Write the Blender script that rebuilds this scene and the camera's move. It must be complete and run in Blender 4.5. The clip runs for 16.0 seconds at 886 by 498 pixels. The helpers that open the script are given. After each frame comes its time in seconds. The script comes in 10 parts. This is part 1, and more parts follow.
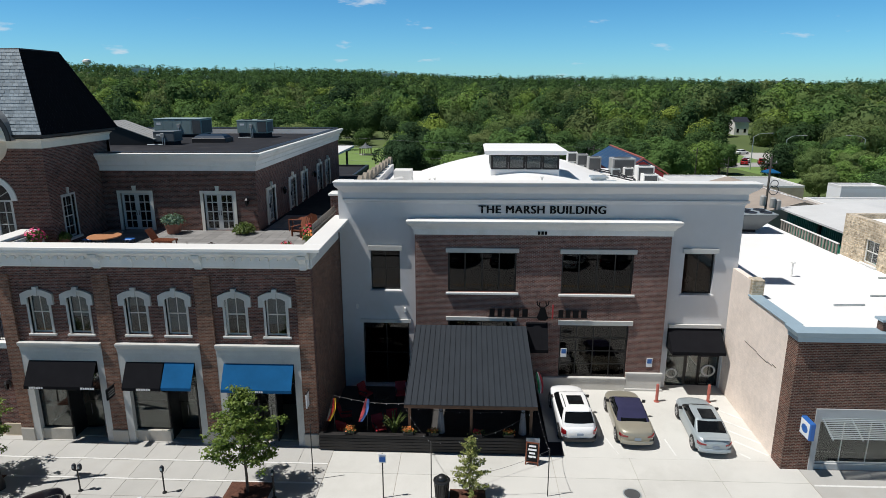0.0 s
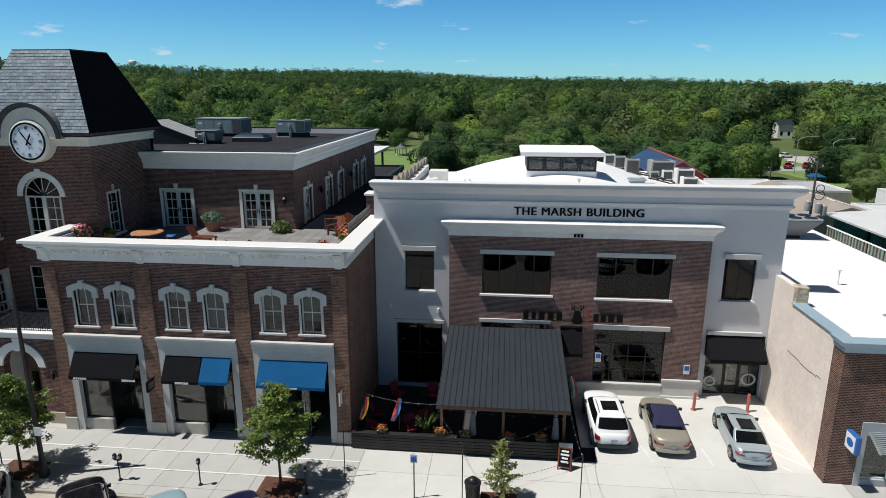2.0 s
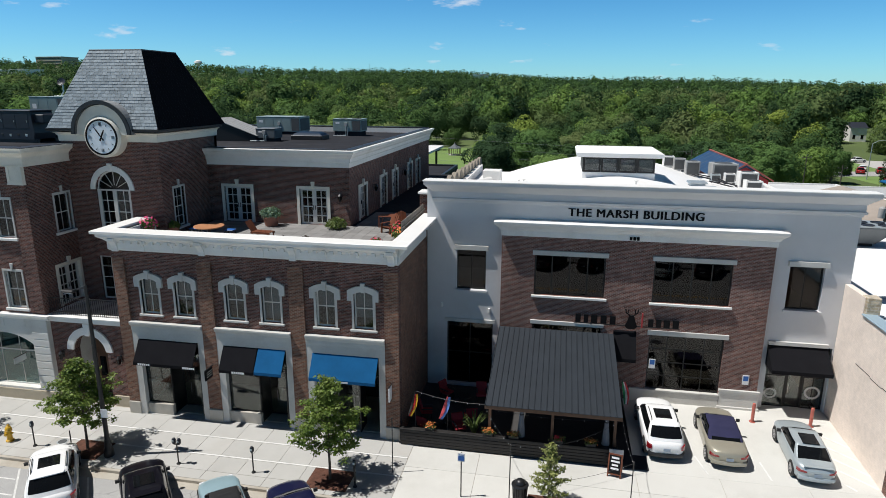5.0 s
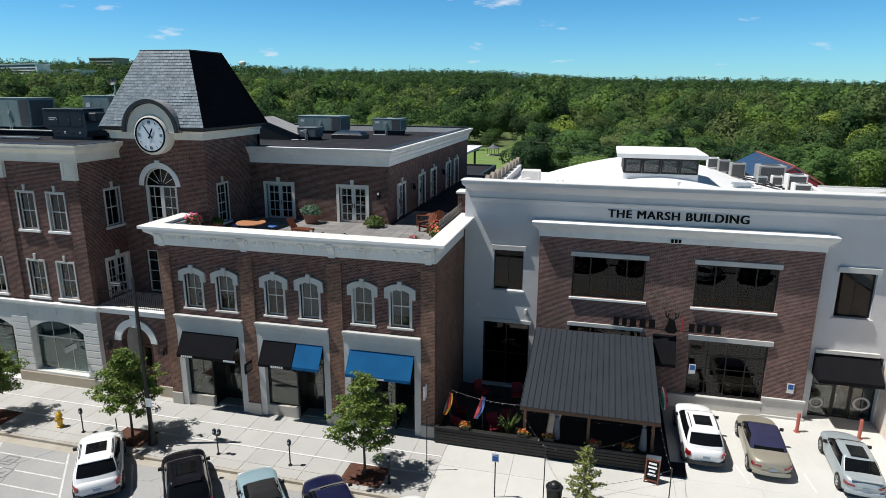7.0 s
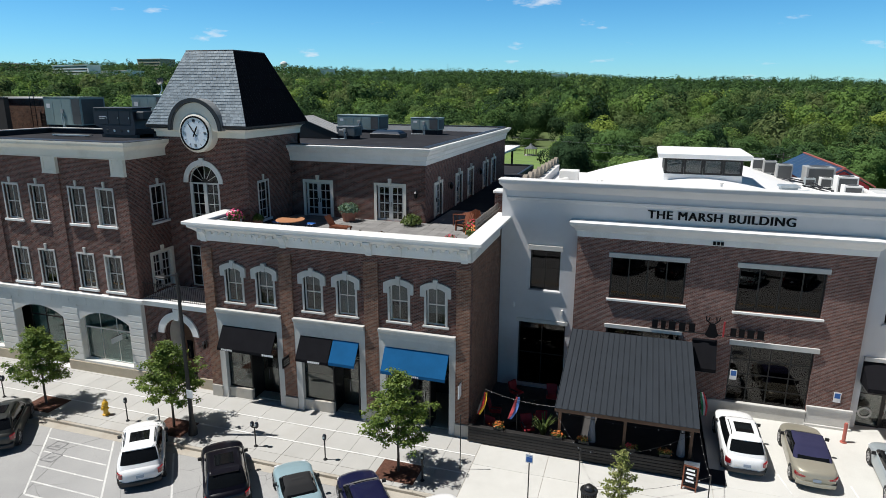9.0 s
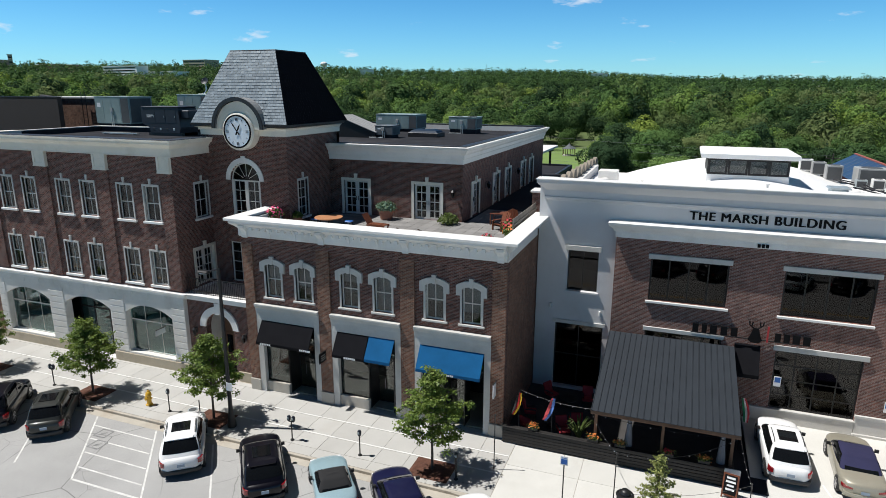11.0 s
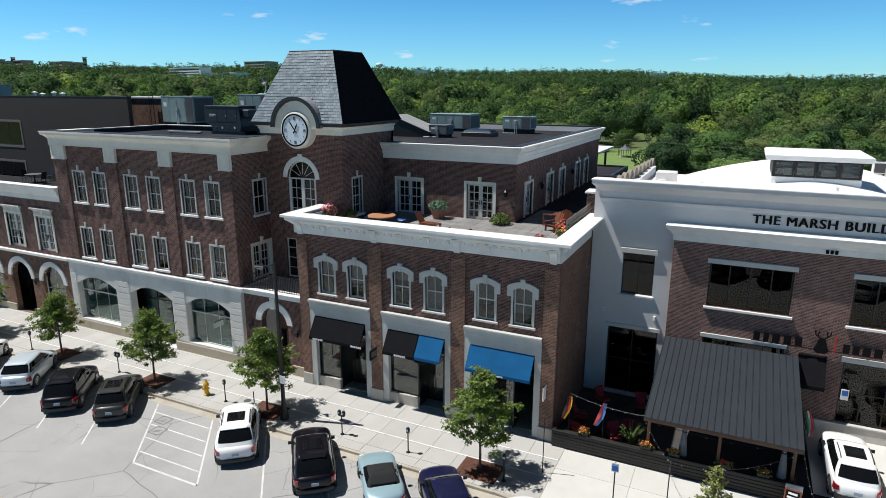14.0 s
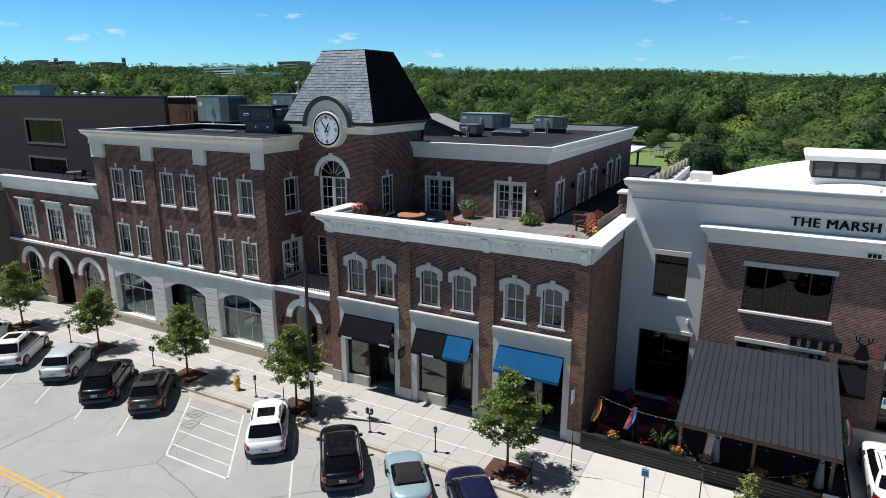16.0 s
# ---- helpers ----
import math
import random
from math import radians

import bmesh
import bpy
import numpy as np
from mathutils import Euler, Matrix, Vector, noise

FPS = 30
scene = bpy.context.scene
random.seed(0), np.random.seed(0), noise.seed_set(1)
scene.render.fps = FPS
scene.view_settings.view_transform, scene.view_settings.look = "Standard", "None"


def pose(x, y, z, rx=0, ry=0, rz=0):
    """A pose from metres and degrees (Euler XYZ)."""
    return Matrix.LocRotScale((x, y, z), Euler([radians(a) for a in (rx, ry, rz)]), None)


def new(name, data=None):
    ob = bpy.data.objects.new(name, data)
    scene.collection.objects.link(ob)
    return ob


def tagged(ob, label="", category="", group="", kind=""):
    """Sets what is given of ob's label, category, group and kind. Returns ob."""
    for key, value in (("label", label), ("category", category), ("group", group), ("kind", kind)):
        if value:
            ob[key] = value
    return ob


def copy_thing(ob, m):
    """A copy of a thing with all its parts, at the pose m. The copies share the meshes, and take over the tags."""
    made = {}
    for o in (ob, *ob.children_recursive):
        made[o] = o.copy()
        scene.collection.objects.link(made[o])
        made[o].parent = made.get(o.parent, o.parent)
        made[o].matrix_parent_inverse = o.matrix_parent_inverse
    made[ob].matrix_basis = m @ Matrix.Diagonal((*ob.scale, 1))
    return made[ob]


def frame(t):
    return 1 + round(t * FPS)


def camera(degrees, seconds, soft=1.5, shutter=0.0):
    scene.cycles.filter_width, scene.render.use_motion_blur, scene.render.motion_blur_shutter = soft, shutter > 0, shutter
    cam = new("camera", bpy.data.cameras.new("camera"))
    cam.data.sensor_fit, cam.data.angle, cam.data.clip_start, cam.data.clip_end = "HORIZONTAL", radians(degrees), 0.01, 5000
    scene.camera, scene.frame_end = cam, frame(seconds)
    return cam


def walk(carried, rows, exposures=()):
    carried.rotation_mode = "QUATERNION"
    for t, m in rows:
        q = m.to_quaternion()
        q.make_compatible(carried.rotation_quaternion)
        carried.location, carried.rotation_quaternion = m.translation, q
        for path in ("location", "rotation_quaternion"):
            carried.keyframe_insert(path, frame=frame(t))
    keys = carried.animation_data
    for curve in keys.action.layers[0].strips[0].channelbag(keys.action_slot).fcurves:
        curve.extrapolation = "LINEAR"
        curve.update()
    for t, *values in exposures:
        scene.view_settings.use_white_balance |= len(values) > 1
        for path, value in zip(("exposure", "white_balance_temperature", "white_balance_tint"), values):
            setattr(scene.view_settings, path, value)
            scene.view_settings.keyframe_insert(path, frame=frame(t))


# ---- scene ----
cam = camera(70.72, 16.0, soft=0.74)
# seconds, eye, then yaw, pitch and roll in degrees
ROWS = [
    (0, 7.452, -27.945, 17.511, 2.412, -14.310, 0.079),
    (0.5, 7.427, -27.922, 17.509, 3.075, -14.268, 0.067),
    (1, 7.405, -27.904, 17.507, 3.849, -14.239, 0.032),
    (1.5, 7.387, -27.892, 17.504, 4.659, -14.228, -0.018),
    (2, 7.372, -27.884, 17.500, 5.584, -14.230, -0.077),
    (2.5, 7.359, -27.880, 17.495, 6.490, -14.246, -0.129),
    (3, 7.348, -27.880, 17.490, 7.307, -14.256, -0.168),
    (3.5, 7.339, -27.882, 17.484, 8.098, -14.252, -0.199),
    (4, 7.331, -27.887, 17.476, 8.896, -14.243, -0.217),
    (6.5, 7.303, -27.927, 17.428, 13.022, -14.234, -0.279),
    (7, 7.298, -27.936, 17.416, 13.961, -14.230, -0.289),
    (7.5, 7.293, -27.945, 17.404, 14.795, -14.222, -0.288),
    (8, 7.288, -27.952, 17.391, 15.548, -14.232, -0.278),
    (8.5, 7.282, -27.959, 17.378, 16.425, -14.236, -0.267),
    (9, 7.275, -27.965, 17.364, 17.330, -14.245, -0.255),
    (9.5, 7.268, -27.969, 17.350, 18.244, -14.255, -0.239),
    (12, 7.221, -27.968, 17.285, 22.252, -14.257, -0.140),
    (12.5, 7.210, -27.964, 17.273, 23.045, -14.235, -0.123),
    (13, 7.198, -27.958, 17.263, 23.847, -14.231, -0.117),
    (13.5, 7.185, -27.950, 17.254, 24.670, -14.236, -0.109),
    (14, 7.173, -27.942, 17.246, 25.481, -14.251, -0.094),
    (14.5, 7.160, -27.933, 17.240, 26.225, -14.273, -0.076),
    (15, 7.147, -27.923, 17.235, 26.946, -14.285, -0.056),
    (15.5, 7.134, -27.912, 17.233, 27.578, -14.298, -0.035),
    (16, 7.122, -27.902, 17.233, 28.185, -14.303, -0.018),
]
walk(cam, [(t, pose(x, y, z, 90 + pitch, roll, yaw)) for t, x, y, z, yaw, pitch, roll in ROWS], [(0, -0.10, 6290, 10), (8, 0.075, 6290, 10), (16, 0.13, 6290, 10)])

# ---- light ----
world = bpy.data.worlds.new("sky")
scene.world = world
world.use_nodes = True
wn, wl = world.node_tree.nodes, world.node_tree.links
wn.clear()
SUN_WAY = Vector((0.48, 0.14, -1.0)).normalized()
sky = wn.new("ShaderNodeTexSky")
sky.sky_type = "NISHITA"
sky.sun_disc = False
sky.sun_elevation = math.asin(-SUN_WAY.z)
sky.sun_rotation = math.atan2(-SUN_WAY.x, -SUN_WAY.y)
sky.altitude = 250
sky.air_density = 1.0
sky.dust_density = 0.2
sky.ozone_density = 3.0
background = wn.new("ShaderNodeBackground")
background.inputs["Strength"].default_value = 0.088
out = wn.new("ShaderNodeOutputWorld")
# sky tint: bluer and brighter towards the horizon, dimmed overhead to lessen the fill light
way = wn.new("ShaderNodeTexCoord")
height = wn.new("ShaderNodeSeparateXYZ")
wl.new(way.outputs["Generated"], height.inputs[0])
clear = wn.new("ShaderNodeValToRGB")
clear.color_ramp.elements[0].position, clear.color_ramp.elements[1].position = 0.0, 0.44
clear.color_ramp.elements[0].color, clear.color_ramp.elements[1].color = (0.655, 1.20, 1.55, 1), (0.11, 0.135, 0.18, 1)
mid = clear.color_ramp.elements.new(0.22)
mid.color = (0.25, 0.78, 1.12, 1)
wl.new(height.outputs["Z"], clear.inputs["Fac"])
tint = wn.new("ShaderNodeMix")
tint.data_type, tint.blend_type = "RGBA", "MULTIPLY"
tint.inputs["Factor"].default_value = 1.0
wl.new(clear.outputs["Color"], tint.inputs[7])
wl.new(sky.outputs[0], tint.inputs[6])
# small scattered fair-weather clouds
stretch = wn.new("ShaderNodeMapping")
stretch.inputs["Scale"].default_value = (1.0, 1.0, 3.4)
puff = wn.new("ShaderNodeTexNoise")
puff.inputs["Scale"].default_value, puff.inputs["Detail"].default_value, puff.inputs["Roughness"].default_value = 11.0, 6.0, 0.55
edge = wn.new("ShaderNodeValToRGB")
edge.color_ramp.elements[0].position, edge.color_ramp.elements[1].position = 0.648, 0.745
edge.color_ramp.elements[0].color, edge.color_ramp.elements[1].color = (0, 0, 0, 1), (0.75, 0.75, 0.75, 1)
cloud = wn.new("ShaderNodeMix")
cloud.data_type = "RGBA"
cloud.inputs[7].default_value = (8.5, 9.0, 9.6, 1)
wl.new(way.outputs["Generated"], stretch.inputs["Vector"])
wl.new(stretch.outputs[0], puff.inputs["Vector"])
wl.new(puff.outputs["Fac"], edge.inputs["Fac"])
wl.new(edge.outputs["Color"], cloud.inputs["Factor"])
wl.new(tint.outputs[2], cloud.inputs[6])
wl.new(cloud.outputs[2], background.inputs["Color"])
wl.new(background.outputs[0], out.inputs["Surface"])

sun = new("sun", bpy.data.lights.new("sun", "SUN"))
sun.data.energy = 5.0
sun.data.angle = radians(0.53)
sun.data.color = (1.0, 0.96, 0.90)
sun.rotation_mode = "QUATERNION"
sun.rotation_quaternion = SUN_WAY.to_track_quat("-Z", "Y")
sun.location = (-20, -10, 60)
scene.view_settings.exposure = 0.0


# ---- materials ----
def shader(name):
    m = bpy.data.materials.new(name)
    m.use_nodes = True
    nt = m.node_tree
    return m, nt.nodes, nt.links, nt.nodes["Principled BSDF"]


def coords(nodes, world_space):
    if world_space:
        return nodes.new("ShaderNodeNewGeometry").outputs["Position"]
    return nodes.new("ShaderNodeTexCoord").outputs["Object"]


def noise_node(nodes, links, vec, scale, detail=5, rough=0.6):
    n = nodes.new("ShaderNodeTexNoise")
    n.inputs["Scale"].default_value = scale
    n.inputs["Detail"].default_value = detail
    n.inputs["Roughness"].default_value = rough
    links.new(vec, n.inputs["Vector"])
    return n.outputs["Fac"]


def ramp(nodes, links, fac, a, b, lo=0.3, hi=0.7):
    r = nodes.new("ShaderNodeValToRGB")
    r.color_ramp.elements[0].position, r.color_ramp.elements[1].position = lo, hi
    r.color_ramp.elements[0].color, r.color_ramp.elements[1].color = (*a, 1), (*b, 1)
    links.new(fac, r.inputs["Fac"])
    return r.outputs["Color"]


def mixed(nodes, links, fac, a, b, mode="MIX"):
    m = nodes.new("ShaderNodeMix")
    m.data_type, m.blend_type = "RGBA", mode
    for sock, v in ((m.inputs["Factor"], fac), (m.inputs[6], a), (m.inputs[7], b)):
        if isinstance(v, (int, float)):
            sock.default_value = v
        elif isinstance(v, tuple):
            sock.default_value = (*v, 1)
        else:
            links.new(v, sock)
    return m.outputs[2]


def bumped(nodes, links, bsdf, height, strength, distance):
    b = nodes.new("ShaderNodeBump")
    b.inputs["Strength"].default_value, b.inputs["Distance"].default_value = strength, distance
    links.new(height, b.inputs["Height"])
    links.new(b.outputs["Normal"], bsdf.inputs["Normal"])


def mat(name, col, rough=0.6, metal=0.0, var=0.15, scale=1.2, fine=30.0, bump=0.15, world_space=True, coat=0.0, stain=None, per_piece=0.0, spec=0.5):
    """A plain material with variation at two scales and fine relief."""
    m, n, l, b = shader(name)
    v = coords(n, world_space)
    big, small = noise_node(n, l, v, scale), noise_node(n, l, v, fine, 3)
    dark, light = tuple(c * (1 - var) for c in col), tuple(min(1, c * (1 + var)) for c in col)
    c = ramp(n, l, big, dark, light)
    c = mixed(n, l, 0.25, c, ramp(n, l, small, tuple(x * 0.75 for x in col), tuple(min(1, x * 1.2) for x in col)))
    if stain:
        s = noise_node(n, l, v, scale * 0.45, 8, 0.7)
        c = mixed(n, l, ramp(n, l, s, (0, 0, 0), (1, 1, 1), 0.52, 0.75), c, stain)
    if per_piece:
        info = n.new("ShaderNodeObjectInfo")
        c = mixed(n, l, 1.0, c, ramp(n, l, info.outputs["Random"], (1 - per_piece,) * 3, (1, 1, 1), 0, 1), "MULTIPLY")
    l.new(c, b.inputs["Base Color"])
    b.inputs["Roughness"].default_value, b.inputs["Metallic"].default_value = rough, metal
    b.inputs["Coat Weight"].default_value = coat
    b.inputs["Specular IOR Level"].default_value = spec
    b.inputs["Coat Roughness"].default_value = 0.04
    if bump:
        bumped(n, l, b, small, bump, 0.01)
    return m


def brick_mat(name, one, two, mortar, wide=0.215, high=0.074, joint=0.013, patch=0.3, mottle=1.0):
    m, n, l, b = shader(name)
    pos = coords(n, True)
    sep, com, add = n.new("ShaderNodeSeparateXYZ"), n.new("ShaderNodeCombineXYZ"), n.new("ShaderNodeMath")
    l.new(pos, sep.inputs[0])
    l.new(sep.outputs["X"], add.inputs[0])
    l.new(sep.outputs["Y"], add.inputs[1])
    l.new(add.outputs[0], com.inputs["X"])
    l.new(sep.outputs["Z"], com.inputs["Y"])
    t = n.new("ShaderNodeTexBrick")
    t.inputs["Scale"].default_value = 1.0
    t.inputs["Brick Width"].default_value, t.inputs["Row Height"].default_value = wide, high
    t.inputs["Mortar Size"].default_value = joint
    t.inputs["Color1"].default_value, t.inputs["Color2"].default_value, t.inputs["Mortar"].default_value = (*one, 1), (*two, 1), (*mortar, 1)
    l.new(com.outputs[0], t.inputs["Vector"])
    big = noise_node(n, l, pos, 0.5, 6)
    spots = noise_node(n, l, pos, 3.2, 4, 0.75)
    c = mixed(n, l, 1.0, t.outputs["Color"], ramp(n, l, spots, (1 - 0.38 * mottle,) * 3, (1 + 0.3 * mottle, 1 + 0.27 * mottle, 1 + 0.25 * mottle), 0.3, 0.72), "MULTIPLY")
    c = mixed(n, l, 1.0, c, ramp(n, l, big, (1 - patch,) * 3, (1, 1, 1), 0.3, 0.65), "MULTIPLY")
    l.new(c, b.inputs["Base Color"])
    b.inputs["Roughness"].default_value = 0.88
    b.inputs["Specular IOR Level"].default_value = 0.25
    inv = n.new("ShaderNodeMath")
    inv.operation = "SUBTRACT"
    inv.inputs[0].default_value = 1.0
    l.new(t.outputs["Fac"], inv.inputs[1])
    bumped(n, l, b, inv.outputs[0], 0.3, 0.012)
    return m


def glass_mat(name, tint, rough=0.01, ior=1.5):
    m, n, l, b = shader(name)
    b.inputs["Base Color"].default_value = (*tint, 1)
    b.inputs["Transmission Weight"].default_value = 1.0
    b.inputs["IOR"].default_value = ior
    wob = noise_node(n, l, coords(n, True), 0.8, 2)
    bumped(n, l, b, wob, 0.04, 0.02)
    b.inputs["Roughness"].default_value = rough
    return m


def leaf_mat(name, dark, light, scale, patch_scale):
    """Leaves: hue varies from tree to tree and from leaf to leaf."""
    m, n, l, b = shader(name)
    v = coords(n, True)
    big = noise_node(n, l, v, patch_scale, 3, 0.55)
    c = ramp(n, l, big, dark, light, 0.35, 0.68)
    geo = n.new("ShaderNodeNewGeometry")
    c = mixed(n, l, 1.0, c, ramp(n, l, geo.outputs["Random Per Island"], (0.65, 0.68, 0.6), (1.25, 1.2, 1.05), 0, 1), "MULTIPLY")
    l.new(c, b.inputs["Base Color"])
    b.inputs["Roughness"].default_value = 0.55
    b.inputs["Specular IOR Level"].default_value = 0.3
    tr = n.new("ShaderNodeBsdfTranslucent")
    l.new(mixed(n, l, 0.35, c, (0.30, 0.42, 0.05)), tr.inputs["Color"])
    add = n.new("ShaderNodeMixShader")
    add.inputs[0].default_value = 0.28
    l.new(b.outputs[0], add.inputs[1])
    l.new(tr.outputs[0], add.inputs[2])
    l.new(add.outputs[0], n["Material Output"].inputs["Surface"])
    return m


def wood_mat(name, single, clumps=False):
    """Woodland leaves: each tree has a hue of its own, from blue-green over green to yellow-green and olive."""
    m, n, l, b = shader(name)
    if single:
        less = n.new("ShaderNodeMath")
        less.operation = "MULTIPLY"
        less.inputs[1].default_value = 0.84
        l.new(n.new("ShaderNodeObjectInfo").outputs["Random"], less.inputs[0])
        hue = less.outputs[0]
    else:
        at = n.new("ShaderNodeAttribute")
        at.attribute_name = "hue"
        hue = at.outputs["Fac"]
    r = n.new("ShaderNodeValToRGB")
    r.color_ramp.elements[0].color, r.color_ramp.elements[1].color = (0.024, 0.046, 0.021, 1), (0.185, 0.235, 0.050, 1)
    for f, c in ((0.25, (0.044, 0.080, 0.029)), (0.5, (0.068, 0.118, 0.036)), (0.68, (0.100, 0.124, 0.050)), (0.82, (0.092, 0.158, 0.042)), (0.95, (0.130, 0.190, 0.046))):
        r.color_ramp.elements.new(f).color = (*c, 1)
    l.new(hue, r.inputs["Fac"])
    geo = n.new("ShaderNodeNewGeometry")
    g = 1.9 if single else 1.42
    c = mixed(n, l, 1.0, r.outputs["Color"], ramp(n, l, geo.outputs["Random Per Island"], (0.9 * g, 0.91 * g, 0.9 * g), (1.1 * g, 1.09 * g, 1.08 * g), 0, 1), "MULTIPLY")
    if clumps:
        v = coords(n, True)
        tuft = noise_node(n, l, v, 0.4, 4, 0.7)
        c = mixed(n, l, 1.0, c, ramp(n, l, tuft, (0.86, 0.88, 0.88), (1.12, 1.12, 1.1), 0.34, 0.66), "MULTIPLY")
    l.new(c, b.inputs["Base Color"])
    b.inputs["Roughness"].default_value = 0.75
    b.inputs["Specular IOR Level"].default_value = 0.06
    tr = n.new("ShaderNodeBsdfTranslucent")
    l.new(c, tr.inputs["Color"])
    mix = n.new("ShaderNodeMixShader")
    mix.inputs[0].default_value = 0.32
    l.new(b.outputs[0], mix.inputs[1])
    l.new(tr.outputs[0], mix.inputs[2])
    l.new(mix.outputs[0], n["Material Output"].inputs["Surface"])
    return m


M = {}
M["brick"] = brick_mat("red_brown_brick", (0.212, 0.078, 0.056), (0.062, 0.029, 0.025), (0.25, 0.195, 0.175))
M["brick_tan"] = brick_mat("warm_brown_brick", (0.30, 0.132, 0.082), (0.135, 0.060, 0.041), (0.29, 0.225, 0.18))
M["brick_marsh"] = brick_mat("purple_brown_brick", (0.245, 0.104, 0.078), (0.125, 0.056, 0.047), (0.32, 0.265, 0.24))
M["brick_right"] = brick_mat("dark_red_brick", (0.17, 0.062, 0.040), (0.075, 0.030, 0.022), (0.28, 0.23, 0.19), high=0.08)
M["brick_pale"] = brick_mat("painted_tan_brick", (0.87, 0.76, 0.67), (0.84, 0.73, 0.64), (0.81, 0.70, 0.61), patch=0.14, mottle=0.25)
M["rubble"] = brick_mat("tan_rubble_stone", (0.66, 0.56, 0.41), (0.46, 0.37, 0.25), (0.60, 0.53, 0.42), wide=0.34, high=0.15, joint=0.025, patch=0.25, mottle=1.3)
M["white"] = mat("white_painted_cornice", (0.80, 0.79, 0.76), 0.55, var=0.06, scale=0.9, stain=(0.64, 0.62, 0.57), bump=0.08)
M["cream"] = mat("cream_painted_trim", (0.78, 0.735, 0.64), 0.55, var=0.06, scale=0.9, stain=(0.62, 0.58, 0.49), bump=0.08)
M["far_white"] = mat("white_cladding", (0.90, 0.90, 0.88), 0.7, var=0.03, bump=0.0)
M["cap"] = mat("white_parapet_cap", (0.78, 0.77, 0.74), 0.5, var=0.03, bump=0.03)
M["cast_stone"] = mat("grey_cast_stone", (0.56, 0.55, 0.52), 0.7, var=0.08, scale=1.0, stain=(0.45, 0.44, 0.41), bump=0.2)
M["limestone"] = mat("pale_limestone", (0.70, 0.685, 0.64), 0.75, var=0.08, scale=0.9, stain=(0.56, 0.54, 0.49), bump=0.2)
M["plinth"] = mat("buff_stone_plinth", (0.46, 0.40, 0.30), 0.8, var=0.1, stain=(0.34, 0.29, 0.22))
M["stucco"] = mat("pale_grey_stucco", (0.60, 0.598, 0.605), 0.85, var=0.06, scale=0.5, stain=(0.53, 0.52, 0.505), bump=0.25, fine=60)
M["frame_white"] = mat("white_window_frame", (0.63, 0.62, 0.585), 0.45, var=0.04, bump=0.0)
M["frame_dark"] = mat("black_window_frame", (0.007, 0.0065, 0.0065), 0.45, var=0.1, bump=0.0)
M["glass"] = glass_mat("window_glass", (0.62, 0.68, 0.68))
M["glass_dark"] = glass_mat("tinted_window_glass", (0.10, 0.085, 0.075), ior=1.42)
M["glass_shop"] = glass_mat("shop_window_glass", (0.55, 0.64, 0.60), ior=1.7)
M["glass_teal"] = glass_mat("teal_tinted_glass", (0.34, 0.60, 0.57), ior=1.7)
M["blind"] = mat("grey_blind", (0.20, 0.212, 0.212), 0.9, var=0.2, scale=2.0, bump=0.0)
# rooms behind the panes: their darkness is put into this near-black colour
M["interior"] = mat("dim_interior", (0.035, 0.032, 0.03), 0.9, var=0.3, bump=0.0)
def slate_mat():
    """Slates, each a little lighter, darker, bluer or browner than the next."""
    m, n, l, b = shader("blue_grey_slate")
    v = coords(n, True)
    geo = n.new("ShaderNodeNewGeometry")
    c = ramp(n, l, geo.outputs["Random Per Island"], (0.120, 0.158, 0.190), (0.225, 0.275, 0.315), 0.0, 1.0)
    c = mixed(n, l, 1.0, c, ramp(n, l, noise_node(n, l, v, 9.0, 5), (0.7, 0.7, 0.7), (1.25, 1.25, 1.22)), "MULTIPLY")
    c = mixed(n, l, 1.0, c, ramp(n, l, noise_node(n, l, v, 0.7, 4), (0.82, 0.84, 0.86), (1.1, 1.1, 1.1)), "MULTIPLY")
    l.new(c, b.inputs["Base Color"])
    b.inputs["Roughness"].default_value = 0.52
    b.inputs["Specular IOR Level"].default_value = 0.55
    bumped(n, l, b, noise_node(n, l, v, 18, 3), 0.12, 0.01)
    return m


M["slate"] = slate_mat()
# shaded copy of the slate, for the tower's right slope
M["slate_shaded"] = mat("near_black_shaded_slate", (0.010, 0.010, 0.013), 0.95, spec=0.05, var=0.2, scale=2.0, bump=0.1)
M["slate_dark"] = mat("dark_slate", (0.03, 0.032, 0.04), 0.6, var=0.2, scale=2.0, bump=0.2)
M["lead"] = mat("dark_lead_flashing", (0.035, 0.036, 0.04), 0.45, metal=0.3, var=0.2, bump=0.05)
M["zinc"] = mat("weathered_zinc_sheet", (0.21, 0.222, 0.232), 0.5, var=0.15, scale=2.0, bump=0.05)
M["buff"] = mat("buff_cast_stone", (0.47, 0.44, 0.385), 0.8, var=0.1, scale=1.2, stain=(0.36, 0.33, 0.28), bump=0.2)
M["membrane_dark"] = mat("dark_grey_roof_membrane", (0.032, 0.033, 0.038), 0.95, spec=0.06, var=0.2, scale=0.5, stain=(0.060, 0.060, 0.064))
M["membrane_white"] = mat("white_roof_membrane", (0.84, 0.835, 0.82), 0.6, var=0.03, scale=0.4, stain=(0.79, 0.78, 0.755), bump=0.04)
M["galvanised"] = mat("galvanised_steel", (0.48, 0.53, 0.54), 0.45, metal=0.55, var=0.12, scale=2.0, bump=0.05)
M["unit_green"] = mat("grey_green_unit_paint", (0.25, 0.32, 0.31), 0.5, metal=0.1, var=0.12, scale=1.5)
M["unit_dark"] = mat("dark_navy_unit_paint", (0.022, 0.026, 0.036), 0.5, var=0.15)
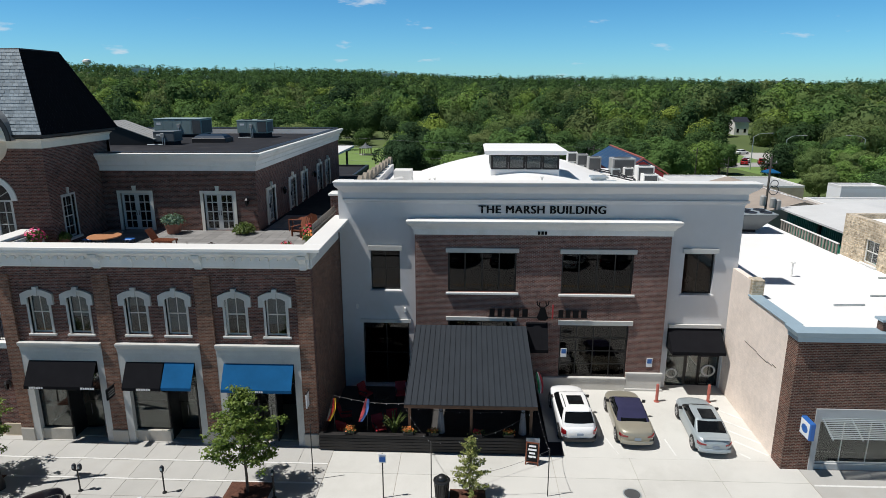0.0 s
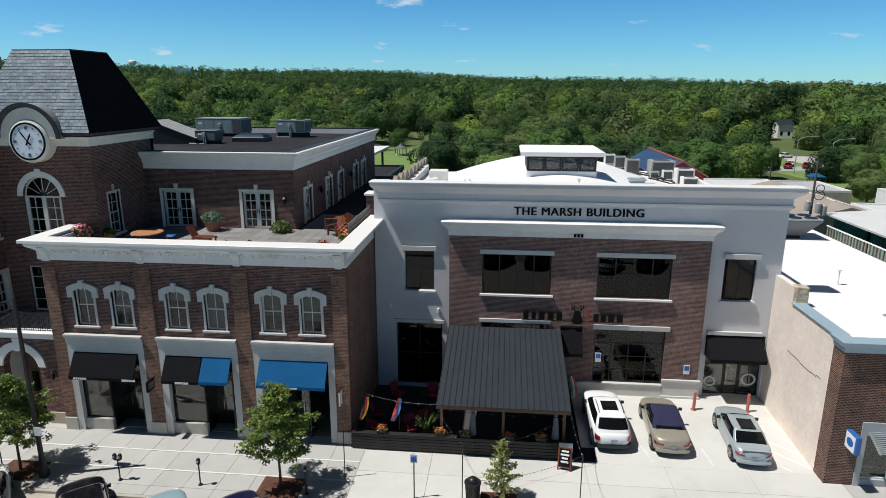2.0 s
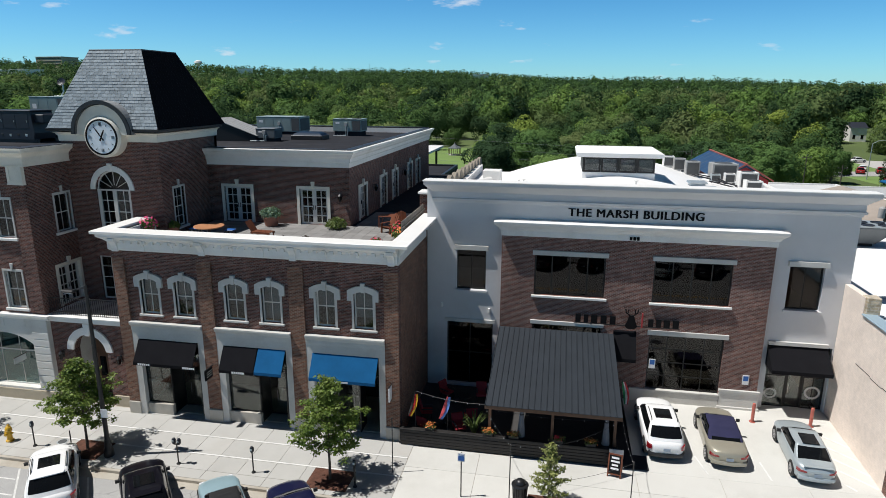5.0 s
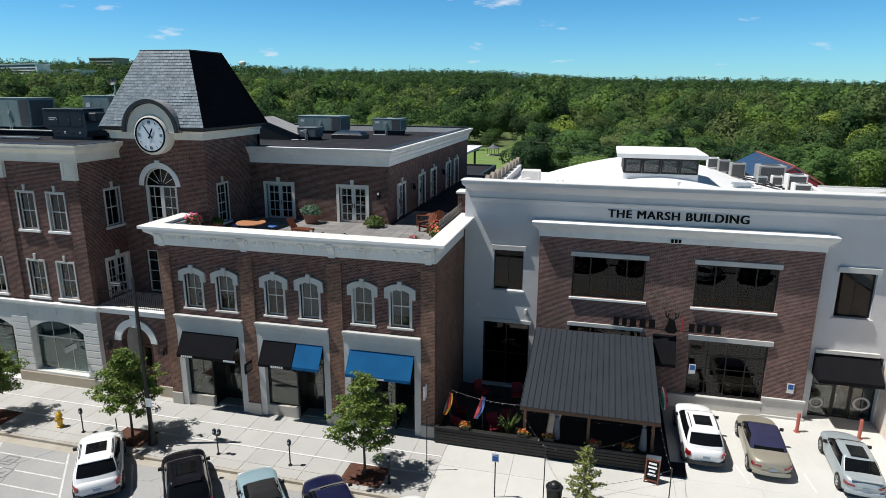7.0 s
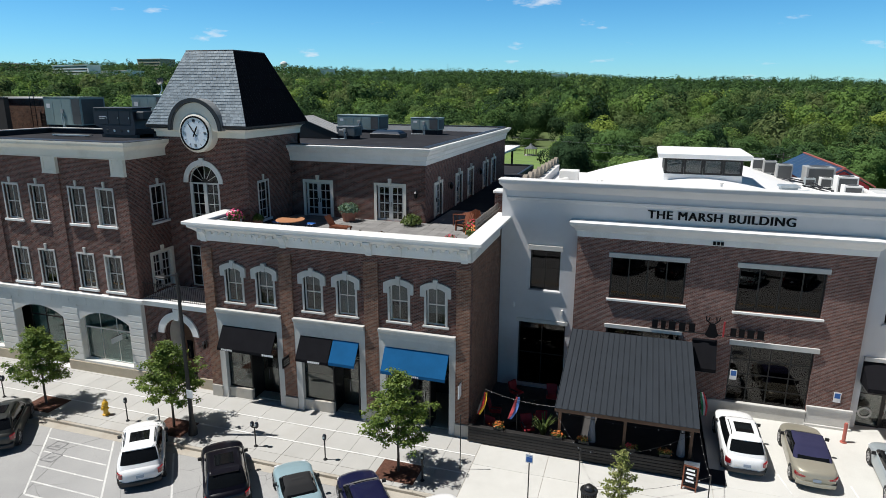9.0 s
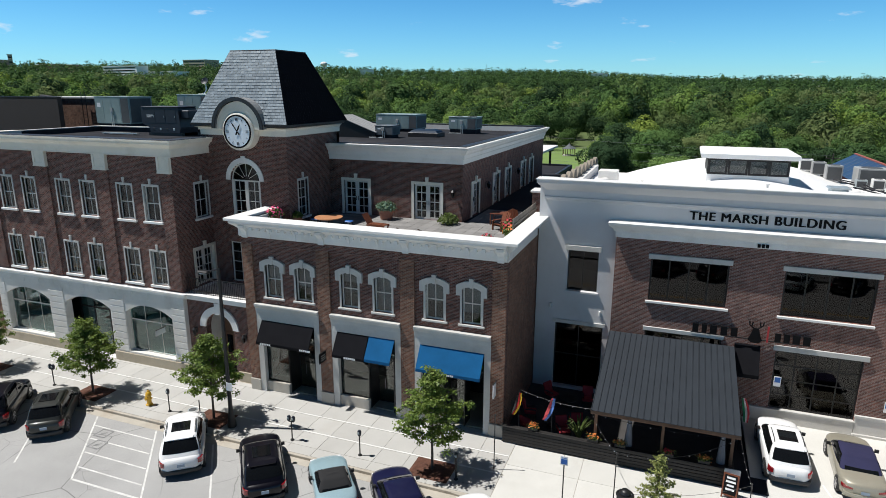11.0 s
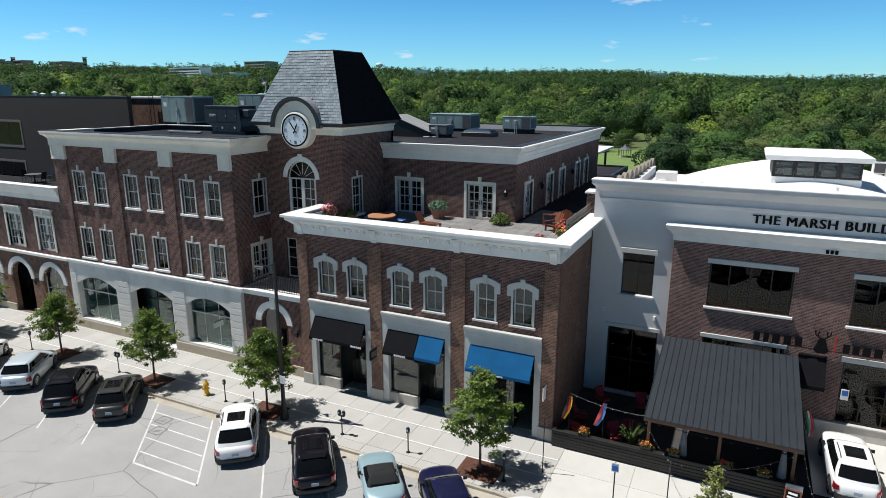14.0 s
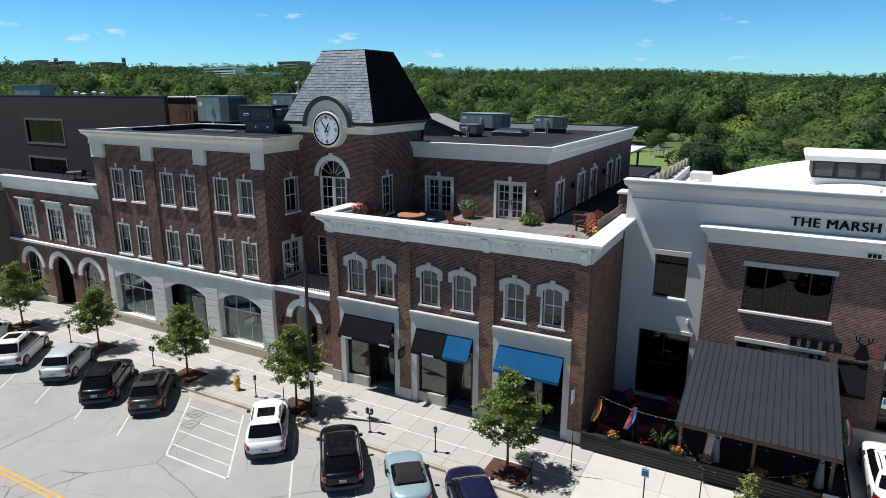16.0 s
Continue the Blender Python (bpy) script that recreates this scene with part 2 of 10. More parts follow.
M["unit_beige"] = mat("pale_grey_unit_paint", (0.36, 0.36, 0.35), 0.5, var=0.1)
M["coil"] = mat("dark_coil_fins", (0.075, 0.078, 0.08), 0.6, var=0.2, fine=120)
M["canopy"] = mat("charcoal_metal_roofing", (0.027, 0.033, 0.041), 0.55, var=0.12, scale=0.8, bump=0.03, spec=0.3)
M["black_metal"] = mat("black_painted_metal", (0.015, 0.015, 0.016), 0.4, var=0.1, bump=0.02)
M["wood_dark"] = mat("dark_stained_timber", (0.014, 0.012, 0.011), 0.65, var=0.3, scale=2.0, bump=0.3)
M["wood_brown"] = mat("brown_timber", (0.095, 0.046, 0.024), 0.6, var=0.25, scale=3.0, bump=0.3)
M["wood_deck"] = mat("weathered_deck_boards", (0.26, 0.23, 0.20), 0.8, var=0.2, scale=2.0, bump=0.3, per_piece=0.3)
M["paver"] = mat("grey_concrete_paver", (0.27, 0.262, 0.252), 0.85, var=0.12, scale=1.5, bump=0.2, per_piece=0.28)
M["wood_orange"] = mat("orange_oiled_wood", (0.17, 0.052, 0.022), 0.5, var=0.2, scale=4.0)
M["fabric_black"] = mat("black_awning_canvas", (0.010, 0.010, 0.012), 0.95, var=0.15, scale=2.0, bump=0.2, fine=90, spec=0.1)
M["fabric_blue"] = mat("blue_awning_canvas", (0.010, 0.095, 0.235), 0.9, var=0.12, scale=1.5, bump=0.2, fine=90, spec=0.15)
M["fabric_red"] = mat("red_cushion_fabric", (0.30, 0.02, 0.03), 0.85, var=0.2)
M["fabric_grey"] = mat("grey_drape_fabric", (0.13, 0.14, 0.165), 0.85, var=0.2)
M["letter_black"] = mat("black_sign_letters", (0.007, 0.007, 0.008), 0.6, spec=0.12, var=0.05, bump=0.0)
M["letter_white"] = mat("white_sign_print", (0.80, 0.80, 0.80), 0.5, var=0.03, bump=0.0)
M["red"] = mat("red_paint", (0.40, 0.025, 0.03), 0.45, var=0.08)
M["bollard"] = mat("faded_red_bollard_paint", (0.42, 0.12, 0.09), 0.55, var=0.15, scale=5)
M["yellow"] = mat("hydrant_yellow_paint", (0.62, 0.36, 0.02), 0.45, var=0.12, scale=6)
M["blue_sign"] = mat("blue_sign_face", (0.03, 0.13, 0.42), 0.4, var=0.05, bump=0.0)
M["dark_green"] = mat("green_sheet_metal", (0.06, 0.27, 0.19), 0.5, var=0.1)
M["terracotta"] = mat("terracotta", (0.34, 0.15, 0.10), 0.8, var=0.15, scale=5)
M["table_top"] = mat("orange_brown_table_top", (0.42, 0.19, 0.085), 0.6, var=0.12, scale=3)
M["clock_face"] = mat("pale_blue_white_clock_face", (0.74, 0.81, 0.88), 0.7, var=0.02, bump=0.0)
M["concrete"] = mat("pale_concrete", (0.466, 0.457, 0.430), 0.85, var=0.07, scale=0.6, stain=(0.43, 0.405, 0.365), bump=0.15, per_piece=0.10)
M["concrete_new"] = mat("new_bright_concrete", (0.60, 0.59, 0.55), 0.85, var=0.05, scale=0.4, stain=(0.50, 0.49, 0.45), bump=0.12, per_piece=0.06)
M["concrete_kerb"] = mat("buff_kerb_concrete", (0.43, 0.395, 0.335), 0.85, var=0.1, scale=1.2, stain=(0.33, 0.28, 0.22))
M["paint_white"] = mat("worn_white_road_paint", (0.70, 0.695, 0.665), 0.7, var=0.08, scale=2.0, stain=(0.45, 0.44, 0.42), bump=0.1)
M["paint_road"] = mat("worn_white_road_lines", (0.62, 0.615, 0.59), 0.75, var=0.2, scale=3.0, stain=(0.40, 0.397, 0.39), bump=0.1)
M["symbol"] = mat("faded_dark_stencil", (0.20, 0.20, 0.20), 0.85, var=0.2, scale=3.0, stain=(0.33, 0.328, 0.32))
M["paint_yellow"] = mat("yellow_road_paint", (0.62, 0.36, 0.07), 0.7, var=0.1, scale=2.0)
M["mulch"] = mat("red_brown_mulch", (0.10, 0.042, 0.026), 0.95, var=0.4, scale=6, fine=60, bump=0.9)
M["bark"] = mat("grey_brown_bark", (0.13, 0.10, 0.075), 0.9, var=0.25, scale=6, bump=0.6)
M["soil"] = mat("dark_soil", (0.04, 0.03, 0.022), 0.95, var=0.3)
M["leaf_street"] = leaf_mat("street_tree_leaves", (0.105, 0.165, 0.034), (0.215, 0.285, 0.070), 1, 1.4)
M["leaf_conifer"] = leaf_mat("young_conifer_needles", (0.21, 0.24, 0.09), (0.32, 0.34, 0.13), 1, 3.0)
M["leaf_silver"] = leaf_mat("grey_blue_green_leaves", (0.10, 0.19, 0.15), (0.22, 0.30, 0.24), 1, 5.0)
M["leaf_bush"] = leaf_mat("bush_leaves", (0.08, 0.13, 0.03), (0.16, 0.20, 0.07), 1, 5.0)
M["membrane_grey"] = mat("weathered_grey_roof", (0.42, 0.43, 0.43), 0.7, var=0.12, scale=0.5, stain=(0.30, 0.30, 0.30))
M["membrane_pale"] = mat("pale_grey_roof_sheet", (0.60, 0.605, 0.60), 0.7, var=0.08, scale=0.4, stain=(0.48, 0.48, 0.47))
M["unit_grey"] = mat("mid_grey_unit_paint", (0.115, 0.13, 0.14), 0.5, var=0.12)
M["leaf_canopy"] = wood_mat("far_woodland_canopy", False, True)
M["leaf_edge"] = wood_mat("woodland_edge_leaves", True)
M["petal_red"] = mat("red_petals", (0.55, 0.02, 0.05), 0.6, var=0.2, bump=0)
M["petal_pink"] = mat("pink_petals", (0.75, 0.08, 0.20), 0.6, var=0.2, bump=0)
M["petal_orange"] = mat("orange_petals", (0.70, 0.20, 0.04), 0.6, var=0.25, bump=0)
M["tyre"] = mat("tyre_rubber", (0.018, 0.018, 0.018), 0.8, var=0.1, world_space=False)
M["alloy"] = mat("alloy_wheel", (0.50, 0.50, 0.52), 0.3, metal=0.9, var=0.05, world_space=False, bump=0.0)
M["car_glass"] = mat("dark_car_glass", (0.006, 0.007, 0.008), 0.06, var=0.05, world_space=False, bump=0.0, spec=0.25)
M["car_black_trim"] = mat("black_car_trim", (0.014, 0.014, 0.015), 0.5, var=0.1, world_space=False, bump=0.0)
M["tail_red"] = mat("red_tail_lamp", (0.22, 0.008, 0.012), 0.15, var=0.1, world_space=False, bump=0.0, coat=0.8)
M["lamp_clear"] = mat("clear_lamp_lens", (0.75, 0.76, 0.78), 0.1, var=0.05, world_space=False, bump=0.0, coat=0.8)
M["plate"] = mat("pale_blue_plate", (0.30, 0.36, 0.44), 0.5, var=0.05, world_space=False, bump=0.0)


def paint(name, col, metal=0.35):
    return mat(name, col, 0.36, metal=metal, var=0.04, scale=0.8, world_space=False, coat=0.55, bump=0.0, spec=0.12)


def asphalt_mat():
    """Sun-bleached asphalt with sealed cracks and oil marks."""
    m, n, l, b = shader("bleached_asphalt")
    v = coords(n, True)
    c = ramp(n, l, noise_node(n, l, v, 0.35, 6), (0.29, 0.288, 0.28), (0.40, 0.396, 0.386))
    c = mixed(n, l, 0.4, c, ramp(n, l, noise_node(n, l, v, 55, 2), (0.19, 0.19, 0.185), (0.50, 0.495, 0.48)))
    vor = n.new("ShaderNodeTexVoronoi")
    vor.feature = "DISTANCE_TO_EDGE"
    vor.inputs["Scale"].default_value = 0.16
    warp = n.new("ShaderNodeTexNoise")
    warp.inputs["Scale"].default_value = 0.6
    warp.inputs["Detail"].default_value = 6
    l.new(v, warp.inputs["Vector"])
    l.new(mixed(n, l, 0.12, v, warp.outputs["Color"], "LINEAR_LIGHT"), vor.inputs["Vector"])
    crack = ramp(n, l, vor.outputs["Distance"], (1, 1, 1), (0, 0, 0), 0.0008, 0.0045)
    keep = ramp(n, l, noise_node(n, l, v, 0.22, 3), (0, 0, 0), (1, 1, 1), 0.36, 0.48)
    f = mixed(n, l, 1.0, crack, keep, "MULTIPLY")
    thin = n.new("ShaderNodeTexVoronoi")
    thin.feature = "DISTANCE_TO_EDGE"
    thin.inputs["Scale"].default_value = 0.42
    l.new(mixed(n, l, 0.2, v, warp.outputs["Color"], "LINEAR_LIGHT"), thin.inputs["Vector"])
    fine = ramp(n, l, thin.outputs["Distance"], (0.8, 0.8, 0.8), (0, 0, 0), 0.001, 0.0055)
    some = ramp(n, l, noise_node(n, l, v, 0.31, 3), (0, 0, 0), (1, 1, 1), 0.47, 0.58)
    c = mixed(n, l, mixed(n, l, 1.0, fine, some, "MULTIPLY"), c, (0.15, 0.148, 0.144))
    c = mixed(n, l, f, c, (0.13, 0.128, 0.124))
    l.new(c, b.inputs["Base Color"])
    b.inputs["Roughness"].default_value = 0.9
    bumped(n, l, b, noise_node(n, l, v, 90, 2), 0.3, 0.01)
    return m


def ground_mat():
    """Grass and earth under the trees, with mown lawns."""
    m, n, l, b = shader("grass_and_earth")
    v = coords(n, True)
    c = ramp(n, l, noise_node(n, l, v, 0.02, 4), (0.055, 0.085, 0.022), (0.105, 0.155, 0.042))
    c = mixed(n, l, 0.35, c, ramp(n, l, noise_node(n, l, v, 2.0, 4), (0.06, 0.08, 0.026), (0.12, 0.16, 0.05)))
    l.new(c, b.inputs["Base Color"])
    b.inputs["Roughness"].default_value = 0.95
    return m


M["asphalt"], M["grass"] = asphalt_mat(), ground_mat()

# ---- building helpers ----
PLACED = {}
MESHES = {}


def thing(name, at, label, category, group="", kind="", turn=0.0):
    ob = new(name)
    ob.empty_display_size = 0.3
    ob.matrix_basis = pose(*at, 0, 0, turn)
    PLACED[ob] = ob.matrix_basis.copy()
    return tagged(ob, label, category, group, kind)


def finish(bm, name, material, smooth=False):
    bmesh.ops.recalc_face_normals(bm, faces=bm.faces[:])
    me = bpy.data.meshes.new(name)
    bm.to_mesh(me)
    bm.free()
    me.materials.append(material)
    if smooth:
        me.shade_smooth()
        me.set_sharp_from_angle(angle=radians(40))
    return me


def part(name, bm, material, parent=None, label="", m=None, smooth=False):
    """Links a bmesh (or a mesh) as one object. Without m its vertices are in the world; with m they stand in that pose."""
    base = PLACED.get(parent, Matrix())
    if isinstance(bm, bmesh.types.BMesh):
        if m is None and parent is not None:
            bmesh.ops.transform(bm, matrix=base.inverted(), verts=bm.verts[:])
        me = finish(bm, name, material, smooth)
    else:
        me = bm
    ob = new(name, me)
    ob.parent = parent
    spot = base if m is None else m
    ob.matrix_basis = base.inverted() @ spot if parent is not None else (Matrix() if m is None else m)
    PLACED[ob] = spot.copy() if parent is not None else ob.matrix_basis.copy()
    if label:
        tagged(ob, label)
    return ob


def setting(name, bm, material, label, category, kind="structure", smooth=False):
    return tagged(part(name, bm, material, None, "", None, smooth), label, category, "", kind)


def shared(key, build):
    """One mesh for all alike pieces."""
    if key not in MESHES:
        MESHES[key] = build()
    return MESHES[key]


def box(bm, x0, x1, y0, y1, z0, z1, bevel=0.0):
    vs = [bm.verts.new(p) for p in ((x0, y0, z0), (x1, y0, z0), (x1, y1, z0), (x0, y1, z0), (x0, y0, z1), (x1, y0, z1), (x1, y1, z1), (x0, y1, z1))]
    fs = [bm.faces.new([vs[i] for i in q]) for q in ((3, 2, 1, 0), (4, 5, 6, 7), (0, 1, 5, 4), (1, 2, 6, 5), (2, 3, 7, 6), (3, 0, 4, 7))]
    if bevel:
        es = list({e for f in fs for e in f.edges})
        bmesh.ops.bevel(bm, geom=es, offset=bevel, segments=1, affect="EDGES", profile=0.5)
    return bm


def boxes(*rows, bevel=0.0):
    bm = bmesh.new()
    for r in rows:
        box(bm, *r, bevel=bevel)
    return bm


def loft(bm, rings, closed=True, caps=True):
    """Skins rings of equal length."""
    vr = [[bm.verts.new(p) for p in r] for r in rings]
    k = len(rings[0])
    for a, b in zip(vr, vr[1:]):
        for i in range(k if closed else k - 1):
            j = (i + 1) % k
            try:
                bm.faces.new((a[i], a[j], b[j], b[i]))
            except ValueError:
                pass
    if caps and closed:
        bm.faces.new(vr[0][::-1])
        bm.faces.new(vr[-1])
    return vr


def tube(bm, a, b, r0, r1=None, n=10):
    a, b = Vector(a), Vector(b)
    r1 = r0 if r1 is None else r1
    q = (b - a).to_track_quat("Z", "Y")
    ring = [Vector((math.cos(2 * math.pi * i / n), math.sin(2 * math.pi * i / n), 0)) for i in range(n)]
    loft(bm, [[a + q @ (p * r0) for p in ring], [b + q @ (p * r1) for p in ring]])
    return bm


def rope(bm, pts, r, n=5):
    """One unbroken round line through points that run mostly level."""
    pts = [Vector(p) for p in pts]
    d = (pts[-1] - pts[0]).normalized()
    s = Vector((-d.y, d.x, 0)).normalized()
    u = d.cross(s)
    loft(bm, [[p + (s * math.cos(2 * math.pi * i / n) + u * math.sin(2 * math.pi * i / n)) * r for i in range(n)] for p in pts])
    return bm


def turned(bm, at, profile, n=14):
    """A body of revolution: rows of (radius, height) from the bottom up."""
    x, y, z = at
    loft(bm, [[(x + r * math.cos(2 * math.pi * i / n), y + r * math.sin(2 * math.pi * i / n), z + h) for i in range(n)] for r, h in profile])
    return bm


def moulding(bm, profile, path, out):
    """Runs a profile of (out, up) along a level path; out: for each corner the outward way, already mitred."""
    rings = [[(px + ox * d, py + oy * d, pz + h) for d, h in profile] for (px, py, pz), (ox, oy) in zip(path, out)]
    loft(bm, rings)
    return bm


def face_map(face, at):
    """Turns (along, depth into the wall, height) into the world for a wall that faces -y, +x or -x."""
    if face == "-y":
        return lambda u, d, z: (u, at + d, z)
    if face == "+x":
        return lambda u, d, z: (at - d, u, z)
    if face == "-x":
        return lambda u, d, z: (at + d, u, z)
    return lambda u, d, z: (u, at - d, z)


def face_pose(face, at, u, z, d=0.0):
    """The pose of a piece built facing -y, set in such a wall."""
    x, y, zz = face_map(face, at)(u, d, z)
    return pose(x, y, zz, 0, 0, {"-y": 0, "+x": 90, "-x": -90, "+y": 180}[face])


def wall(bm, face, at, u0, u1, z0, z1, thick=0.3, holes=()):
    """A wall with thickness and rectangular openings that go through it."""
    f = face_map(face, at)
    us = sorted({u0, u1, *[h[0] for h in holes], *[h[1] for h in holes]})
    zs = sorted({z0, z1, *[h[2] for h in holes], *[h[3] for h in holes]})
    us, zs = [u for u in us if u0 <= u <= u1], [z for z in zs if z0 <= z <= z1]

    def solid(i, j):
        if not (0 <= i < len(us) - 1 and 0 <= j < len(zs) - 1):
            return False
        u, z = (us[i] + us[i + 1]) / 2, (zs[j] + zs[j + 1]) / 2
        return not any(h[0] < u < h[1] and h[2] < z < h[3] for h in holes)

    cache = {}

    def v(u, d, z):
        k = (round(u, 4), d, round(z, 4))
        if k not in cache:
            cache[k] = bm.verts.new(f(u, d, z))
        return cache[k]

    for i in range(len(us) - 1):
        for j in range(len(zs) - 1):
            if not solid(i, j):
                continue
            a, b, c, d = us[i], us[i + 1], zs[j], zs[j + 1]
            bm.faces.new((v(a, 0, c), v(b, 0, c), v(b, 0, d), v(a, 0, d)))
            bm.faces.new((v(a, thick, d), v(b, thick, d), v(b, thick, c), v(a, thick, c)))
            for ok, p, q in ((solid(i - 1, j), (a, c), (a, d)), (solid(i + 1, j), (b, d), (b, c)), (solid(i, j - 1), (b, c), (a, c)), (solid(i, j + 1), (a, d), (b, d))):
                if not ok:
                    bm.faces.new((v(p[0], 0, p[1]), v(p[0], thick, p[1]), v(q[0], thick, q[1]), v(q[0], 0, q[1])))
    return bm


def arc_z(u, u0, u1, zs, zc):
    """Height of a segmental arch through its springs and crown."""
    h, w = zc - zs, (u1 - u0) / 2
    r = (w * w + h * h) / (2 * h)
    return zc - r + math.sqrt(max(0, r * r - (u - (u0 + u1) / 2) ** 2))


def arch_fill(bm, face, at, u0, u1, zs, zc, thick=0.3, n=14):
    """Closes the corners of a square-headed opening down to an arch."""
    f = face_map(face, at)
    us = [u0 + (u1 - u0) * i / n for i in range(n + 1)]
    for a, b in zip(us, us[1:]):
        za, zb = arc_z(a, u0, u1, zs, zc), arc_z(b, u0, u1, zs, zc)
        ring = lambda d: [bm.verts.new(f(*p)) for p in ((a, d, za), (b, d, zb), (b, d, zc + 0.002), (a, d, zc + 0.002))]
        p, q = ring(0), ring(thick)
        bm.faces.new(p)
        bm.faces.new(q[::-1])
        bm.faces.new((p[0], q[0], q[1], p[1]))
    return bm


def arch_band(bm, face, at, u0, u1, zs, zc, wide, d0, d1, n=18, drop=0.0):
    """A moulded band round the head of an arch, running down its sides by drop."""
    f = face_map(face, at)
    inner = [(u0, zs - drop)] if drop else []
    inner += [(u0 + (u1 - u0) * (0.5 - 0.5 * math.cos(math.pi * i / n)),) for i in range(n + 1)]
    inner = [p if len(p) == 2 else (p[0], arc_z(p[0], u0, u1, zs, zc)) for p in inner]
    if drop:
        inner.append((u1, zs - drop))
    o0, o1, oc = u0 - wide, u1 + wide, zc + wide
    m = len(inner)
    outer = [(o0, zs - drop)] if drop else []
    outer += [(o0 + (o1 - o0) * (0.5 - 0.5 * math.cos(math.pi * i / n)),) for i in range(n + 1)]
    outer = [p if len(p) == 2 else (p[0], arc_z(p[0], o0, o1, zs, oc)) for p in outer]
    if drop:
        outer.append((o1, zs - drop))
    loft(bm, [[f(a, d1, b), f(a, d0, b), f(c, d0, d), f(c, d1, d)] for (a, b), (c, d) in zip(inner, outer)])
    return bm


def lettering(name, body, size, material, parent, m, depth=0.02, label="", spacing=1.0, align="CENTER", bold=0.0):
    c = bpy.data.curves.new(name, "FONT")
    c.body, c.size, c.extrude, c.align_x, c.align_y, c.space_character = body, size, depth, align, "BOTTOM", spacing
    tmp = bpy.data.objects.new(name, c)
    me = bpy.data.meshes.new_from_object(tmp)
    bpy.data.objects.remove(tmp)
    if bold:
        bm = bmesh.new()
        bm.from_mesh(me)
        again = bmesh.ops.duplicate(bm, geom=bm.verts[:] + bm.edges[:] + bm.faces[:])["geom"]
        bmesh.ops.translate(bm, verts=[v for v in again if isinstance(v, bmesh.types.BMVert)], vec=(bold, 0, 0.003))
        bm.to_mesh(me)
        bm.free()
    me.materials.clear()
    me.materials.append(material)
    return part(name, me, material, parent, label, m @ pose(0, 0, 0, 90))


# ---- windows ----
def ring_frame(w, h, rail, depth):
    """A plain rectangular frame in one piece."""
    bm = bmesh.new()
    rings = []
    for sx, z, dz in ((-1, 0, 1), (1, 0, 1), (1, h, -1), (-1, h, -1)):
        rings.append([(sx * w / 2, 0, z), (sx * (w / 2 - rail), 0, z + dz * rail), (sx * (w / 2 - rail), depth, z + dz * rail), (sx * w / 2, depth, z)])
    loft(bm, rings + [rings[0]], caps=False)
    bmesh.ops.remove_doubles(bm, verts=bm.verts[:], dist=0.0005)
    return bm


def window(parent, face, at, u, z, w, h, cols=2, rows=2, rail=0.07, mat_frame="frame_white", mat_glass="glass", setback=0.12, mid=True, name="window", blind=0.0):
    """A glazed sash in an opening: window (frame) > pane, blind."""
    m = face_pose(face, at, u, z, setback)
    key = (round(w, 3), round(h, 3), cols, rows, rail, mat_frame, mid)
    win = part(name, shared(("ring", key), lambda: finish(ring_frame(w, h, rail, 0.07), "window", M[mat_frame])), None, parent, "", m)
    bar = rail * (0.72 if mat_frame == "frame_dark" else 0.42)
    for i in range(1, cols):
        part("mullion", shared(("mullion", key), lambda: finish(boxes((-bar / 2, bar / 2, 0.012, 0.058, rail, h - rail)), "mullion", M[mat_frame])), None, win, "", m @ pose(-w / 2 + w * i / cols, 0, 0))
    for j in range(1, rows):
        k = rail * 0.7 if mid and j * 2 == rows and mat_frame != "frame_dark" else bar
        part("transom", shared(("transom", key, k), lambda: finish(boxes((-w / 2 + rail, w / 2 - rail, 0.006, 0.064, -k / 2, k / 2)), "transom", M[mat_frame])), None, win, "", m @ pose(0, 0, h * j / rows))
    return glaze(win, m, w, h, cols, rows, key, mat_glass, blind)


def glaze(win, m, w, h, cols, rows, key, mat_glass, blind):
    """Panes for a frame, and behind them a blind, which can also stand in for reflections."""
    cw, ch = w / cols, h / rows
    pane = shared(("pane", key, mat_glass), lambda: finish(boxes((-cw / 2 + 0.002, cw / 2 - 0.002, 0.03, 0.04, 0.002, ch - 0.002)), "pane", M[mat_glass]))
    for i in range(cols):
        for j in range(rows):
            p = part("pane", pane, None, win, "", m @ pose(-w / 2 + cw * (i + 0.5), 0, ch * j))
            p.visible_shadow = mat_glass == "glass_dark"
    if blind:
        bl = shared(("blind", key, blind), lambda: finish(boxes((-w / 2 + 0.03, w / 2 - 0.03, 0.16, 0.18, h * (1 - blind), h - 0.02)), "blind", M["blind"]))
        part("blind", bl, None, win, "", m)
    return win

# ---- ground ----
EYE0 = Vector((7.3, -27.9))


def terrain(x, y):
    """Level round the street, rising to wooded ridges far off, higher to the north-west."""
    dx, dy = x - EYE0.x, y - EYE0.y
    r, az = math.hypot(dx, dy), math.atan2(-dx, dy)
    far = float(np.interp(r, (230, 330, 460, 650, 900, 1150, 1350, 1520, 1640), (0.0, 0.06, 0.15, 0.24, 0.36, 0.58, 0.82, 0.97, 1.0)))
    ridge = float(np.interp(math.degrees(az), (-60, -33, -13, 0, 3, 10, 27, 33, 63, 90), (15, 16, 26, 38, 43, 50, 54, 57, 56, 56)))
    wave = 3.5 * math.sin(r / 140 + az * 5) + 2.5 * math.sin(az * 14 + r / 300)
    base = -0.2 - 1.8 * min(1.0, max(0.0, (r - 75) / 60))
    return base + far * ridge + wave * min(1.0, max(0.0, (r - 200) / 300))


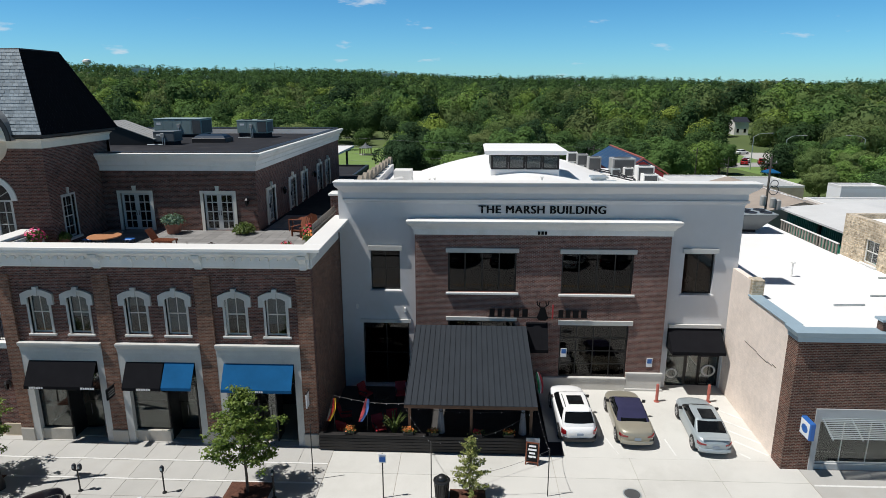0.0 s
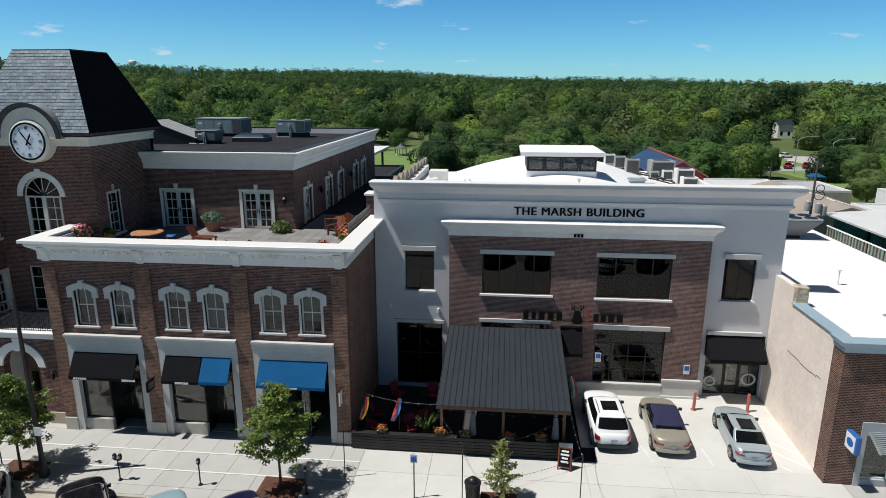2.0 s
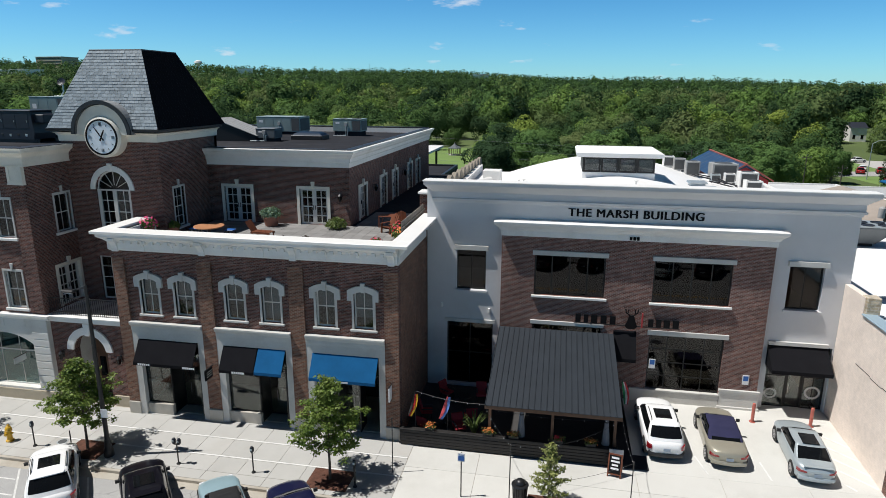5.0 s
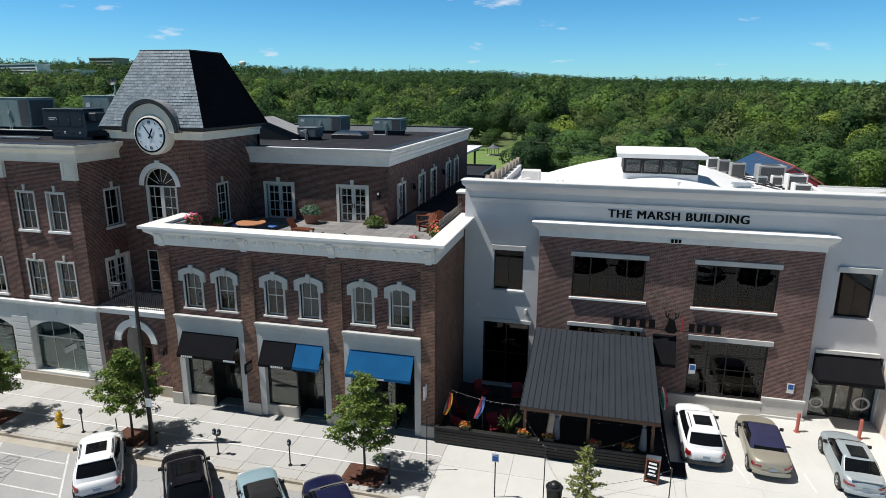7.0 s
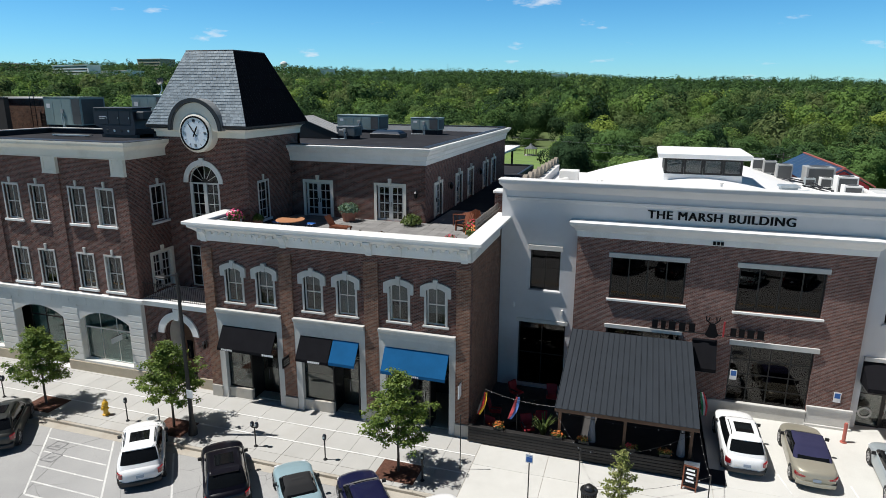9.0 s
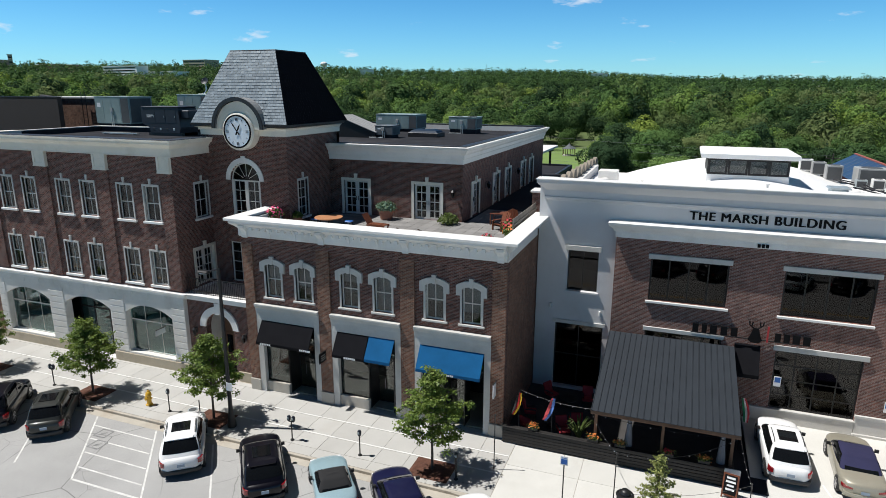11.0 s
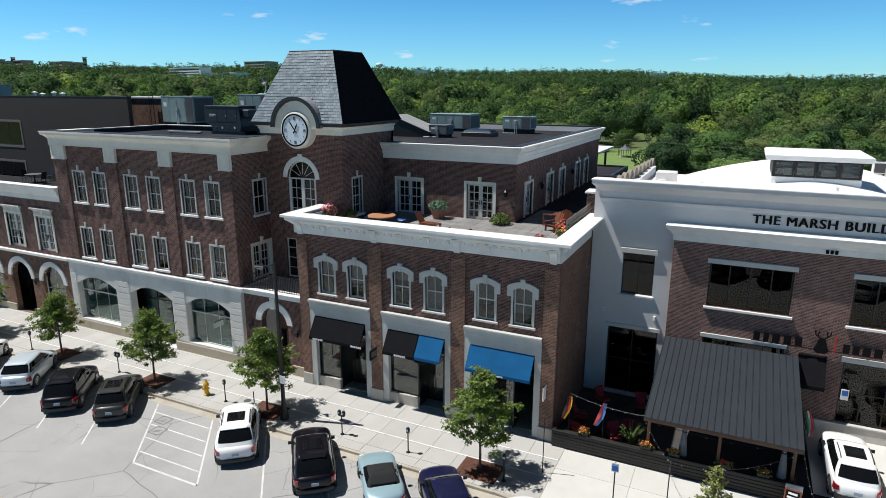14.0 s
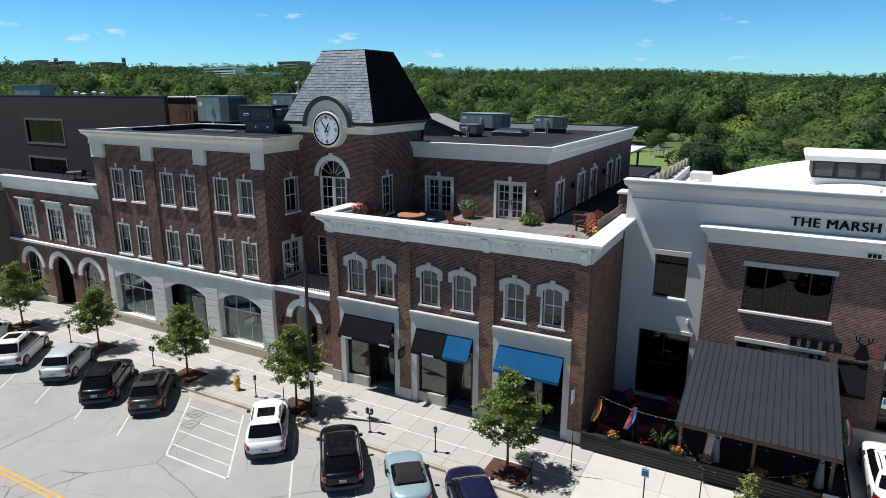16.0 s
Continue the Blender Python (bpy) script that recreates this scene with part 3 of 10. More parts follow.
def build_ground():
    bm = bmesh.new()
    rs = [0, 12, 30, 50, 70, 90, 120, 160, 210, 270, 340, 420, 480, 550, 640, 720, 800, 900, 1000, 1120, 1250, 1400, 1550, 1750, 2000, 2400, 3000, 4200]
    n = 96
    rings = [[bm.verts.new((EYE0.x + r * math.sin(-2 * math.pi * i / n), EYE0.y + r * math.cos(2 * math.pi * i / n),
                            terrain(EYE0.x + r * math.sin(-2 * math.pi * i / n), EYE0.y + r * math.cos(2 * math.pi * i / n)))) for i in range(n)] for r in rs[1:]]
    c = bm.verts.new((EYE0.x, EYE0.y, terrain(EYE0.x, EYE0.y)))
    for i in range(n):
        bm.faces.new((c, rings[0][i], rings[0][(i + 1) % n]))
        for a, b in zip(rings, rings[1:]):
            bm.faces.new((a[i], b[i], b[(i + 1) % n], a[(i + 1) % n]))
    setting("ground", bm, M["grass"], "green grassy ground rising to far wooded ridges", "ground", smooth=True)


build_ground()
KERB_Y, ROAD_Z = -5.0, -0.15
setting("road", boxes((-140, 120, -24.0, KERB_Y - 0.15, ROAD_Z - 0.3, ROAD_Z)), M["asphalt"], "sun-bleached grey asphalt street with sealed cracks", "road")
# never in view: added for pane reflections, toned dark to cut bounced light
setting("pavement_opposite", boxes((-140, 120, -80.0, -24.15, -0.3, 0.0)), M["symbol"], "plain dark grey ground across the street, added out of view", "pavement")
setting("pavement_bed", boxes((-140, 120, KERB_Y, 0.9, -0.4, -0.02)), M["concrete_kerb"], "buff concrete bed under the pavement slabs", "pavement")


def build_kerb():
    bm = bmesh.new()
    box(bm, -140, -1.2, KERB_Y - 0.15, KERB_Y, -0.4, 0.0, bevel=0.02)
    box(bm, 23.4, 120, KERB_Y - 0.15, KERB_Y, -0.4, 0.0, bevel=0.02)
    rings = [[(x, KERB_Y - 0.15, -0.4), (x, KERB_Y - 0.15, z), (x, KERB_Y, 0.0), (x, KERB_Y, -0.4)] for x, z in ((-1.2, 0.0), (-0.2, -0.13), (22.4, -0.13), (23.4, 0.0))]
    loft(bm, rings)
    setting("kerb", bm, M["concrete_kerb"], "buff concrete kerb with a dropped driveway", "kerb")


build_kerb()
setting("gutter", boxes((-140, 120, KERB_Y - 0.62, KERB_Y - 0.152, ROAD_Z - 0.2, ROAD_Z + 0.005)), M["concrete_kerb"], "buff concrete gutter pan along the kerb", "gutter")


def strip(bm, a, b, w, z):
    """A painted line on the ground, 4 mm proud."""
    a, b = Vector((*a, 0)), Vector((*b, 0))
    s = (b - a).normalized().cross(Vector((0, 0, 1))) * (w / 2)
    q = [a + s, b + s, b - s, a - s]
    loft(bm, [[(p.x, p.y, z) for p in q], [(p.x, p.y, z + 0.004) for p in q]])


def road_marks():
    bm = bmesh.new()
    way = Vector((3.75, -4.7))
    for x0 in (-43.6, -39.9, -36.2, -32.5, -28.8, -25.2, -21.45, -17.3, -13.6, -9.9, -6.2, -2.5):
        strip(bm, (x0, -5.65), (x0 + way.x, -5.65 + way.y), 0.085, ROAD_Z)
    for k in (0.16, 0.38, 0.60, 0.82):
        strip(bm, (-21.45 + way.x * k + 0.1, -5.65 + way.y * k), (-17.3 + way.x * k - 0.1, -5.65 + way.y * k - 0.02), 0.08, ROAD_Z)
    strip(bm, (-17.65, -10.33), (-13.55, -10.33), 0.11, ROAD_Z)
    setting("parking_lines", bm, M["paint_road"], "worn white angled parking lines on asphalt", "road marking")
    bm = bmesh.new()
    strip(bm, (-140, -14.75), (120, -14.75), 0.12, ROAD_Z)
    strip(bm, (-140, -15.0), (120, -15.0), 0.12, ROAD_Z)
    setting("centre_line", bm, M["paint_yellow"], "double yellow centre line on asphalt", "road marking")
    bm = bmesh.new()
    for cx, cy in ((-19.65, -6.85), (-19.05, -7.75)):
        for a in (-0.32, 0.32):
            strip(bm, (cx - 0.34, cy + a), (cx + 0.34, cy + a), 0.08, ROAD_Z + 0.004)
            strip(bm, (cx + a * 1.1, cy - 0.32), (cx + a * 1.1, cy + 0.32), 0.08, ROAD_Z + 0.004)
        for r0 in (0.0, 0.12):
            strip(bm, (cx - 0.14, cy - 0.16 + r0), (cx + 0.12, cy + r0), 0.06, ROAD_Z + 0.004)
    setting("painted_road_symbol", bm, M["symbol"], "dark worn painted symbol on asphalt", "road marking")


road_marks()
LOT_SLOPE = 0.30 / 6.8


def lot_z(y):
    return max(0.0, (y + 0.5) * LOT_SLOPE)


def lot_marks():
    bm = bmesh.new()
    loft(bm, [[(11.6, -0.5, -0.2), (22.5, -0.5, -0.2), (22.5, -0.5, 0.006), (11.6, -0.5, 0.006)], [(11.6, 7.2, -0.2), (22.5, 7.2, -0.2), (22.5, 7.2, lot_z(7.2)), (11.6, 7.2, lot_z(7.2))]])
    setting("parking_lot", bm, M["concrete_new"], "bright concrete parking bay sloping up to the wall", "parking lot")
    bm = bmesh.new()

    def line(a, b, w):
        d = Vector((b[0] - a[0], b[1] - a[1], 0)).normalized().cross(Vector((0, 0, 1))) * (w / 2)
        q = [(a[0] + d.x, a[1] + d.y), (b[0] + d.x, b[1] + d.y), (b[0] - d.x, b[1] - d.y), (a[0] - d.x, a[1] - d.y)]
        loft(bm, [[(x, y, lot_z(y) + 0.008) for x, y in q], [(x, y, lot_z(y) + 0.012) for x, y in q]])

    for a, b in (((21.3, 4.2), (22.4, 3.2)), ((21.25, 3.1), (22.4, 2.0)), ((21.2, 2.1), (22.4, 0.95)), ((21.1, 1.15), (22.3, 0.0)), ((20.6, 0.5), (21.3, -0.3))):
        line(a, b, 0.12)
    for a, b in (((14.6, 1.2), (14.95, -0.2)), ((17.6, 1.2), (17.75, -0.2)), ((19.7, 1.0), (19.75, 0.1))):
        line(a, b, 0.09)
    setting("bay_lines", bm, M["paint_white"], "worn white bay lines on concrete", "road marking")


lot_marks()


# ---- corner brick building with roof terrace ----
def cornice_ring(bm, profile, x0, x1, y0, y1, z, left=True, right=True):
    """A cornice along the front (-y) with returns to y1."""
    path, out = [], []
    if left:
        path += [(x0, y1, z), (x0, y0, z)]
        out += [(-1, 0), (-1, -1)]
    else:
        path.append((x0, y0, z))
        out.append((0, -1))
    if right:
        path += [(x1, y0, z), (x1, y1, z)]
        out += [(1, -1), (1, 0)]
    else:
        path.append((x1, y0, z))
        out.append((0, -1))
    return moulding(bm, profile, path, out)


def arched_window(parent, u, blind):
    """An upper sash window with a cast stone hood, keystone and sill."""
    win = window(parent, "-y", 0.10, u, 5.9, 1.0, 2.12, 2, 2, 0.075, blind=blind)
    m = face_pose("-y", 0.10, u, 5.9)
    sur = shared("bb_hood", lambda: finish(hood_mesh(), "hood", M["cast_stone"]))
    part("hood", sur, None, win, "grey cast stone hood with keystone", m)
    sil = shared("bb_sill", lambda: finish(boxes((-0.70, 0.70, -0.10, 0.10, -0.13, -0.02), bevel=0.015), "sill", M["cast_stone"]))
    part("sill", sil, None, win, "", m)


def hood_mesh():
    """A low segmental hood with square shoulders, side casings and a keystone."""
    bm = bmesh.new()
    steps = [-1 + i / 6 for i in range(13)]
    inner = [(-0.50, 1.50)] + [(0.50 * k, 1.98 - 0.16 * k * k) for k in steps] + [(0.50, 1.50)]
    outer = [(-0.80, 1.50)] + [(0.80 * k, 2.28 - 0.25 * k * k) for k in steps] + [(0.80, 1.50)]
    loft(bm, [[(a, -0.11, z), (b, -0.13, q), (b, 0.10, q), (a, 0.10, z)] for (a, z), (b, q) in zip(inner, outer)])
    box(bm, -0.61, -0.5, -0.04, 0.12, 0.0, 1.50)
    box(bm, 0.5, 0.61, -0.04, 0.12, 0.0, 1.50)
    loft(bm, [[(-a, -0.17, z), (a, -0.17, z), (a, 0.08, z), (-a, 0.08, z)] for a, z in ((0.075, 1.95), (0.12, 2.42))])
    return bm


BAYS = ((-14.78, -10.62), (-9.85, -5.67), (-4.88, -0.72))
PIERS = ((-15.44, -14.78), (-10.62, -9.85), (-5.67, -4.88), (-0.72, 0.0))


def corner_building():
    b = thing("brick_corner_building", (-7.7, 4.0, 0), "two-storey brown brick corner building with white cornice and roof terrace", "building")
    wins = (-13.52, -11.55, -8.68, -6.70, -3.78, -1.80)
    bm = bmesh.new()
    holes = [(u - 0.5, u + 0.5, 5.9, 8.02) for u in wins] + [(p + 0.35, q - 0.33, -0.3, 4.47) for p, q in BAYS]
    wall(bm, "-y", 0.10, -15.44, 0.0, -0.3, 9.6, 0.35, holes)
    for u in wins:
        arch_fill(bm, "-y", 0.10, u - 0.5, u + 0.5, 7.73, 8.02, 0.3)
    part("front_wall", bm, M["brick"], b)
    bm = bmesh.new()
    wall(bm, "+x", 0.0, 0.45, 8.2, -0.3, 9.6, 0.35)
    part("side_wall", bm, M["brick_tan"], b)
    part("return_wall", wall(bmesh.new(), "-x", -15.44, 0.45, 3.6, -0.3, 9.6, 0.35), M["brick"], b)
    for p, q in PIERS:
        # same brick as the wall; its sunlight is put into the lighter colour
        part("pier", boxes((p, q, -0.03, 0.09, 0.72, 8.948)), M["brick_tan"], b)
        part("pier_base", boxes((p - 0.02, q + 0.02, -0.09, 0.12, -0.25, 0.70), bevel=0.02), M["buff"], b, "buff stone base")
    part("corbel_course", boxes((-15.44, 0.0, -0.03, 0.09, 8.95, 9.35)), M["brick"], b)
    # shopfront surrounds
    for p, q in BAYS:
        bm = bmesh.new()
        box(bm, p, p + 0.36, -0.02, 0.30, -0.2, 4.47)
        box(bm, q - 0.34, q, -0.02, 0.30, -0.2, 4.47)
        box(bm, p, q, -0.02, 0.30, 4.47, 4.92)
        moulding(bm, [(0.0, 0.0), (0.10, 0.0), (0.12, 0.12), (0.12, 0.26), (0.2, 0.34), (0.26, 0.46), (0.26, 0.54), (0.0, 0.54)], [(p, 0.06, 4.92), (q, 0.06, 4.92)], [(0, -1), (0, -1)])
        part("shopfront_surround", bm, M["cast_stone"], b, "grey cast stone surround")
    # cornice, brackets and parapet cap
    bm = bmesh.new()
    cornice_ring(bm, [(-0.3, 0.0), (0.06, 0.0), (0.10, 0.06), (0.10, 0.46), (0.16, 0.52), (0.24, 0.60), (0.40, 0.72), (0.46, 0.78), (0.46, 0.90), (-0.3, 0.90)], -15.44, 0.0, 0.0, 3.6, 9.35, True, False)
    part("cornice", bm, M["white"], b, "white painted cornice")
    bm = bmesh.new()
    moulding(bm, [(-0.3, 0.0), (0.06, 0.0), (0.10, 0.06), (0.10, 0.46), (0.16, 0.52), (0.24, 0.60), (0.40, 0.72), (0.46, 0.78), (0.46, 0.90), (-0.3, 0.90)], [(0.0, 0.0, 9.35), (0.0, 6.1, 9.35)], [(1, -1), (1, 0)])
    part("cornice", bm, M["white"], b, "white painted cornice")
    for u in (-15.1, -10.2, -5.3, -0.3):
        bm = bmesh.new()
        loft(bm, [[(u - a, -y, 9.30 + z), (u + a, -y, 9.30 + z), (u + a, 0.0, 9.30 + z), (u - a, 0.0, 9.30 + z)] for a, y, z in ((0.14, 0.12, 0.0), (0.17, 0.18, 0.04), (0.17, 0.16, 0.16), (0.17, 0.20, 0.34), (0.17, 0.30, 0.5), (0.19, 0.42, 0.6), (0.19, 0.44, 0.74))])
        part("bracket", bm, M["white"], b, "white scrolled bracket")
    for k in range(3):
        for f in (1, 2):
            u = -15.1 + 4.93 * k + 1.64 * f
            bm = bmesh.new()
            loft(bm, [[(u - 0.07, -y, 9.35 + z), (u + 0.07, -y, 9.35 + z), (u + 0.07, 0.0, 9.35 + z), (u - 0.07, 0.0, 9.35 + z)] for y, z in ((0.13, 0.03), (0.15, 0.3), (0.24, 0.5), (0.33, 0.6))])
            part("bracket", bm, M["white"], b)
    dentil = shared("dentil", lambda: finish(boxes((-0.09, 0.09, -0.27, -0.05, 9.76, 9.93)), "dentil", M["white"]))
    for u in np.arange(-15.0, -0.2, 0.42):
        part("dentil", dentil, None, b, "", pose(float(u), 0, 0))
    bm = bmesh.new()
    box(bm, -16.2, 0.60, -0.50, 0.50, 10.25, 10.41, bevel=0.02)
    part("parapet_cap", bm, M["cap"], b, "white parapet cap")
    part("parapet_cap", boxes((-0.40, 0.60, 0.502, 7.7, 10.25, 10.41), bevel=0.02), M["cap"], b, "white parapet cap")
    part("parapet_cap", boxes((-16.2, -15.3, 0.502, 3.42, 10.25, 10.41), bevel=0.02), M["cap"], b, "white parapet cap")
    bm = boxes((-15.3, -0.3, 0.12, 0.42, 9.0, 10.25), (-0.32, 0.0, 0.45, 6.5, 9.602, 10.25), (-15.44, -15.1, 0.45, 3.42, 9.602, 10.25))
    part("parapet", bm, M["white"], b)
    part("roof", boxes((-15.0, -0.36, 0.46, 34.0, 9.0, 9.26)), M["membrane_dark"], b)
    for i, u in enumerate(wins):
        arched_window(b, u, (0.5, 0.62, 0.35, 1.0, 0.55, 0.75)[i])
    return b


bb = corner_building()


def shopfront(parent, x0, x1, door0, door1, base=0.62):
    """Black framed glazing with a stone riser and a recessed glass door."""
    y = 0.42
    left = door0 - x0 > x1 - door1
    g0, g1 = (x0, door0) if left else (door1, x1)
    part("riser", boxes((g0, g1, 0.10, 0.35, -0.2, base), bevel=0.015), M["buff"], parent, "buff stone riser")
    for a, b, z0, z1, yy in ((g0, g1, base, 3.2, 0.25), (x0, x1, 3.22, 4.45, 0.25), (door0, door1, 0.05, 3.18, 1.25)):
        w, h = b - a, z1 - z0
        fr = window(parent, "-y", yy, (a + b) / 2, z0, w, h, max(1, round(w / 1.3)), 1, 0.06, "frame_dark", "glass_shop", 0.0, False, "shop_window")
        fr.name = "shop_window"
    for a in (door0, door1):
        part("door_reveal", boxes((a - 0.03, a + 0.03, 0.33, 1.25, 0.0, 3.2)), M["frame_dark"], parent)
    part("door_handle", tube(bmesh.new(), (door0 + 0.5, 1.19, 0.9), (door0 + 0.5, 1.19, 1.5), 0.018, n=6), M["alloy"], parent, "chrome handle")


shopfront(bb, -14.42, -10.95, -12.9, -11.2)
shopfront(bb, -9.5, -6.0, -7.7, -6.25)
shopfront(bb, -4.53, -1.05, -3.3, -2.2)
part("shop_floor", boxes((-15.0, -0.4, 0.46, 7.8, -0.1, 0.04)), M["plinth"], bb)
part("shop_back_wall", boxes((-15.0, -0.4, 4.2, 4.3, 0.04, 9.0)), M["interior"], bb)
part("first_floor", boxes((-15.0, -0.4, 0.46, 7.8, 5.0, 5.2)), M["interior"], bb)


def awning(x0, x1, top, low, reach, mat_name, label, tag=0):
    """A sloped canvas awning on a bent frame with a valance."""
    a = thing("awning", ((x0 + x1) / 2, 0, low), label, "awning", "shop awnings")
    bm = bmesh.new()
    t = 0.03
    loft(bm, [[(x, -0.03, top), (x, -reach, low + 0.16), (x, -reach, low), (x, -reach + t, low), (x, -reach + t, low + 0.15), (x, -0.03, top - t)] for x in (x0, (x0 + x1) / 2, x1)])
    part("canvas", bm, M[mat_name], a)
    bm = bmesh.new()
    for x in (x0 + 0.03, x1 - 0.03):
        pts = [(x, -0.03, low + 0.25), (x, -reach * 0.35, low + 0.35), (x, -reach * 0.7, low + 0.28), (x, -reach + 0.04, low + 0.1)]
        for p, q in zip(pts, pts[1:]):
            tube(bm, p, q, 0.018, n=6)
        tube(bm, (x, -0.03, low + 0.1), (x, -reach + 0.04, low + 0.05), 0.018, n=6)
    part("frame", bm, M["black_metal"], a)
    return a


def word_bars(parent, x, y, z, widths, h, material):
    """Print that stands for a trade name: plain bars."""
    for w in widths:
        part("print_bar", boxes((x, x + w * 0.8, y - 0.006, y, z, z + h)), material, parent)
        x += w


aw = awning(-14.42, -10.98, 4.47, 3.23, 0.70, "fabric_black", "black canvas shop awning with white print")
for x in (-14.15, -11.55):
    word_bars(aw, x, -0.70, 3.25, [0.12] * 6, 0.11, M["letter_white"])
aw = awning(-9.48, -7.58, 4.47, 3.23, 0.70, "fabric_black", "black canvas shop awning with white print")
word_bars(aw, -8.75, -0.70, 3.25, [0.12] * 6, 0.11, M["letter_white"])
awning(-7.52, -6.03, 4.47, 3.27, 0.70, "fabric_blue", "blue canvas shop awning beside the black one")
aw = awning(-4.55, -1.08, 4.47, 3.23, 0.70, "fabric_blue", "wide blue canvas shop awning with white print")
word_bars(aw, -3.55, -0.70, 3.25, [0.13, 0.1, 0.1, 0.1, 0.1, 0.08, 0.08, 0.08, 0.12, 0.1, 0.1], 0.09, M["letter_white"])


# ---- clock tower ----
TX0, TX1, TY0, TY1 = -20.55, -14.48, 3.44, 9.6


def slates(bm, corners, rows, wide, rng):
    """Overlapping slates on a sloping quad: foot left, foot right, top right, top left."""
    a, b, c, d = [Vector(p) for p in corners]
    nrm = (b - a).cross(d - a).normalized()
    if nrm.z < 0:
        nrm = -nrm
    up = ((d + c) / 2 - (a + b) / 2) / rows
    for r in range(rows):
        t0, t1 = r / rows, min(1.0, (r + 1.25) / rows)
        l0, r0 = a.lerp(d, t0), b.lerp(c, t0)
        l1, r1 = a.lerp(d, t1), b.lerp(c, t1)
        n = max(2, round((r0 - l0).length / wide))
        cuts = [0.0] + [(i + (0.5 if r % 2 else 0.0) + rng.uniform(-0.12, 0.12)) / n for i in range(1 if not r % 2 else 0, n)] + [1.0]
        for p, q in zip(cuts, cuts[1:]):
            g = 0.005 / max(0.3, (r0 - l0).length)
            lift = rng.uniform(0.020, 0.034)
            f = rng.uniform(-0.012, 0.012)
            low = [l0.lerp(r0, p + g) - up * f, l0.lerp(r0, q - g) - up * f]
            hi = [l1.lerp(r1, q - g), l1.lerp(r1, p + g)]
            top = [bm.verts.new(low[0] + nrm * lift), bm.verts.new(low[1] + nrm * lift), bm.verts.new(hi[0] + nrm * 0.006), bm.verts.new(hi[1] + nrm * 0.006)]
            bot = [bm.verts.new(low[0]), bm.verts.new(low[1])]
            bm.faces.new(top)
            bm.faces.new((bot[0], bot[1], top[1], top[0]))


def arched_door(parent, face, at, u, z, w, spring, crown, surround=True):
    """A french door under a fanlight."""
    d = window(parent, face, at, u, z, w, spring - z, 4, 4, 0.09, name="french_door", mid=False)
    part("meeting_stile", boxes((-0.12, 0.12, 0.09, 0.19, 0, spring - z)), M["frame_white"], d, "", face_pose(face, at, u, z))
    for q in (-1, 1):
        part("stile", boxes((q * (w / 2 - 0.1) - 0.1, q * (w / 2 - 0.1) + 0.1, 0.09, 0.19, 0, spring - z)), M["frame_white"], d, "", face_pose(face, at, u, z))
    m = face_pose(face, at, u, spring)
    bm = bmesh.new()
    r = w / 2
    arch_band(bm, "-y", 0, -r + 0.08, r - 0.08, 0.02, crown - spring - 0.08, 0.08, 0.12, 0.19)
    for k in (30, 60, 90, 120, 150):
        c, s = math.cos(radians(k)), math.sin(radians(k))
        tube(bm, (0.25 * c, 0.15, 0.25 * s), ((r - 0.05) * c, 0.15, (crown - spring - 0.05) * s), 0.02, n=5)
    part("fanlight", bm, M["frame_white"], d, "", m)
    bm = bmesh.new()
    pts = [(-r, 0.155, 0)] + [(r * math.cos(math.pi * i / 16), 0.155, (crown - spring) * math.sin(math.pi * i / 16)) for i in range(16, -1, -1)][1:]
    bm.faces.new([bm.verts.new(p) for p in pts])
    p = part("pane", bm, M["glass"], d, "", m)
    p.visible_shadow = False
    if surround:
        bm = bmesh.new()
        arch_band(bm, "-y", 0, -r, r, 0.0, crown - spring, 0.30, -0.07, 0.10)
        loft(bm, [[(-a, -0.12, zz), (a, -0.12, zz), (a, 0.05, zz), (-a, 0.05, zz)] for a, zz in ((0.09, crown - spring - 0.03), (0.14, crown - spring + 0.42))])
        part("surround", bm, M["white"], d, "pale arched surround with keystone", m)
    return d


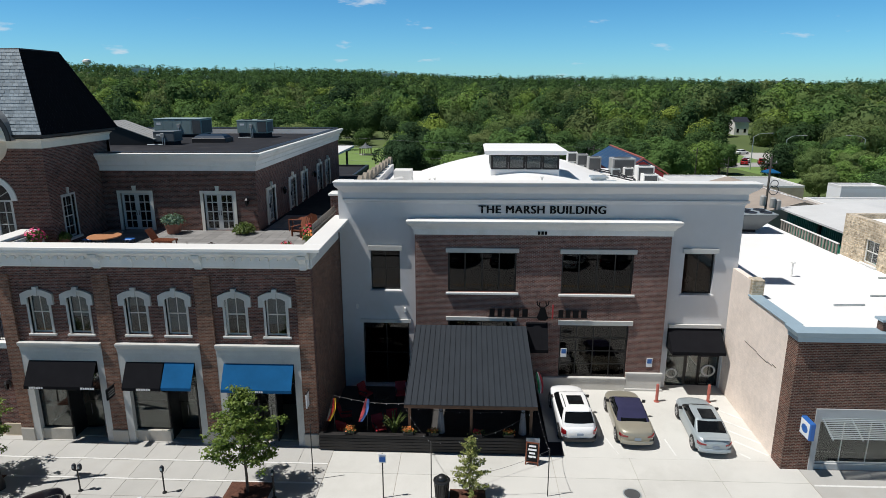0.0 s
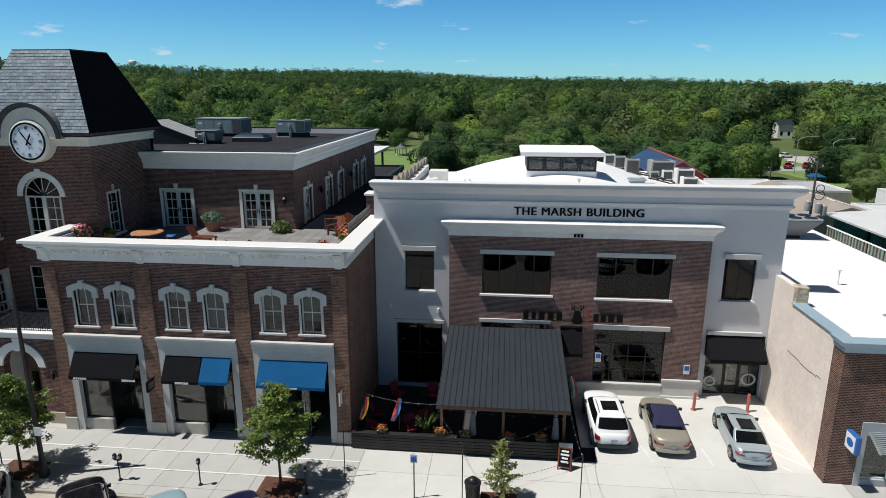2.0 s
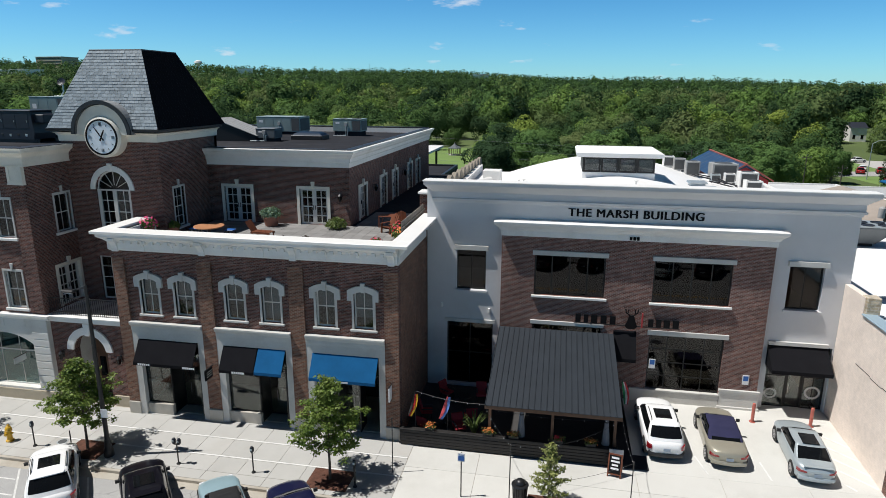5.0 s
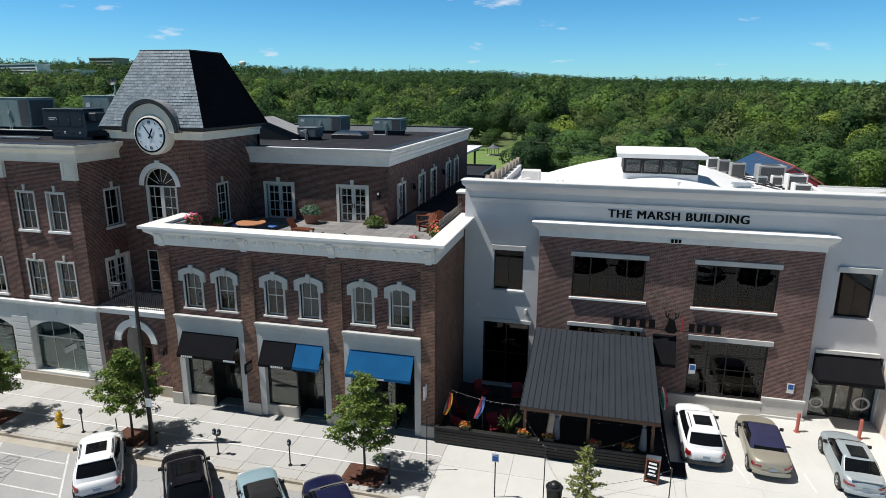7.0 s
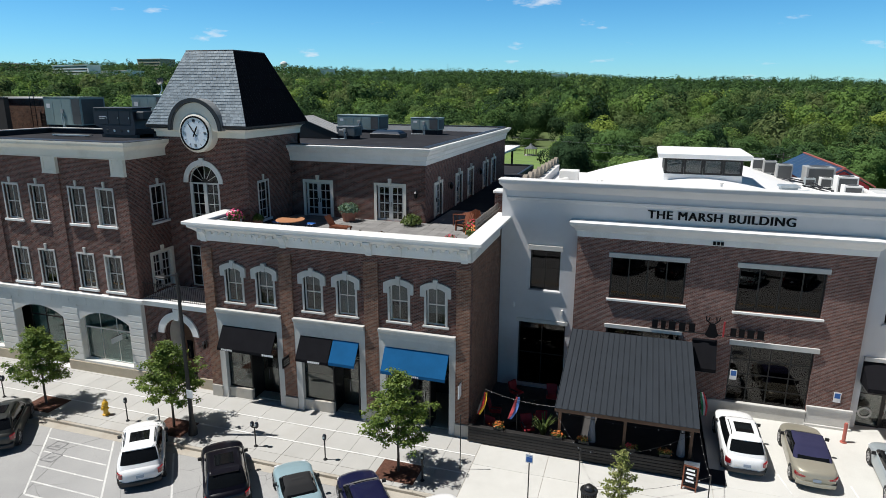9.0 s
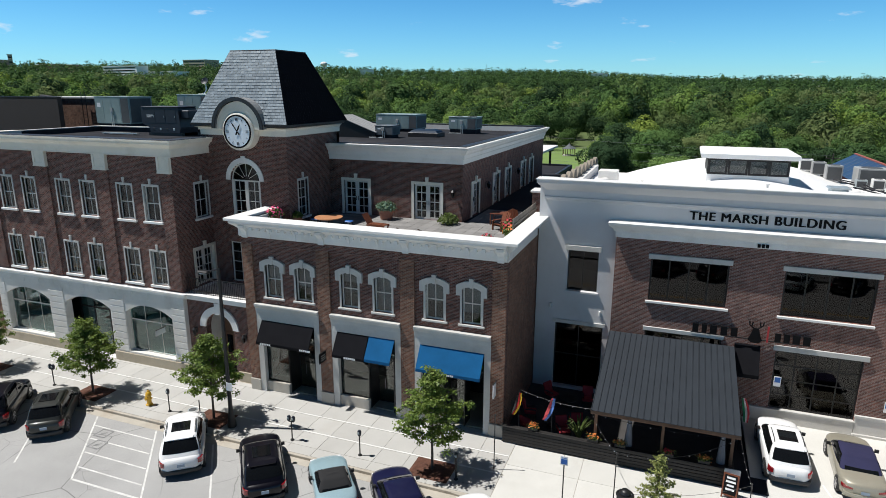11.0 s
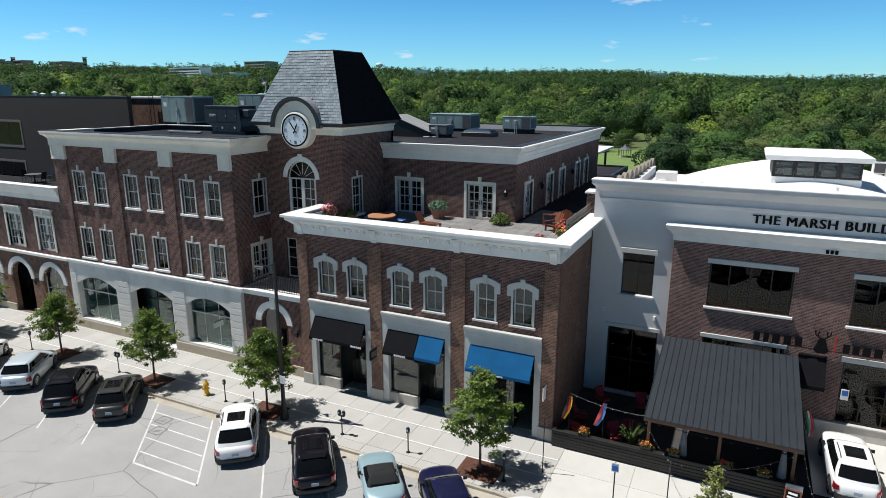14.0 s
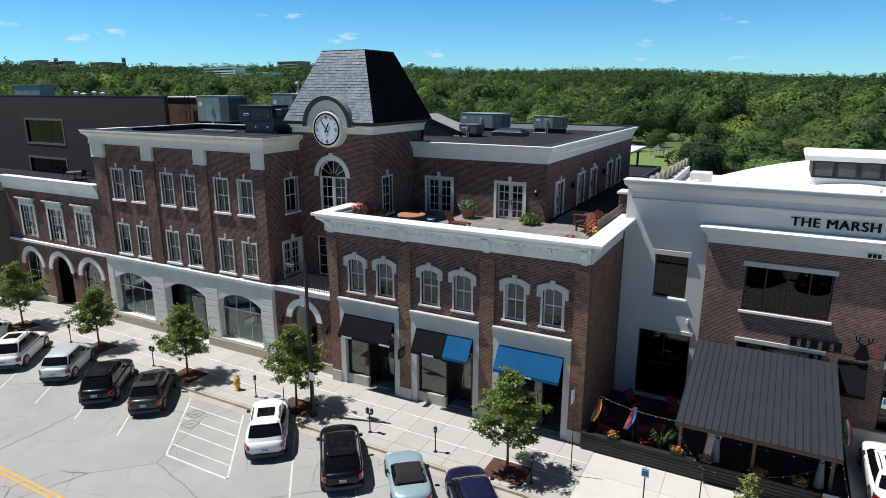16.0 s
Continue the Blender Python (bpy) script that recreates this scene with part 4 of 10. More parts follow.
def clock_tower():
    t = thing("clock_tower", (-17.5, 6.5, 0), "brick clock tower with a slate mansard roof and white clock", "tower")
    cx = (TX0 + TX1) / 2
    bm = bmesh.new()
    hole = [(-18.68, -16.5, 9.3, 12.98), (-19.1, -17.7, 5.3, 7.95)]
    wall(bm, "-y", TY0, TX0, TX1, 0, 15.0, 0.35, hole)
    arch_fill(bm, "-y", TY0, -18.68, -16.5, 11.9, 12.98, 0.3)
    part("front_wall", bm, M["brick"], t)
    bm = bmesh.new()
    wall(bm, "+x", TX1, TY0 + 0.35, TY1, 0, 15.0, 0.35, [(4.45, 5.45, 9.65, 11.95)])
    part("side_wall", bm, M["brick"], t)
    part("side_wall", wall(bmesh.new(), "-x", TX0, TY0 + 0.35, TY1, 0, 15.0, 0.35), M["brick"], t)
    part("back_wall", wall(bmesh.new(), "+y", TY1, TX0, TX1, 0, 15.0, 0.3), M["brick"], t)
    arched_door(t, "-y", TY0, -17.59, 9.3, 2.18, 11.9, 12.98)
    w = window(t, "-y", TY0, -18.4, 5.3, 1.4, 2.65, 2, 4, 0.09, name="french_door", mid=False)
    side_window_trim(window(t, "+x", TX1, 4.95, 9.65, 1.0, 2.3, 2, 4, 0.08), "+x", TX1, 4.95, 9.65, 1.0, 2.3)
    # eaves band and roof
    part("frieze", cornice_ring(bmesh.new(), [(-0.2, 0), (0.06, 0), (0.08, 0.3), (0.16, 0.42), (0.30, 0.5), (-0.2, 0.5)], TX0, TX1, TY0, TY1, 14.62), M["cream"], t, "cream painted eaves band")
    part("gutter", cornice_ring(bmesh.new(), [(-0.3, 0.06), (0.40, 0.06), (0.47, 0.10), (0.48, 0.20), (-0.3, 0.24)], TX0, TX1, TY0, TY1, 15.12), M["lead"], t, "dark metal gutter")
    e, z0, z1 = 0.42, 15.34, 19.58
    x0, x1, y0, y1 = TX0 - e, TX1 + e, TY0 - e, TY1 + e
    u0, u1, v0, v1 = -19.12, -15.82, 4.85, 8.1
    rng = random.Random(4)
    bm = bmesh.new()
    for q in (((x0, y0), (x1, y0), (u1, v0), (u0, v0)), ((x1, y1), (x0, y1), (u0, v1), (u1, v1)), ((x0, y1), (x0, y0), (u0, v0), (u0, v1))):
        slates(bm, [(*q[0], z0), (*q[1], z0), (*q[2], z1), (*q[3], z1)], 25, 0.27, rng)
    tagged(part("slate_roofing", bm, M["slate"], t, "blue grey slates"), kind="stuff")
    # slope turned from the sun: its shade is put into a near-black colour
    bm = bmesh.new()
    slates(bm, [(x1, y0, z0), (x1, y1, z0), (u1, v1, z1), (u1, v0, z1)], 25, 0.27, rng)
    tagged(part("shingle_roofing", bm, M["slate_shaded"], t, "slates with their shade painted near-black"), kind="stuff")
    bm = bmesh.new()
    loft(bm, [[(x0, y0, z0), (x1, y0, z0), (x1, y1, z0), (x0, y1, z0)], [(u0, v0, z1), (u1, v0, z1), (u1, v1, z1), (u0, v1, z1)]])
    part("roof", bm, M["slate_dark"], t)
    part("roof_ridge_cap", boxes((u0 - 0.02, u1 + 0.02, v0 - 0.02, v1 + 0.02, z1 - 0.03, z1 + 0.05), bevel=0.02), M["slate_dark"], t)
    # clock under its curved hood
    cz, cxx = 14.9, -17.38
    bm = bmesh.new()
    loft(bm, [[(cxx + 1.62 * math.cos(a), y, 15.02 + 1.62 * math.sin(a)) for a in [math.pi * i / 20 for i in range(21)]] for y in (TY0 - 0.5, TY0 + 1.6)])
    part("clock_gable", bm, M["cream"], t, "cream arched clock gable")
    bm = bmesh.new()
    loft(bm, [[(cxx + r * math.cos(a), y, 15.05 + r * math.sin(a)) for r, y in ((1.66, TY0 - 0.62), (1.80, TY0 - 0.62), (1.80, TY0 + 2.2), (1.66, TY0 + 2.2))] for a in [math.pi * i / 24 for i in range(25)]])
    part("clock_hood", bm, M["zinc"], t, "grey curved metal hood")
    bm = bmesh.new()
    loft(bm, [[(cxx + r * math.cos(a), y, 15.05 + r * math.sin(a)) for r, y in ((1.62, TY0 - 0.70), (1.83, TY0 - 0.70), (1.83, TY0 - 0.61), (1.62, TY0 - 0.61))] for a in [math.pi * i / 24 for i in range(25)]])
    part("hood_edge", bm, M["lead"], t, "dark ribbed front edge of the hood")
    clock = part("clock", turned(bmesh.new(), (0, 0, 0), [(1.12, -0.5), (1.12, 0.06), (1.06, 0.12), (0.98, 0.14), (0.98, 0.05)], 40), M["cream"], t, "", pose(cxx, TY0 - 0.5, cz, 90), smooth=True)
    part("clock_rim", turned(bmesh.new(), (0, 0, 0), [(0.98, 0.10), (0.98, 0.18), (0.89, 0.18), (0.89, 0.10)], 40), M["letter_black"], clock, "", pose(cxx, TY0 - 0.5, cz, 90))
    part("clock_face", turned(bmesh.new(), (0, 0, 0), [(0.92, 0.06), (0.92, 0.15), (0.0, 0.15)], 40), M["clock_face"], clock, "", pose(cxx, TY0 - 0.5, cz, 90))
    yf = TY0 - 0.5 - 0.155
    for k in range(12):
        a = radians(90 - 30 * k)
        bm = bmesh.new()
        big = k % 3 == 0
        for s in ((-0.06, 0.0, 0.06) if big else (0.0,)):
            box(bm, s - 0.012, s + 0.012, -0.012, 0.0, 0.62 if big else 0.68, 0.80)
        part("hour_mark", bm, M["letter_black"], clock, "", pose(cxx, yf, cz, 0, 30 * k, 0))
    for name, ang, ln, w in (("hour_hand", 27, 0.46, 0.055), ("minute_hand", -36, 0.72, 0.04)):
        bm = bmesh.new()
        loft(bm, [[(-w * s, -0.03, z), (w * s, -0.03, z), (w * s, -0.015, z), (-w * s, -0.015, z)] for s, z in ((1.0, -0.22), (0.6, 0), (0.9, ln * 0.6), (0.2, ln))])
        part(name, bm, M["letter_black"], clock, "", pose(cxx, yf, cz, 0, ang, 0))
    part("tower_floor", boxes((TX0 + 0.35, TX1 - 0.35, TY0 + 0.35, TY1 - 0.3, 9.0, 9.2)), M["interior"], t)
    part("tower_partition", boxes((TX0 + 0.35, TX1 - 0.35, TY0 + 2.4, TY0 + 2.5, 0, 14.9)), M["interior"], t)
    return t


def side_window_trim(win, face, at, u, z, w, h):
    """Pale jambs, head with keystone and sill round a plain sash."""
    m = face_pose(face, at, u, z)
    def build():
        bm = bmesh.new()
        box(bm, -w / 2 - 0.10, -w / 2, -0.04, 0.1, 0, h)
        box(bm, w / 2, w / 2 + 0.10, -0.04, 0.1, 0, h)
        box(bm, -w / 2 - 0.10, w / 2 + 0.10, -0.045, 0.1, h, h + 0.10)
        loft(bm, [[(-a, -0.08, zz), (a, -0.08, zz), (a, 0.05, zz), (-a, 0.05, zz)] for a, zz in ((0.05, h + 0.06), (0.085, h + 0.44))])
        return finish(bm, "surround", M["cast_stone"])
    part("surround", shared(("trim", round(w, 2), round(h, 2)), build), None, win, "", m)
    part("sill", shared(("sill", round(w, 2)), lambda: finish(boxes((-w / 2 - 0.2, w / 2 + 0.2, -0.12, 0.12, -0.14, -0.002), bevel=0.01), "sill", M["white"])), None, win, "", m)
    return win


clock_tower()


# ---- upper storey set back behind the terrace ----
def upper_block():
    b = thing("brick_penthouse", (-9.7, 20, 9.3), "brick penthouse storey with white cornice and french doors, behind the terrace", "building")
    x0, x1, y0, y1 = -14.46, -5.14, 8.24, 32.0
    fd = (-12.52, -7.48)
    bm = bmesh.new()
    wall(bm, "-y", y0, x0, x1, 9.0, 13.2, 0.35, [(u - 0.9, u + 0.9, 9.3, 11.55) for u in fd])
    part("front_wall", bm, M["brick"], b)
    sd = (10.85, 15.75, 19.05, 24.0, 27.0, 31.3)
    bm = bmesh.new()
    wall(bm, "+x", x1, y0 + 0.35, y1, 9.0, 13.2, 0.35, [(u - 0.75, u + 0.75, 9.3, 11.45) for u in sd if u < 31])
    part("side_wall", bm, M["brick"], b)
    part("back_wall", wall(bmesh.new(), "+y", y1, x0, x1 - 0.35, 9.0, 13.2, 0.3), M["brick"], b)
    part("side_wall", wall(bmesh.new(), "-x", -24.0, 9.6, y1, 0.0, 13.2, 0.3), M["brick"], b)
    for u in fd:
        french_door(b, "-y", y0, u, 9.3, 1.8, 2.25)
    for u in sd:
        if u < 31:
            french_door(b, "+x", x1, u, 9.3, 1.5, 2.15)
    prof = [(-0.35, 0), (0.06, 0), (0.08, 0.28), (0.14, 0.34), (0.16, 0.55), (0.30, 0.68), (0.36, 0.82), (0.44, 0.88), (0.46, 1.03), (-0.35, 1.03)]
    bm = bmesh.new()
    moulding(bm, prof, [(x0 + 0.002, y0, 12.9), (x1, y0, 12.9), (x1, y1, 12.9), (-24.0, y1, 12.9)], [(0, -1), (1, -1), (1, 1), (0, 1)])
    part("cornice", bm, M["white"], b, "white painted cornice")
    part("roof", boxes((-24.0, x1 - 0.35, 9.62, y1 - 0.35, 13.3, 13.5), (x0 + 0.01, x1 - 0.35, y0 + 0.35, 9.61, 13.3, 13.5)), M["membrane_dark"], b, "dark grey membrane roof")
    bm = bmesh.new()
    box(bm, x0 + 0.02, x1 - 0.28, y0 + 0.05, y0 + 0.3, 13.94, 13.99)
    box(bm, x1 - 0.3, x1 + 0.2, y0 + 0.06, y1 - 0.2, 13.935, 13.985)
    box(bm, -24.0, x1, y1 - 0.32, y1 + 0.2, 13.94, 14.05)
    part("roof_edge", bm, M["lead"], b, "dark metal roof edging")
    part("inner_wall", boxes((x0, x1 - 0.4, 10.6, 10.7, 9.3, 13.2), (x1 - 2.6, x1 - 2.5, 10.8, y1 - 0.4, 9.3, 13.2)), M["interior"], b)
    return b


def french_door(parent, face, at, u, z, w, h):
    side = 1 if face in ("-y", "+x") else -1
    leaves = [window(parent, face, at, u + side * s * (w / 4 - 0.001), z, w / 2 - 0.006, h, 2, 4, 0.13, name="french_door", mid=False) for s in (-1, 1)]
    d = leaves[0]
    m = face_pose(face, at, u, z)
    def build():
        bm = bmesh.new()
        box(bm, -w / 2 - 0.18, -w / 2, -0.06, 0.12, 0, h)
        box(bm, w / 2, w / 2 + 0.18, -0.06, 0.12, 0, h)
        box(bm, -w / 2 - 0.18, w / 2 + 0.18, -0.07, 0.12, h, h + 0.16)
        loft(bm, [[(-a, -0.13, zz), (a, -0.13, zz), (a, 0.05, zz), (-a, 0.05, zz)] for a, zz in ((0.07, h + 0.05), (0.11, h + 0.45))])
        return finish(bm, "surround", M["cream"])
    part("surround", shared(("fd", round(w, 2), round(h, 2)), build), None, d, "", m)
    def knob():
        bm = bmesh.new()
        for s in (-0.04, 0.04):
            tube(bm, (s * 1.7, 0.09, 0.92), (s * 1.7, 0.09, 1.2), 0.022, n=6)
        return finish(bm, "door_handle", M["black_metal"])
    part("door_handle", shared("fd_handle", knob), None, d, "black lever handle", m)
    return d


upper_block()


# ---- long three-storey wing ----
WY = 0.38


def brick_wing():
    b = thing("brick_wing", (-28.5, 8, 0), "three-storey brown brick wing on a pale limestone arcade, white cornice", "building")
    x0, x1 = -36.85, -20.33
    us = (-34.45, -32.35, -29.25, -27.15, -24.12, -22.05)
    w = 1.12
    holes = [(u - w / 2, u + w / 2, z, z + 2.15) for u in us for z in (5.55, 9.58)]
    bm = bmesh.new()
    wall(bm, "-y", WY, x0, x1, 5.2, 13.6, 0.35, holes)
    part("front_wall", bm, M["brick"], b)
    for p, q in ((x0, -35.5), (-31.35, -30.35), (-26.25, -25.25), (-21.2, x1)):
        part("pier", boxes((p, q, WY - 0.10, WY - 0.002, 5.35, 12.54)), M["brick"], b)
        bm = bmesh.new()
        e, f = p - 0.03, q + 0.03
        box(bm, e, f, WY - 0.17, WY - 0.002, 12.60, 13.50)
        for c, d, z, zz in ((e, e + 0.16, 12.60, 13.50), (f - 0.16, f, 12.60, 13.50), (e + 0.16, f - 0.16, 12.60, 12.76)):
            box(bm, c, d, WY - 0.205, WY - 0.168, z, zz)
        box(bm, e - 0.02, f + 0.02, WY - 0.23, WY - 0.002, 12.54, 12.60)
        part("pier_capital", bm, M["cream"], b, "cream panelled pier capital")
    for u in us:
        for z in (5.55, 9.58):
            side_window_trim(window(b, "-y", WY, u, z, w, 2.15, 2, 2, 0.075), "-y", WY, u, z, w, 2.15)
    # limestone arcade
    arches = ((-36.15, -32.0, 0.75), (-30.55, -26.5, 0.0), (-25.2, -21.4, 0.75))
    bm = bmesh.new()
    wall(bm, "-y", WY - 0.1, x0, x1, -0.3, 4.95, 0.5, [(a, c, z, 4.05) for a, c, z in arches])
    for a, c, z in arches:
        arch_fill(bm, "-y", WY - 0.1, a, c, 3.45, 4.05, 0.5)
    part("arcade_wall", bm, M["limestone"], b, "pale limestone arcade wall")
    for k in range(9):
        z = 0.72 + 0.44 * k
        for p, q in ((x0, -36.2), (-31.95, -30.6), (-26.45, -25.25), (-21.35, x1)):
            if z < 4.4:
                part("stone_block", boxes((p, q, WY - 0.135, WY - 0.1, z, z + 0.38), bevel=0.012), M["limestone"], b)
    for k in range(12):
        u = x0 + 1.377 * k
        part("stone_block", boxes((u + 0.012, u + 1.365, WY - 0.13, WY - 0.1, 4.45, 4.94), bevel=0.012), M["limestone"], b)
    for p, q in ((x0, -30.6), (-26.45, x1 + 0.02)):
        part("plinth", boxes((p, q, WY - 0.2, WY - 0.102, -0.3, 0.62), bevel=0.02), M["plinth"], b, "buff stone plinth")
    part("belt_course", cornice_ring(bmesh.new(), [(-0.2, 0), (0.14, 0), (0.16, 0.1), (0.26, 0.2), (0.26, 0.28), (-0.2, 0.34)], x0, x1, WY, 3.4, 4.95, False, True), M["white"], b, "pale belt course")
    for a, c, z in arches:
        y = WY + (0.22 if z else 0.95)
        wdt = c - a
        part("window_sill", boxes((a, c, WY - 0.16, WY + 0.2, z - 0.12, z + 0.003)), M["limestone"], b) if z else None
        # full grey blinds are added here to stand in for the panes' reflections
        window(b, "-y", y, (a + c) / 2, max(z, 0.02), wdt, 4.05 - max(z, 0.02), 3, 1, 0.08, "frame_white" if z else "frame_dark", "glass_teal", 0.0, False, "shop_window", blind=0.98)
        part("glazing_bar", boxes((a, c, y, y + 0.07, 2.85, 2.93)), M["frame_white" if z else "frame_dark"], b)
    part("porch_ceiling", boxes((-30.9, -26.2, WY + 0.42, WY + 2.6, 4.1, 4.3)), M["white"], b)
    # return wall beside the tower
    bm = bmesh.new()
    rh = [(2.1, 3.2, 9.58, 11.73), (1.6, 3.3, 5.35, 7.75)]
    wall(bm, "+x", x1, WY + 0.35, TY0, 0, 13.6, 0.35, rh)
    part("return_wall", bm, M["brick"], b)
    side_window_trim(window(b, "+x", x1, 2.65, 9.58, 1.1, 2.15, 2, 2, 0.075), "+x", x1, 2.65, 9.58, 1.1, 2.15)
    french_door(b, "+x", x1, 2.45, 5.35, 1.6, 2.3)
    part("side_wall", wall(bmesh.new(), "-x", x0, WY + 0.35, 22.0, 0, 13.6, 0.35), M["brick"], b)
    part("back_wall", wall(bmesh.new(), "+y", 22.0, x0, -24.0, 0, 13.6, 0.3), M["brick"], b)
    prof = [(-0.35, 0), (0.22, 0), (0.23, 0.05), (0.29, 0.12), (0.37, 0.20), (0.46, 0.25), (0.50, 0.30), (0.50, 0.40), (0.54, 0.43), (0.54, 0.52), (-0.35, 0.52)]
    part("frieze", cornice_ring(bmesh.new(), [(-0.2, 0), (0.20, 0), (0.20, 0.05), (0.18, 0.07), (0.18, 0.45), (-0.2, 0.45)], x0, x1, WY, TY0 - 0.004, 13.50), M["cream"], b, "cream painted frieze band")
    part("cornice", cornice_ring(bmesh.new(), prof, x0, x1, WY, TY0 - 0.004, 13.95), M["cream"], b, "cream painted cornice")
    part("parapet", boxes((x0, x0 + 0.3, WY + 0.37, 10.4, 13.6, 14.40), (x0 + 0.302, -26.5, 10.1, 10.4, 13.9, 14.40)), M["membrane_dark"], b, "dark membrane inner face of the parapet")
    part("parapet_coping", boxes((x0 - 0.06, x0 + 0.36, WY + 0.37, 10.46, 14.40, 14.46), (x0 + 0.362, -26.5, 10.04, 10.46, 14.40, 14.46)), M["cast_stone"], b, "pale metal coping")
    part("roof", boxes((x0 + 0.35, x1 - 0.36, WY + 0.36, TY0, 13.85, 14.05), (x0 + 0.35, -20.6, TY0, 9.6, 13.85, 14.05), (x0 + 0.35, -24.1, 9.6, 21.7, 13.85, 14.05)), M["membrane_dark"], b, "dark grey membrane roof")
    part("roof_edge", boxes((x0 - 0.5, x1 + 0.5, WY - 0.5, WY + 0.36, 14.44, 14.50), (x1 - 0.36, x1 + 0.5, WY + 0.362, TY0 - 0.52, 14.44, 14.50)), M["lead"], b, "dark metal roof edging")
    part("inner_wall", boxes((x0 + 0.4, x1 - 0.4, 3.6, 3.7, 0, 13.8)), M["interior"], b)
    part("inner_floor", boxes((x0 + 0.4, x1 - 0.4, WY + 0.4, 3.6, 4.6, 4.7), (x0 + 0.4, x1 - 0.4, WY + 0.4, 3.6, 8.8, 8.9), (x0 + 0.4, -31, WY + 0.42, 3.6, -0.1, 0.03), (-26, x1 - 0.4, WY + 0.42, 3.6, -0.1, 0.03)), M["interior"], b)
    return b


brick_wing()


def arch_link():
    """The low arched entry between the wing and the corner building, with a balcony on top."""
    b = thing("arched_entry", (-17.9, 2, 0), "brick entry with pale stone arch and iron balcony", "building")
    x0, x1, y = -20.33, -15.46, 0.55
    bm = bmesh.new()
    wall(bm, "-y", y, x0, x1, -0.3, 4.9, 0.4, [(-19.0, -16.95, -0.3, 4.2)])
    arch_fill(bm, "-y", y, -19.0, -16.95, 3.1, 4.2, 0.4)
    part("wall", bm, M["brick"], b)
    bm = bmesh.new()
    arch_band(bm, "-y", y, -19.0, -16.95, 3.1, 4.2, 0.42, -0.1, 0.1)
    loft(bm, [[(-17.97 - a, y - 0.16, z), (-17.97 + a, y - 0.16, z), (-17.97 + a, y + 0.05, z), (-17.97 - a, y + 0.05, z)] for a, z in ((0.13, 4.15), (0.2, 4.85))])
    part("arch_surround", bm, M["white"], b, "pale stone arch with keystone")
    part("belt_course", boxes((x0, x1, y - 0.2, y + 0.4, 4.9, 5.2), (x0, x1, y - 0.3, y + 0.3, 5.2, 5.26), bevel=0.02), M["white"], b, "pale belt course")
    part("balcony_floor", boxes((x0, x1, y + 0.4, 3.4, 4.95, 5.2)), M["cast_stone"], b)
    for p, q in ((x0, -19.2), (-16.75, x1)):
        part("plinth", boxes((p, q, y - 0.1, y - 0.002, -0.3, 0.62)), M["plinth"], b, "buff stone plinth")
    bm = bmesh.new()
    for z in (5.4, 6.2):
        box(bm, x0, x1, y + 0.02, y + 0.06, z, z + 0.04)
    for u in np.arange(x0 + 0.1, x1, 0.13):
        box(bm, u, u + 0.018, y + 0.03, y + 0.05, 5.27, 6.2)
    part("railing", bm, M["black_metal"], b, "black iron railing")
    part("gate_wall", boxes((x0, x1, 1.9, 2.1, 0, 4.9)), M["brick_tan"], b)
    part("passage_wall", boxes((-19.3, -19.05, y + 0.4, 1.9, 0, 4.9), (-16.9, -16.65, y + 0.4, 1.9, 0, 4.9)), M["limestone"], b)
    door = part("entry_door", boxes((-18.7, -18.02, 1.82, 1.9, 0.02, 2.5), (-17.98, -17.25, 1.82, 1.9, 0.02, 2.5), (-18.8, -17.15, 1.84, 1.9, 2.5, 3.6), bevel=0.012), M["wood_brown"], b, "brown timber double door")
    for u in (-18.36, -17.62):
        part("pane", boxes((u - 0.2, u + 0.2, 1.80, 1.82, 1.1, 2.3)), M["car_glass"], door)
    part("passage_floor", boxes((x0, x1, 0.9, 2.6, -0.1, 0.02)), M["plinth"], b)
    return b


arch_link()


